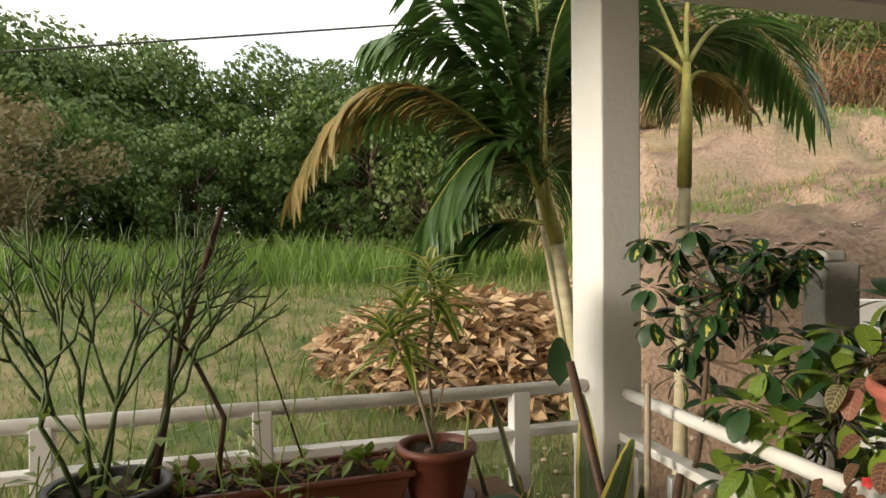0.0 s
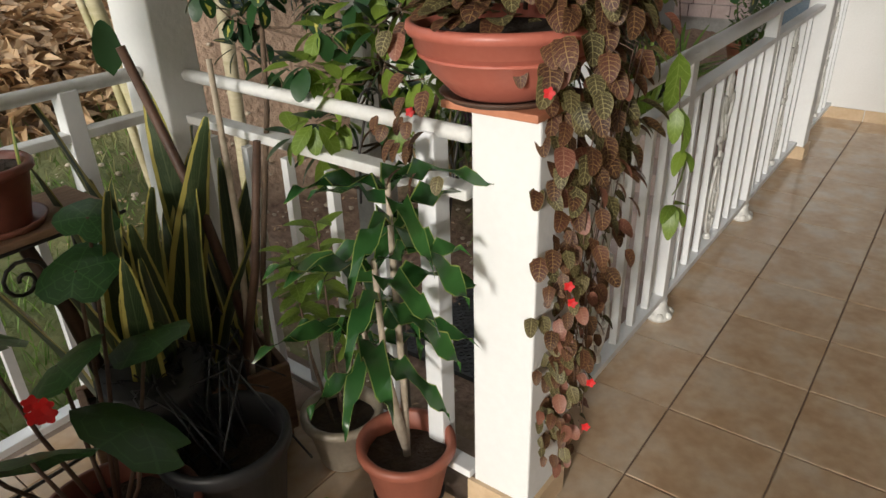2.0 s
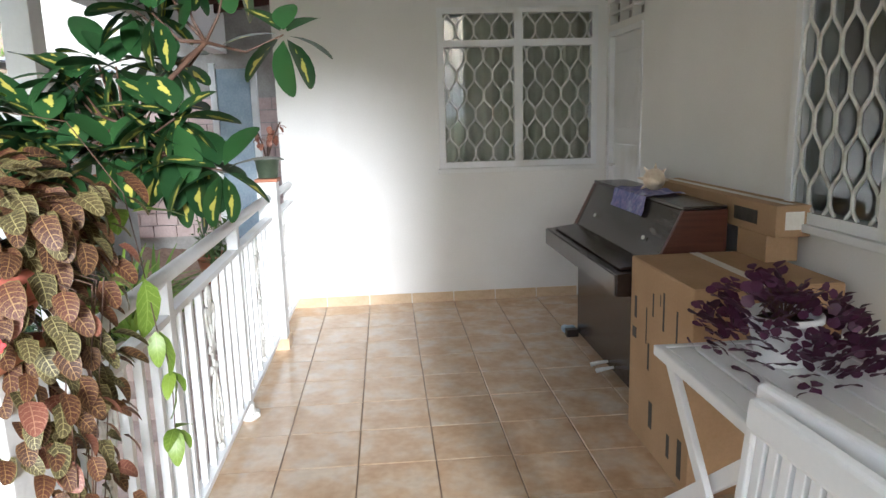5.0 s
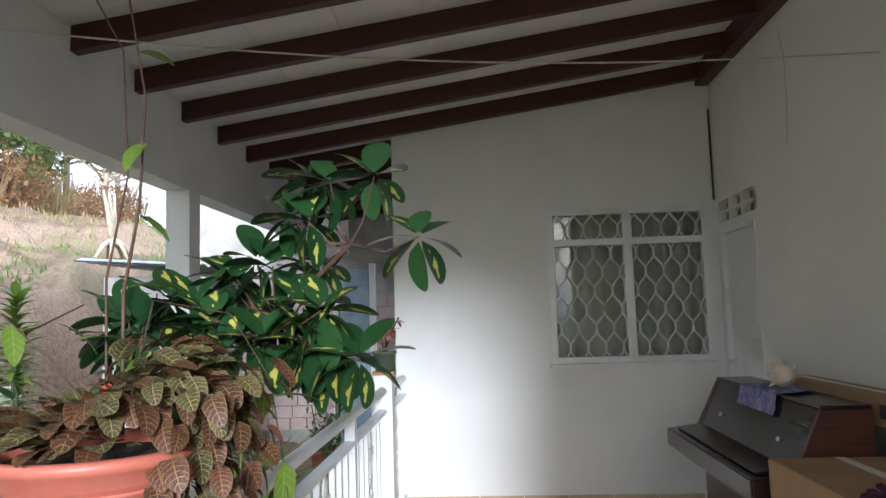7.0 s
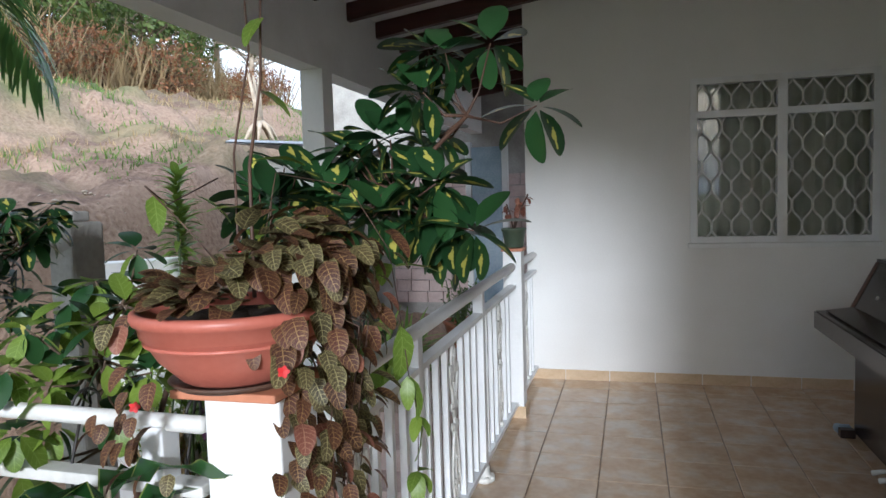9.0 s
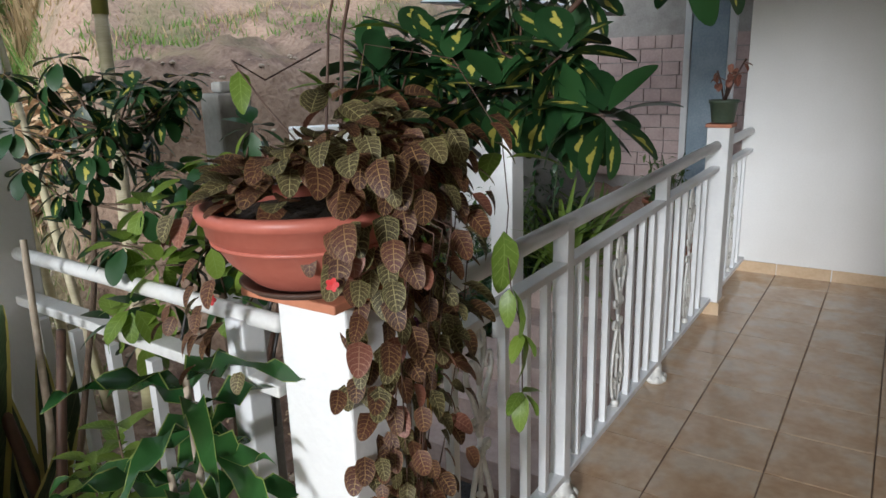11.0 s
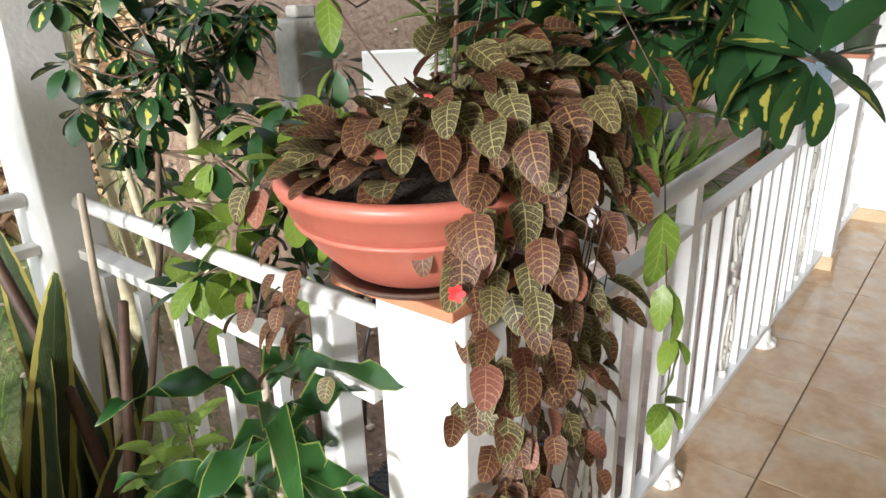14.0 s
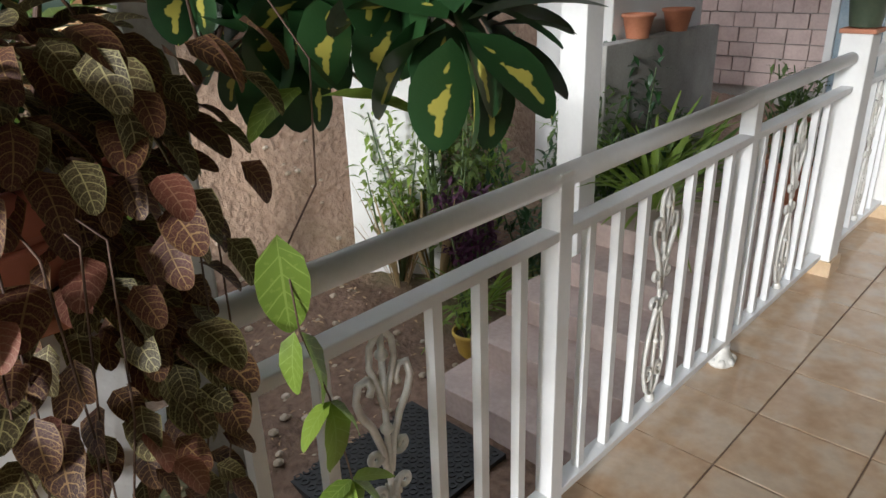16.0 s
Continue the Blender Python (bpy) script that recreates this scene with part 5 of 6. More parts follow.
for i in range(24):
    x, y = sr.uniform(-0.21, 0.24), sr.uniform(-0.10, 0.12)
    L = sr.uniform(0.45, 0.86)
    d = Vector((x * 0.9 + sr.uniform(-0.22, 0.22), y * 0.9 + sr.uniform(-0.22, 0.18), 1))
    s = Shape().leaf(Matrix.Identity(4), 0.125, 9, sr.uniform(-0.05, 0.14), 0.35, (0.62, 0.55), 0.006)
    put("leaf", s, snake_leaf, snake, smooth=True, m=aim((x, y, -0.01), d, L, sr.uniform(-1.5, 1.5)))
for a, b, w in (((0.17, -0.10, 0.05), (0.06, 0.06, 0.92), 0.015), ((0.12, -0.12, 0.0), (0.26, 0.02, 0.86), 0.010), ((0.10, -0.10, 0.0), (0.20, -0.20, 0.70), 0.013), ((-0.18, 0.02, 0.0), (-0.30, 0.10, 0.72), 0.02)):
    put("cut_stem", Shape().tube([a, ((a[0] + b[0]) / 2 + 0.02, (a[1] + b[1]) / 2, (a[2] + b[2]) / 2), b], [w, w * 0.9, w * 0.75], 9), dark_stem if w > 0.012 else pale_bark, snake, smooth=True)
put("pad_leaf", Shape().leaf(Matrix.Identity(4), 0.5, 6, 0.05, 0.1, (0.8, 0.5)), deep_leaf, snake, smooth=True, m=aim((0.05, 0.10, 0.85), (0.1, 0.2, 1), 0.13))

# plant stand with the long trough and the small pot
stand = thing("plant_stand", "black iron plant stand with a worn board shelf", "plant stand")
put("shelf", Shape().box((-0.42, 1.72, 0.800), (0.74, 1.96, 0.818)), board_wood, stand, bevel=0.003)
for i in range(7):
    put("rod", Shape().tube([(-0.44, 1.73 + 0.036 * i, 0.793), (0.76, 1.73 + 0.036 * i, 0.793)], 0.005, 6), black_wire, stand)
for x, y in ((-0.40, 1.73), (0.72, 1.73), (-0.40, 1.95), (0.72, 1.95)):
    put("leg", Shape().tube([(x, y, 0.79), (x, y, 0.4), (x + (0.05 if x > 0 else -0.05), y, 0.0)], 0.009, 8), black_wire, stand, smooth=True)
for x in (0.30, 0.50):
    pts = [(x + (0.055 - 0.0028 * k) * math.cos(k * 0.55), 1.73, 0.72 + (0.055 - 0.0028 * k) * math.sin(k * 0.55)) for k in range(18)]
    put("scroll", Shape().tube(pts, 0.005, 6), black_wire, stand, smooth=True)
for k in range(5):
    put("low_rod", Shape().tube([(-0.42, 1.72 - 0.08 * k, 0.22), (0.72, 1.72 - 0.08 * k, 0.22)], 0.005, 6), black_wire, stand)

trough = thing("flower_trough", "long dark terracotta plastic trough with dry soil", "planter", (0.11, 1.84, 0.8185), rz=3)
for q, mt, nm in ((0, trough_plastic, "trough_body"),):
    s = Shape()
    L, w = 0.33, 0.085
    ring = lambda l, ww, z: [(-l, -ww, z), (l, -ww, z), (l, ww, z), (-l, ww, z)]
    rows = [ring(L - 0.02, w - 0.02, 0.0), ring(L, w, 0.088), ring(L + 0.012, w + 0.012, 0.09), ring(L + 0.012, w + 0.012, 0.104), ring(L - 0.004, w - 0.004, 0.104), ring(L - 0.012, w - 0.012, 0.07)]
    s.add([p for row in rows for p in row], [(3, 2, 1, 0)] + [(4 * i + k, 4 * i + (k + 1) % 4, 4 * i + 4 + (k + 1) % 4, 4 * i + 4 + k) for i in range(5) for k in range(4)] + [(20, 21, 22, 23)])
    put(nm, s, mt, trough, bevel=0.004)
put("soil", Shape().box((-L + 0.013, -w + 0.013, 0.06), (L - 0.013, w - 0.013, 0.092)), soil, trough)
tl = Shape()
for i in range(150):
    tl.leaf(aim((rng.uniform(-L, L) * 0.95, rng.uniform(-w, w) * 0.9, 0.094 + rng.uniform(0, 0.03)), (rng.uniform(-1, 1), rng.uniform(-1, 1), rng.uniform(-0.1, 0.5)), rng.uniform(0.02, 0.05)), 0.5, 3, 0.4)
tagged(put("leaf_litter", tl, brown_leaf, trough, "dry brown leaves"), kind="stuff")
tg = Shape()
for i in range(60):
    x = rng.uniform(-L, L)
    tg.leaf(aim((x, rng.uniform(-w, w), 0.10), (rng.uniform(-0.6, 0.6), rng.uniform(-0.6, 0.3), 1), rng.uniform(0.03, 0.07)), 0.6, 3, 0.3)
tagged(put("young_leaf", tg, fresh_leaf, trough, "small green seedlings"), kind="stuff")

flower_pot("small_pot", (0.525, 1.83, 0.8185), 0.066, 0.092, 0.145, trough_plastic, "weathered terracotta-coloured pot on the stand", 0.01, 0.09, 0.85)
strap_plant("yellow_dracaena", "slender dracaena with yellow-edged narrow leaves", (0.575, 1.83, 0.93), [[(0.575, 1.83, 0.93), (0.56, 1.85, 1.15), (0.575, 1.87, 1.31), (0.57, 1.88, 1.41)], [(0.575, 1.83, 0.93), (0.52, 1.83, 1.13), (0.49, 1.83, 1.25), (0.50, 1.84, 1.32)], [(0.57, 1.86, 1.22), (0.60, 1.88, 1.29), (0.62, 1.89, 1.36)], [(0.53, 1.83, 1.16), (0.48, 1.80, 1.19), (0.44, 1.79, 1.27)]], yellow_edge_leaf, 0.15, 0.19, 26, 41, 0.0, 0.45, (-0.2, 1.1), 0.0055, pale_bark, 0.10)
put("pot_leaf", Shape().leaf(Matrix.Identity(4), 0.35, 6, -0.05, 0.3, (0.75, 0.6)), yellow_edge_leaf, bpy.data.objects["yellow_dracaena"], smooth=True, m=aim((0.07, -0.02, -0.01), (0.12, -0.05, 1), 0.13))
branch = bpy.data.objects["yellow_dracaena"]
branch.location.x -= 0.05
put("dry_twig", Shape().tube([(0.0, 0.0, 0.1), (0.04, 0.03, 0.22), (0.12, 0.06, 0.30), (0.20, 0.1, 0.42)], [0.003, 0.0025, 0.002, 0.001], 5), pale_bark, branch, smooth=True)

# begonia with big round leaves, and pencil bush
flower_pot("begonia_pot", (0.42, 1.42, 0.0), 0.13, 0.17, 0.28, trough_plastic, "dark terracotta pot in the shade", fill=0.8)
beg = thing("begonia", "begonia with large round dark green leaves", "plant", (0.42, 1.42, 0.22))
br = random.Random(9)
for at, sz in (((0.18, 1.55, 0.66), 0.20), ((0.34, 1.62, 0.72), 0.22), ((0.30, 1.40, 0.55), 0.24), ((0.50, 1.36, 0.50), 0.25), ((0.10, 1.42, 0.50), 0.20), ((0.56, 1.60, 0.76), 0.17), ((0.62, 1.50, 0.60), 0.18), ((0.44, 1.52, 0.62), 0.2), ((0.22, 1.30, 0.42), 0.22), ((0.64, 1.66, 0.84), 0.13), ((0.0, 1.55, 0.58), 0.18), ((-0.1, 1.5, 0.5), 0.2)):
    p = Vector(at) - Vector((0.42, 1.42, 0.22))
    s = Shape()
    n = 18
    s.add([(0, 0, 0)] + [(q * (0.5 + 0.05 * math.cos(3 * a)) * math.cos(a) * (1 - 0.25 * (abs(a) > 2.8)), q * (0.5 + 0.04 * math.sin(4 * a)) * math.sin(a), -0.10 * q * q + 0.02 * q * math.sin(6 * a)) for q in (0.5, 1.0) for a in [(-math.pi + 2 * math.pi * k / n) for k in range(n)]],
          [(0, 1 + k, 1 + (k + 1) % n) for k in range(n)] + [(1 + k, 1 + n + k, 1 + n + (k + 1) % n, 1 + (k + 1) % n) for k in range(n)],
          [(0.0, 0.0)] + [(math.sin(3 * (-math.pi + 2 * math.pi * k / n)) * 0.6, q) for q in (0.5, 1.0) for k in range(n)])
    put("leaf", s, begonia_leaf, beg, smooth=True, m=Matrix.Translation(p) @ Euler((br.uniform(-0.1, 0.6), br.uniform(-0.6, 0.1), br.uniform(0, 6))).to_matrix().to_4x4() @ Matrix.Scale(sz, 4))
    put("leaf_stalk", Shape().tube([(0, 0, 0), p * 0.6 + Vector((0, 0, -0.05)), p], [0.006, 0.005, 0.004], 6), dark_stem, beg, smooth=True)
for at in ((0.36, 1.45, 0.60), (0.06, 1.75, 0.62)):
    for k in range(5):
        flower(Vector(at) + ball(br) * 0.03 - Vector((0.42, 1.42, 0.22)), beg, 0.02, (-0.3, -0.9, 0.3))
root_pot = thing("hanging_root_pot", "dark pot trailing thin black stems", "flower pot")
put("pot_body", Shape().lathe([(0.0, 0.30), (0.10, 0.30), (0.13, 0.44), (0.12, 0.445), (0.0, 0.43)], 24, (0.66, 1.60, 0.0)), black_plastic, root_pot, smooth=True)
for i in range(46):
    x, y = 0.72 + br.uniform(-0.12, 0.12), 1.58 + br.uniform(-0.1, 0.1)
    put("trailing_stem", Shape().tube([(x, y, 0.42), (x + br.uniform(-0.1, 0.1), y + br.uniform(-0.1, 0.05), 0.46), (x + br.uniform(-0.18, 0.18), y + br.uniform(-0.2, 0.02), 0.2 + br.uniform(-0.15, 0.1))], 0.003, 4), black_plastic, root_pot, smooth=True)

pencil_pot = flower_pot("pencil_bush_pot", (-0.22, 1.78, 0.8185), 0.09, 0.12, 0.14, black_plastic, "dark pot on the plant stand", fill=0.85)
pencil = thing("pencil_bush", "leafless green pencil bush with thin forking stems", "plant", (-0.22, 1.78, 0.93))
pr = random.Random(23)


def fork(s, p, d, length, r, depth):
    q = p + d * length
    bend = ball(pr) * 0.12 * length
    s.tube([p, (p + q) / 2 + bend, q], [r, r * 0.9, r * 0.8], 5)
    if depth == 0:
        return
    for k in range(pr.choice((2, 2, 3))):
        nd = (d + ball(pr) * 0.75 + Vector((0, 0, 0.10))).normalized()
        fork(s, q, nd, length * pr.uniform(0.6, 0.85), r * 0.75, depth - 1)


for k in range(7):
    s = Shape()
    fork(s, Vector((pr.uniform(-0.06, 0.06), pr.uniform(-0.05, 0.05), -0.01)), Vector((pr.uniform(-0.6, 0.5), pr.uniform(-0.3, 0.2), 1)).normalized(), 0.21, 0.0065, 4)
    put("branch", s, green_stem, pencil, smooth=True)
put("dead_stem", Shape().tube([(0.09, 0.0, 0.0), (0.13, 0.02, 0.25), (0.24, 0.03, 0.62)], [0.010, 0.009, 0.007], 8), dark_stem, pencil, "dry dark cut stem", True)
put("dead_stem", Shape().tube([(0.22, 0.02, -0.02), (0.24, 0.0, 0.15), (0.17, 0.0, 0.30), (0.05, 0.0, 0.42)], [0.007, 0.006, 0.005, 0.003], 8), dark_stem, pencil, "dry dark cut stem", True)
put("dead_stem", Shape().tube([(0.44, 0.05, -0.05), (0.36, 0.04, 0.2), (0.30, 0.04, 0.38)], [0.003, 0.0025, 0.001], 6), dark_stem, pencil, "dry dark cut stem", True)
weeds = Shape()
for i in range(210):
    x, y = pr.uniform(-0.75, 0.22), pr.uniform(1.55, 1.95)
    z = 0.84 + abs(pr.gauss(0, 0.14))
    weeds.leaf(aim((x, y, z), (pr.uniform(-1, 1), pr.uniform(-1, 1), pr.uniform(-0.2, 0.6)), pr.uniform(0.03, 0.06)), 0.5, 3, 0.3)
for i in range(26):
    x, y = pr.uniform(-0.7, 0.2), pr.uniform(1.6, 1.95)
    weeds.tube([(x, y, 0.80), (x + pr.uniform(-0.04, 0.04), y, 0.95), (x + pr.uniform(-0.1, 0.1), y, 1.0 + pr.uniform(0, 0.25))], 0.002, 4)
tagged(put("weedy_plants", weeds, fresh_leaf, smooth=True), "light green leafy weeds among the pots", "plants", kind="stuff")

# potted plant on the end post, oxalis on the table
flower_pot("green_pot", (4.43, 0.90, 1.108), 0.06, 0.075, 0.125, green_plastic, "dark green pot on the white end post", 0.006)
tagged(put("post_cap_tile", Shape().box((4.355, 0.835, 1.0855), (4.495, 0.975, 1.105)), terracotta, bevel=0.003), "terracotta tile capping the end post", "tile")
withered = thing("withered_plant", "withered plant with rusty red leaves", "plant", (4.43, 0.90, 1.22))
for i in range(4):
    a = i * 1.7
    tip = Vector((0.10 * math.cos(a) - 0.02, 0.07 * math.sin(a) - 0.03, 0.14 + 0.03 * i))
    put("stalk", Shape().tube([(0, 0, -0.01), tip * 0.5 + Vector((0, 0, 0.02)), tip], 0.005, 6), dark_stem, withered, smooth=True)
    for k in range(7):
        put("leaf", leaf_round2, None, withered, m=aim(tip * rng.uniform(0.5, 1.05), ball() + Vector((0, 0, -0.4)), 0.05))
flower_pot("white_pot", (1.86, -0.97, 0.7245), 0.07, 0.10, 0.15, white_plastic, "white pot on the folding table", 0.008)
oxalis = thing("purple_shamrock", "purple-leaved shamrock plant spilling over its pot", "plant", (1.86, -0.97, 0.86))
orr = random.Random(5)
tri_leaf = Shape()
for k in range(3):
    tri_leaf.leaf(aim((0, 0, 0), (math.cos(k * 2.094), math.sin(k * 2.094), 0.1), 0.5), 1.0, 3, 0.25, 0.1, (1.5, 0.7))
tri_me = tri_leaf.mesh("leaf", True)
tri_me.materials.append(purple_leaf)
for i in range(190):
    p = ball(orr)
    p = Vector((p.x * 0.31, p.y * 0.28, p.z * 0.12 + 0.025 - 0.9 * max(0, math.hypot(p.x, p.y) - 0.45) * 0.28))
    put("leaf", tri_me, None, oxalis, m=aim(p, (p.x + orr.uniform(-0.2, 0.2), p.y + orr.uniform(-0.2, 0.2), 0.15), orr.uniform(0.06, 0.10)))
ox = Shape()
for i in range(40):
    p = ball(orr) * 0.2
    ox.tube([(0, 0, -0.02), (p.x * 0.6, p.y * 0.6, 0.07), (p.x, p.y, 0.05)], 0.0015, 4)
put("stalks", ox, dark_stem, oxalis)

# cords
clothes = Shape().tube([(2.24 + 0.78 * i / 20, 2.09 - 3.63 * i / 20, 2.55 - 0.09 * math.sin(math.pi * i / 20)) for i in range(21)], 0.0035, 6)
tagged(put("clothes_line", clothes, line_cord, smooth=True), "pale clothes line stretched under the rafters", "cord")
tagged(put("wall_cable", Shape().tube([(WX - 0.012, -1.545, 3.0), (WX - 0.012, -1.545, 2.5), (WX - 0.012, -1.545, 2.28)], 0.008, 6), black_wire, smooth=True), "thin dark cable fixed in the wall corner", "cable")
tagged(put("loose_cord", Shape().tube([(4.02, WY + 0.012, 3.08), (3.97, WY + 0.012, 2.9), (3.98, WY + 0.012, 2.6), (4.02, WY + 0.012, 2.38)], 0.0022, 6), line_cord, smooth=True), "thin pale cord hanging on the house wall", "cord")
tagged(put("overhead_cable", Shape().tube([(-12 + 30 * i / 24, 8.9 - 0.02 * i, 3.62 + 0.143 * (-9.67 + 30 * i / 24) - 0.05 * math.sin(math.pi * i / 24)) for i in range(25)], 0.012, 6), black_wire, smooth=True), "black overhead cable crossing the garden", "cable")
for y in (1.30, 1.02):
    tagged(put("wire_tie", Shape().tube([(1.195 + 0.034 * math.cos(a), y + 0.002 * k, 1.014 + 0.034 * math.sin(a)) for k, a in enumerate(np.linspace(0, 7.0, 16))] + [(1.16, y + 0.02, 0.9), (1.18, y + 0.05, 0.75)], 0.0035, 6), black_wire, smooth=True), "black wire tied round the handrail", "wire")

# ---- garden plants ----
def frond(parent, base_p, mid, tip, length, mat, seed, droop=0.5, pairs=54):
    r = random.Random(seed)
    a, b, c = Vector(base_p), Vector(mid), Vector(tip)
    ctrl = b * 2 - (a + c) / 2
    pts = [a * (1 - t) ** 2 + ctrl * 2 * t * (1 - t) + c * t * t for t in [i / 16 for i in range(17)]]
    s = Shape()
    for i in range(pairs):
        t = 0.14 + 0.86 * i / (pairs - 1)
        p = a * (1 - t) ** 2 + ctrl * 2 * t * (1 - t) + c * t * t
        tan = (ctrl - a) * 2 * (1 - t) + (c - ctrl) * 2 * t
        tan.normalize()
        side = tan.cross(Vector((0, 0, 1)))
        side = side.normalized() if side.length > 0.05 else Vector((1, 0, 0))
        L = length * (0.35 + 1.3 * t - 1.25 * t * t) * 1.7
        for sg in (-1, 1):
            d = side * sg + tan * 0.75 + Vector((0, 0, 0.25 - droop * r.uniform(0.5, 1.2)))
            s.leaf(aim(p, d, L * r.uniform(0.85, 1.1), r.uniform(-0.3, 0.3)), 0.105, 4, 0.25 + droop * 0.4, 0.3, (0.6, 0.6))
    fr = put("frond", s, mat, parent, smooth=True)
    put("rib", Shape().tube(pts, [0.016 * (1 - 0.85 * i / 16) for i in range(17)], 6), palm_rib, fr, smooth=True)


def palm(label, root, top, crown, fronds, seed, r=0.042):
    ob = thing("areca_palm", label, "palm", group="palms")
    a, b = Vector(root), Vector(top)
    pts = [a.lerp(b, i / 20) + Vector((0, 0, 0)) for i in range(21)]
    put("trunk", Shape().tube(pts, [r * (1.05 - 0.25 * i / 20) * (1.07 if i % 2 else 1.0) for i in range(21)], 12), palm_stem, ob, smooth=True)
    put("crown_shaft", Shape().tube([b, b.lerp(Vector(crown), 0.5), crown], [r * 0.98, r * 0.9, r * 0.5], 12), palm_rib, ob, smooth=True)
    for k, f in enumerate(fronds):
        frond(ob, *f, seed + k)
    return ob


palm("areca palm with arching fronds and slender stems", (1.98, 3.50, -0.35), (1.72, 3.62, 1.45), (1.64, 3.68, 1.85), [
    ((1.66, 3.68, 1.75), (0.95, 4.1, 2.38), (0.36, 4.2, 1.80), 0.40, dry_palm_leaf),
    ((1.66, 3.70, 1.75), (1.42, 3.9, 2.05), (1.02, 3.95, 1.40), 0.42, palm_leaf),
    ((1.62, 3.68, 1.80), (1.30, 3.95, 2.55), (0.80, 4.1, 2.62), 0.42, palm_leaf),
    ((1.62, 3.68, 1.80), (1.45, 3.9, 2.75), (1.15, 4.0, 3.35), 0.48, palm_leaf),
    ((1.64, 3.68, 1.80), (1.72, 3.85, 2.70), (1.65, 4.0, 3.40), 0.46, palm_leaf),
    ((1.66, 3.68, 1.75), (1.95, 3.80, 2.50), (2.25, 3.9, 2.95), 0.40, palm_leaf),
    ((1.70, 3.64, 1.55), (1.42, 3.90, 1.56), (1.08, 4.0, 1.34), 0.34, palm_leaf),
    ((1.66, 3.68, 1.75), (1.60, 4.10, 2.25), (1.45, 4.6, 1.85), 0.42, palm_leaf),
    ((1.66, 3.70, 1.80), (1.36, 4.2, 2.40), (0.70, 4.6, 2.25), 0.42, palm_leaf),
    ((1.66, 3.68, 1.75), (1.85, 4.1, 2.15), (2.1, 4.5, 1.6), 0.38, palm_leaf),
    ((1.64, 3.66, 1.70), (1.38, 3.72, 2.35), (0.98, 3.80, 2.95), 0.52, palm_leaf),
    ((1.66, 3.66, 1.65), (1.50, 3.70, 2.45), (1.42, 3.80, 3.15), 0.52, palm_leaf),
    ((1.68, 3.62, 1.55), (1.40, 3.60, 1.98), (1.00, 3.62, 1.62), 0.46, palm_leaf),
    ((1.68, 3.62, 1.60), (1.66, 3.60, 2.35), (1.82, 3.62, 2.85), 0.46, palm_leaf)], 60)
for dx, dy, hx in ((0.10, 0.08, 0.25), (-0.06, 0.12, -0.1), (0.16, -0.03, 0.12)):
    st_ob = bpy.data.objects["areca_palm"]
    put("side_stem", Shape().tube([(1.98 + dx, 3.50 + dy, -0.35), (1.88 + dx, 3.55 + dy, 0.7), (1.76 + dx + hx * 0.4, 3.62 + dy, 1.7)], [0.026, 0.022, 0.012], 9), palm_stem, st_ob, smooth=True)
palm("tall areca palm with a pale ringed trunk", (2.32, 3.40, -0.5), (2.36, 3.38, 1.75), (2.38, 3.38, 2.42), [
    ((2.38, 3.38, 2.40), (2.95, 3.6, 2.75), (3.45, 3.6, 2.25), 0.42, palm_leaf),
    ((2.38, 3.38, 2.40), (2.25, 3.6, 3.0), (2.05, 3.7, 3.5), 0.40, palm_leaf),
    ((2.38, 3.38, 2.40), (2.60, 3.6, 3.1), (2.95, 3.7, 3.5), 0.44, palm_leaf),
    ((2.38, 3.38, 2.35), (2.10, 3.7, 2.62), (1.80, 3.9, 2.35), 0.36, palm_leaf),
    ((2.38, 3.38, 2.30), (2.62, 3.5, 2.40), (2.90, 3.5, 2.20), 0.2, dry_palm_leaf),
    ((2.38, 3.38, 2.35), (2.70, 3.9, 2.75), (3.0, 4.3, 2.4), 0.4, palm_leaf)], 80, 0.040)

# heap of dry leaves
heap = Shape()
hr = random.Random(31)
for i in range(4200):
    a, q = hr.uniform(0, 6.28), math.sqrt(hr.random())
    x, y = 2.05 + 1.4 * q * math.cos(a), 5.75 + 1.15 * q * math.sin(a)
    z = ground_h(x, y) + 0.42 * (1 - q * q) + hr.uniform(0, 0.05)
    heap.leaf(aim((x, y, z), (hr.uniform(-1, 1), hr.uniform(-1, 1), hr.uniform(-0.4, 0.5)), hr.uniform(0.10, 0.24), hr.uniform(-1, 1)), hr.uniform(0.28, 0.5), 3, hr.uniform(0.1, 0.6), 0.3)
core = Shape()
n = 24
core.add([(2.05 + 1.35 * q * math.cos(2 * math.pi * k / n), 5.75 + 1.1 * q * math.sin(2 * math.pi * k / n), -0.02 + ground_h(2.05 + 1.35 * q * math.cos(2 * math.pi * k / n), 5.75 + 1.1 * q * math.sin(2 * math.pi * k / n)) + 0.40 * (1 - q * q)) for q in (0.02, 0.4, 0.7, 1.0) for k in range(n)],
         [(i * n + k, i * n + (k + 1) % n, (i + 1) * n + (k + 1) % n, (i + 1) * n + k) for i in range(3) for k in range(n)])
heap_ob = tagged(put("leaf_heap", heap, litter_leaf), "heap of large dry tan fallen leaves", "leaf heap", kind="stuff")
put("heap_core", core, dirt, heap_ob, smooth=True)

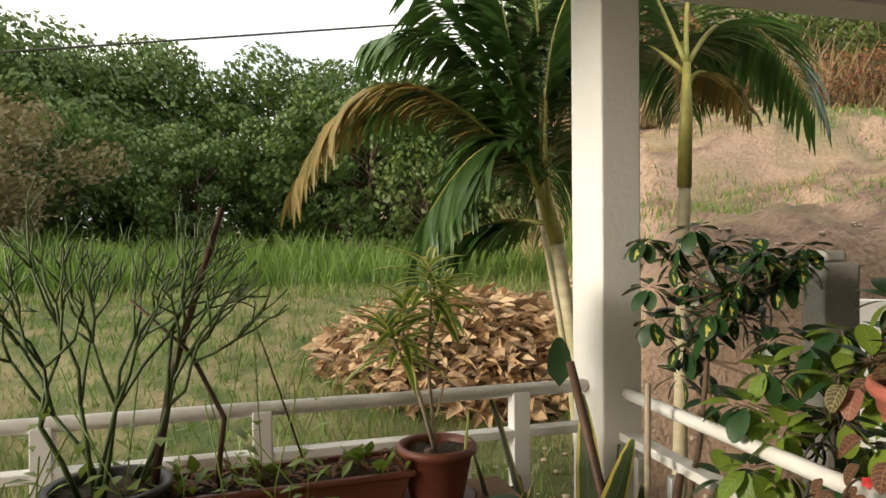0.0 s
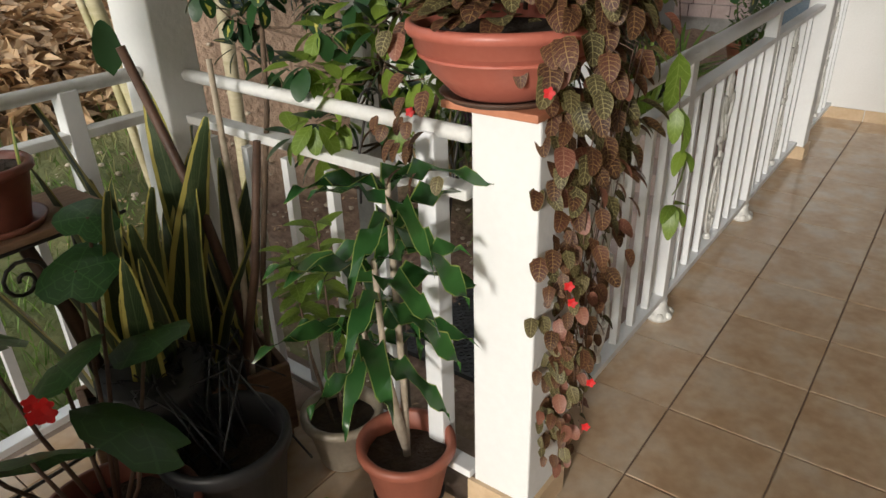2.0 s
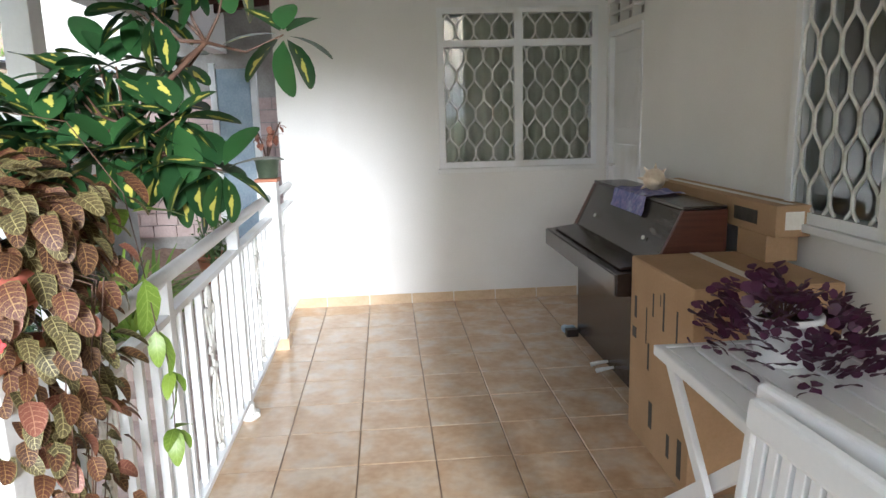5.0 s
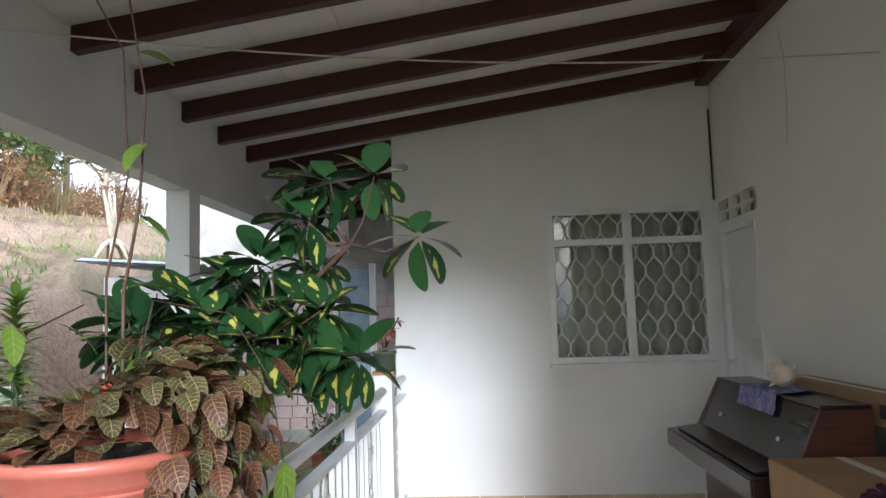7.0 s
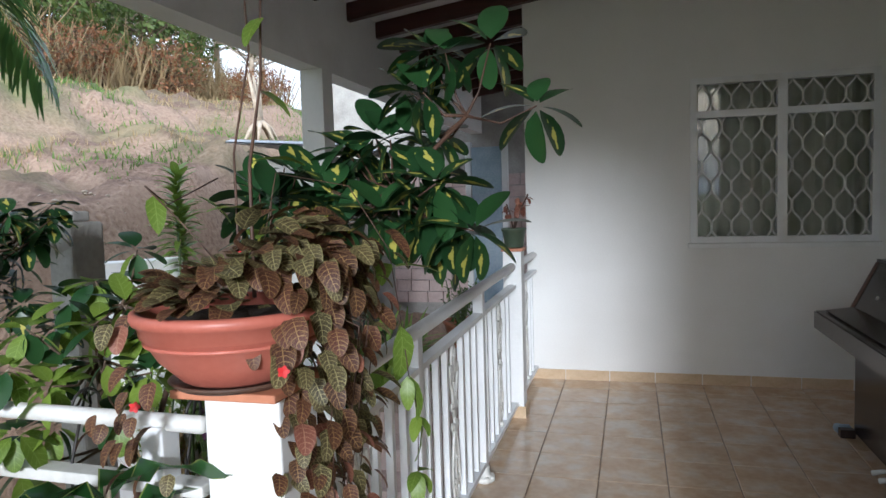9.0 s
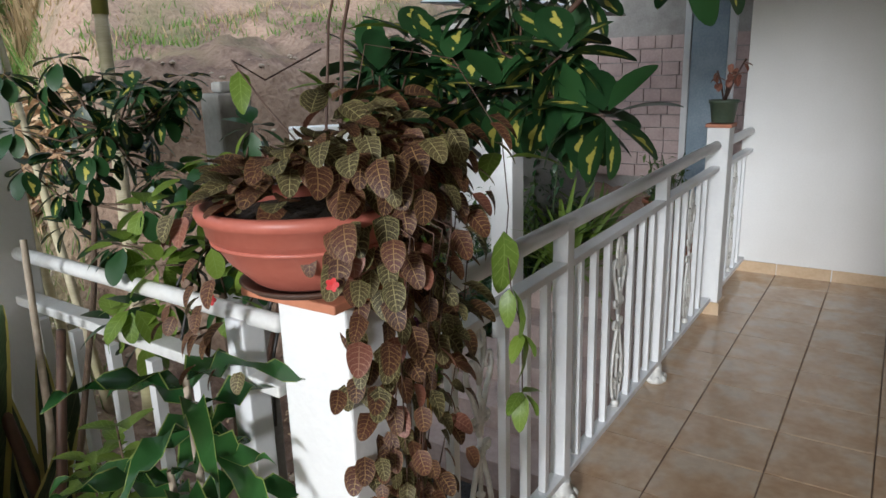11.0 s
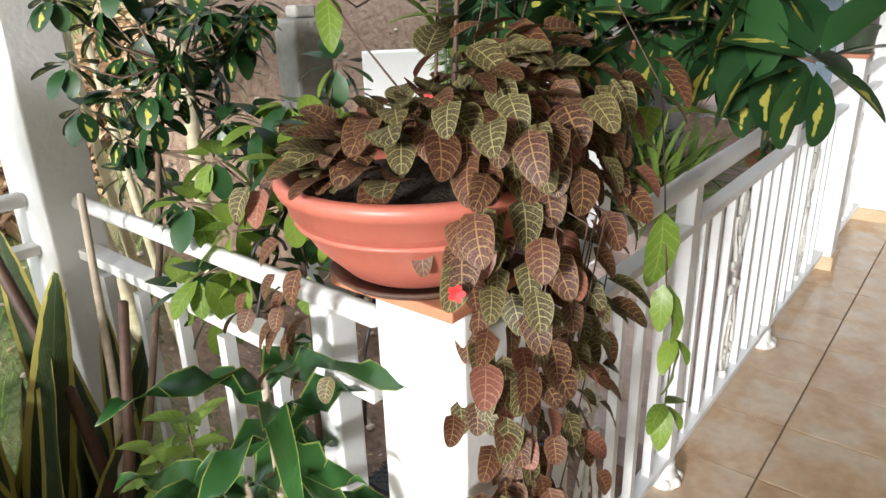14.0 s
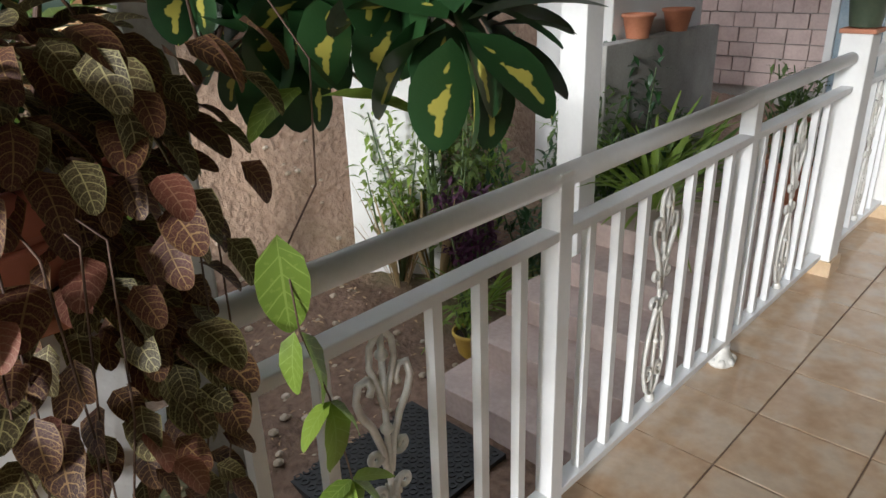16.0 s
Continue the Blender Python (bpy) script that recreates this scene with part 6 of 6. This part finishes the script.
# grass
def blades(name, count, xr, yr, hr_, mat, label, keep, seed, width=0.008):
    r = random.Random(seed)
    s = Shape()
    made = 0
    for _ in range(count * 4):
        if made >= count:
            break
        t = r.random()
        x, y = r.uniform(*xr), yr[0] + (yr[1] - yr[0]) * t ** 1.5
        if not keep(x, y, r):
            continue
        made += 1
        far = 1 + 0.16 * max(0, y - 3)
        h = r.uniform(*hr_) * (0.75 + 0.5 * noise.noise((x * 0.8, y * 0.8, 5)))
        b = Vector((x, y, ground_h(x, y) - 0.01))
        a = r.uniform(0, 6.28)
        s.blade(b, b + Vector((r.uniform(-0.6, 0.6) * h, r.uniform(-0.6, 0.6) * h, h)), width * far, Vector((math.cos(a), math.sin(a), 0)))
    tagged(put(name, s, mat), label, "grass", kind="stuff")


lawn_ok = lambda x, y, r: x < 0.5 * min(y, 12) + 0.5 and (x > -3 or y > 2.4)
blades("lawn_grass", 30000, (-9, 6.5), (2.3, 12), (0.06, 0.2), grass_blade, "short green lawn grass", lawn_ok, 1)
blades("lawn_grass", 16000, (-9, 6), (2.5, 11), (0.08, 0.22), pale_grass, "pale dry lawn grass", lambda x, y, r: lawn_ok(x, y, r) and noise.noise((x * 0.5, y * 0.5, 9)) > -0.15, 2)
blades("tall_grass", 9000, (-10, 6), (8.5, 13.5), (0.35, 0.8), grass_blade, "tall fresh green grass before the trees", lambda x, y, r: x < 0.5 * y + 0.3, 3, 0.012)
blades("hill_grass", 7000, (2.2, 16), (4.9, 13), (0.05, 0.16), straw, "dry straw grass on the hillside", lambda x, y, r: x > 0.5 * y - 0.2 and (y > 7 or noise.noise((x * 0.7, y * 0.9, 4)) > 0.05), 4, 0.010)
blades("hill_grass", 3500, (2.5, 14), (4.6, 9), (0.05, 0.16), grass_blade, "patches of green grass on the hillside", lambda x, y, r: x > 0.5 * y and noise.noise((x * 0.6, y * 0.6, 2)) > 0.1, 6, 0.010)
blades("dry_reeds", 5500, (4.0, 18), (9.3, 14.5), (0.6, 1.7), straw, "tall dry straw-coloured reeds on the hill", lambda x, y, r: x > 0.42 * y, 5, 0.018)


def leaf_cloud(s, centre, radius, count, size, r, flat=1.0):
    for _ in range(count):
        p = ball(r)
        p = p.normalized() * (p.length ** 0.8)
        c = Vector(centre) + Vector((p.x * radius, p.y * radius, p.z * radius * flat))
        d = (p + ball(r) * 0.9).normalized()
        u = d.orthogonal().normalized()
        w = d.cross(u)
        k = size * r.uniform(0.6, 1.4)
        s.add([c - u * k * 0.5, c - w * k * 0.28 + d * k * 0.1, c + u * k * 0.5, c + w * k * 0.28 - d * k * 0.05], [(0, 1, 2, 3)], [(0, 0), (-0.3, 0.5), (0, 1), (0.3, 0.5)])


def tree(label, at, height, spread, mat, seed, leaves=2600, size=0.17, trunk_mat=bark, trunk_r=0.11, bare=0.0, low=0.35):
    r = random.Random(seed)
    ob = thing("tree", label, "tree", at, "garden trees")
    wood = Shape()
    top = Vector((r.uniform(-0.3, 0.3), r.uniform(-0.3, 0.3), height * 0.72))
    wood.tube([(0, 0, -0.3), top * 0.35 + ball(r) * 0.1, top * 0.7 + ball(r) * 0.15, top], [trunk_r, trunk_r * 0.75, trunk_r * 0.5, trunk_r * 0.2], 9)
    s = Shape()
    n = 34
    for k in range(n):
        h = low + (0.98 - low) * (k + 0.5) / n
        a = k * 2.4 + r.uniform(-0.4, 0.4)
        reach = spread * (1 - abs(h - 0.6) * 1.1) * r.uniform(0.55, 1.05)
        c = Vector((math.cos(a) * reach, math.sin(a) * reach, height * h * 0.95))
        st0 = top * min(0.95, h * 0.85)
        wood.tube([st0, st0.lerp(c, 0.5) + ball(r) * 0.15, c], [trunk_r * 0.3, trunk_r * 0.2, trunk_r * 0.07], 6)
        if bare:
            for _ in range(6):
                e = c + ball(r) * spread * 0.4
                wood.tube([c.lerp(st0, 0.3), (c + e) / 2 + ball(r) * 0.1, e], [trunk_r * 0.1, trunk_r * 0.06, 0.006], 5)
        if r.random() >= bare:
            leaf_cloud(s, c, spread * r.uniform(0.17, 0.42), leaves // n, size, r, r.uniform(0.5, 0.8))
    put("trunk", wood, trunk_mat, ob, smooth=True)
    if s.f:
        put("crown", s, mat, ob)
    return ob


t1 = tree("broad dark green tree at the lawn's edge", (-6.0, 18.0, ground_h(-6, 18)), 5.0, 2.6, tree_leaf, 101, 17000, 0.15)
t2 = tree("leafy light green tree beside the lawn", (-11.0, 16.5, ground_h(-11, 16.5)), 4.0, 2.2, light_tree_leaf, 102, 14000, 0.15)
t3 = tree("thin half-bare tree on the hill", (10.0, 12.5, ground_h(10, 12.5)), 5.5, 2.3, light_tree_leaf, 103, 2600, 0.15, pale_bark, 0.10, 0.45)
t4 = tree("dense bushy green tree behind the grass", (2.5, 14.5, ground_h(2.5, 14.5)), 3.5, 2.1, tree_leaf, 104, 13000, 0.13, bark, 0.1, 0.0, 0.12)


def again(ob, x, y, rz, k=1.0):
    c = copy_thing(ob, pose(x, y, ground_h(min(x, 30), min(y, 40)) - 0.1, 0, 0, rz))
    c.scale = (k, k, k)


for x, y, rz, k in ((-2.6, 19.5, 70, 1.0), (0.8, 18.2, 160, 0.92), (-9.5, 20, 220, 1.1), (4.5, 20, 300, 1.05), (-15, 19, 20, 1.1), (-4.3, 21, 120, 1.15)):
    again(t1, x, y, rz, k)
for x, y, rz, k in ((-13.5, 14.0, 90, 0.9), (-8.0, 15.0, 200, 0.7), (5.5, 17.0, 40, 0.9), (-18, 15, 10, 1.1), (8.5, 16.5, 250, 0.85)):
    again(t2, x, y, rz, k)
for x, y, rz, k in ((13.0, 11.5, 80, 1.0), (16.0, 13.0, 150, 1.1), (12.0, 15.0, 200, 1.15), (8.0, 14.0, 300, 0.95), (18.5, 10.5, 30, 1.0), (15.0, 9.0, 260, 0.9), (20, 13, 200, 1.2)):
    again(t3, x, y, rz, k)
for x, y, rz, k in ((-0.8, 15.0, 50, 0.75), (4.6, 14.2, 130, 0.95), (-3.4, 15.6, 210, 0.85), (6.9, 13.6, 290, 0.8), (-6.6, 14.8, 10, 0.7), (11.0, 13.8, 200, 0.8), (14.5, 14.6, 100, 0.95), (19, 15, 0, 1.1), (-10, 16.5, 60, 0.8), (1.2, 16.2, 10, 0.85), (-1.9, 16.6, 100, 0.8), (-13, 17, 10, 0.9), (9, 15.4, 70, 0.8), (-5.2, 16.4, 270, 0.8)):
    again(t4, x, y, rz, k)
b1 = tree("wide grey-green dry bush", (-4.4, 12.4, ground_h(-4.4, 12.4)), 2.9, 2.3, dry_bush_leaf, 105, 12000, 0.10, bark, 0.06, 0.0, 0.1)
for x, y, rz, k in ((-9.0, 12.0, 100, 0.8), (-7.0, 13.0, 30, 0.7)):
    again(b1, x, y, rz, k)
b2 = tree("rusty dry bush on the hillside", (6.6, 10.6, ground_h(6.6, 10.6)), 1.8, 1.2, brown_leaf, 106, 1500, 0.10, bark, 0.05, 0.1, 0.1)
for x, y, rz, k in ((7.4, 9.7, 20, 0.6), (9.4, 9.5, 200, 0.6), (8.2, 10.3, 60, 0.7), (10.5, 9.8, 140, 0.65), (12.5, 9.4, 10, 0.7), (14.0, 8.2, 90, 0.6)):
    again(b2, x, y, rz, k)
b3 = tree("light green leafy shrub on the slope", (5.2, 11.6, ground_h(5.2, 11.6)), 2.4, 1.4, light_tree_leaf, 107, 1800, 0.12, bark, 0.05, 0.0, 0.1)
for x, y, rz, k in ((7.6, 10.2, 90, 0.6), (10.4, 10.6, 170, 0.8), (13.2, 10.2, 20, 0.9), (6.0, 9.8, 50, 0.5), (9.3, 11.4, 60, 1.0), (11.8, 11.0, 140, 1.1), (-11.5, 12.5, 140, 0.9), (3.4, 12.6, 20, 0.9)):
    again(b3, x, y, rz, k)
snag = thing("tree_stump", "pale dead stump with bare roots on the bank", "stump", (9.0, 5.3, ground_h(9.0, 5.3)))
snag.scale = (0.55, 0.55, 0.55)
kr = random.Random(77)
for k in range(7):
    a = k * 0.9
    put("root", Shape().tube([(0, 0, 0.5), (0.25 * math.cos(a), 0.25 * math.sin(a), 0.35), (0.6 * math.cos(a), 0.5 * math.sin(a), -0.1)], [0.10, 0.06, 0.02], 8), pale_bark, snag, smooth=True)
for k in range(3):
    put("dead_branch", Shape().tube([(0, 0, 0.4), (0.1 * k - 0.1, 0.05, 1.0), (0.25 * k - 0.3, 0.1, 1.7)], [0.10, 0.07, 0.03], 8), pale_bark, snag, smooth=True)

# yard plants beyond the railing
def clump(name, label, at, count, length, width, mat, seed, curl=0.6, up=1.2):
    r = random.Random(seed)
    ob = thing(name, label, "plant", at)
    for i in range(count):
        a = r.uniform(0, 6.28)
        s = Shape().leaf(Matrix.Identity(4), width, 6, curl * r.uniform(0.3, 1.2), 0.3, (0.6, 0.6))
        put("leaf", s, mat, ob, smooth=True, m=aim((0.05 * math.cos(a), 0.05 * math.sin(a), 0), (math.cos(a), math.sin(a), up * r.uniform(0.5, 1.8)), length * r.uniform(0.6, 1.1)))
    return ob


for x, y, z, L in ((4.78, 1.95, -0.03, 0.80), (5.2, 2.2, 0.0, 0.85), (3.9, 2.6, -0.55, 0.5), (5.7, 2.1, -0.02, 0.7)):
    clump("strap_leaf_clump", "clump of bright green strap leaves", (x, y, z), 34, L, 0.06, grass_blade if L == 0.7 else fresh_leaf, int(x * 10))


def leafy_bush(label, at, height, spread, mat, seed, count=620, size=0.085):
    r = random.Random(seed)
    ob = thing("garden_shrub", label, "shrub", at)
    s, w = Shape(), Shape()
    for k in range(9):
        a = k * 2.4
        tip = Vector((math.cos(a) * spread * r.uniform(0.3, 1), math.sin(a) * spread * r.uniform(0.3, 1), height * r.uniform(0.5, 1)))
        w.tube([(0, 0, -0.05), tip * 0.5 + ball(r) * 0.05, tip], [0.010, 0.008, 0.004], 6)
        for i in range(count // 9):
            p = tip * r.uniform(0.35, 1.05) + ball(r) * 0.06
            s.leaf(aim(p, ball(r) + Vector((0, 0, 0.2)), size * r.uniform(0.6, 1.3)), 0.4, 3, 0.4)
    put("stem", w, green_stem, ob, smooth=True)
    put("foliage", s, mat, ob, smooth=True)


for k, (x, y, h, sp, mt) in enumerate(((4.4, 2.5, 1.0, 0.4, deep_leaf), (4.9, 2.6, 1.2, 0.4, tree_leaf), (5.4, 2.5, 1.5, 0.4, deep_leaf), (6.0, 2.40, 0.9, 0.35, tree_leaf), (4.1, 3.0, 1.3, 0.35, light_tree_leaf), (4.0, 2.75, 0.8, 0.22, purple_leaf), (4.45, 3.05, 1.1, 0.3, fresh_leaf), (4.7, 3.4, 1.5, 0.4, light_tree_leaf), (3.9, 3.3, 1.35, 0.3, fresh_leaf))):
    leafy_bush("leafy green garden shrub beside the yard", (x, y, ground_h(x, y) if y > 2.05 else -0.05), h, sp, mt, 200 + k)
for k, (x, y) in enumerate(((3.85, 3.25), (4.15, 3.35), (4.0, 3.05))):
    clump("cane_clump", "clump of dry yellow canes", (x, y, ground_h(x, y + 0.1)), 22, 0.8, 0.04, straw, 300 + k, 0.1, 3.5)
strap_plant("whorled_shrub", "upright shrub with whorls of bright green leaves", (3.95, 3.06, -0.6), [[(3.95, 3.06, -0.6), (3.96, 3.06, 0.5), (3.95, 3.07, 1.25), (3.95, 3.06, 1.66)], [(3.95, 3.06, -0.6), (4.07, 3.12, 0.4), (4.09, 3.14, 1.2), (4.08, 3.14, 1.42)]], fresh_leaf, 0.19, 0.28, 70, 77, 0.0, 0.4, (0.0, 1.2), 0.012, green_stem, 0.55)
for x in (5.75, 6.35):
    flower_pot("wall_pot", (x, 2.68, 0.8605), 0.08, 0.11, 0.17, terracotta, "terracotta pot standing on the low grey wall", 0.012)
flower_pot("yellow_pot", (3.62, 2.42, -0.70), 0.07, 0.10, 0.16, palm_yellow, "yellow-green plastic pot by the steps", 0.008)
leafy_bush("small leafy potted plant", (3.62, 2.42, -0.58), 0.4, 0.15, fresh_leaf, 260, 120)
flower_pot("clay_pot", (5.35, 1.35, 0.01), 0.12, 0.17, 0.26, terracotta, "terracotta pot with a leafy plant on the path", 0.015)
leafy_bush("leafy plant in the clay pot", (5.35, 1.35, 0.2), 0.45, 0.28, tree_leaf, 261, 220)
flower_pot("clay_pot", (6.4, 1.75, 0.01), 0.12, 0.17, 0.26, terracotta, "terracotta pot with a leafy plant on the path", 0.015)
leafy_bush("leafy plant in the clay pot", (6.4, 1.75, 0.2), 0.5, 0.25, tree_leaf, 262, 200)
debris = Shape()
dr = random.Random(41)
for i in range(900):
    x, y = dr.uniform(1.3, 3.6), dr.uniform(1.0, 3.8)
    if 1.55 < x < 2.3 and 1.1 < y < 1.8 or (x > 2.2 and y < 2.1):
        continue
    debris.leaf(aim((x, y, ground_h(x, y) + 0.012), (dr.uniform(-1, 1), dr.uniform(-1, 1), dr.uniform(-0.1, 0.3)), dr.uniform(0.015, 0.06)), 0.5, 2, 0.3)
tagged(put("ground_litter", debris, litter_leaf), "scattered dry leaves on the bare earth", "leaf litter", kind="stuff")
pebbles = Shape()
for i in range(700):
    x, y = dr.uniform(1.3, 5.0), dr.uniform(1.0, 4.6)
    if 1.55 < x < 2.3 and 1.1 < y < 1.8 or (x > 2.2 and y < 2.1):
        continue
    k = dr.uniform(0.006, 0.03)
    pebbles.lathe([(0.0, -k * 0.4), (k * 0.8, -k * 0.3), (k, k * 0.1), (k * 0.6, k * 0.5), (0.0, k * 0.6)], 6, (x, y, ground_h(x, y)), (1, dr.uniform(0.6, 1)))
tagged(put("pebbles", pebbles, pale_bark), "small stones and clods on the bare earth", "stones", kind="stuff")

# ---- floor tiles, each a piece ----
PITCH = 0.335
tile_me = Shape().box((-0.1652, -0.1652, -0.012), (0.1652, 0.1652, 0.0)).mesh("floor_tile", False)
tile_bm = bmesh.new()
tile_bm.from_mesh(tile_me)
bmesh.ops.bevel(tile_bm, geom=[e for e in tile_bm.edges if all(abs(v.co.z) < 1e-6 for v in e.verts)], offset=0.0025, segments=1, affect="EDGES")
tile_bm.to_mesh(tile_me)
tile_bm.free()
tile_me.materials.append(glazed_tile)


def cut_tile(x0, x1, y0, y1):
    return put("floor_tile", Shape().box((x0, y0, -0.012), (x1, y1, 0.0)), glazed_tile, floor)


for i in range(-13, 10):
    for j in range(-5, 7):
        x0, y0 = 2.1 + PITCH * i, PITCH * j
        x1, y1 = x0 + PITCH, y0 + PITCH
        top = 2.16 if x1 < 1.29 else EDGE
        if y0 >= top - 0.02 or (x0 > WX) or x1 < -2.4:
            continue
        a, b, c, d = x0 + 0.0023, min(x1 - 0.0023, WX - 0.003), max(y0 + 0.0023, WY + 0.003), min(y1 - 0.0023, top)
        if b - a > 0.329 and d - c > 0.329:
            put("floor_tile", tile_me, glazed_tile, floor, m=pose((x0 + x1) / 2, (y0 + y1) / 2, 0.0, 0, 0, 90 * ((i * 3 + j * 7) % 4)))
        elif b - a > 0.02 and d - c > 0.02:
            cut_tile(a, b, c, d)
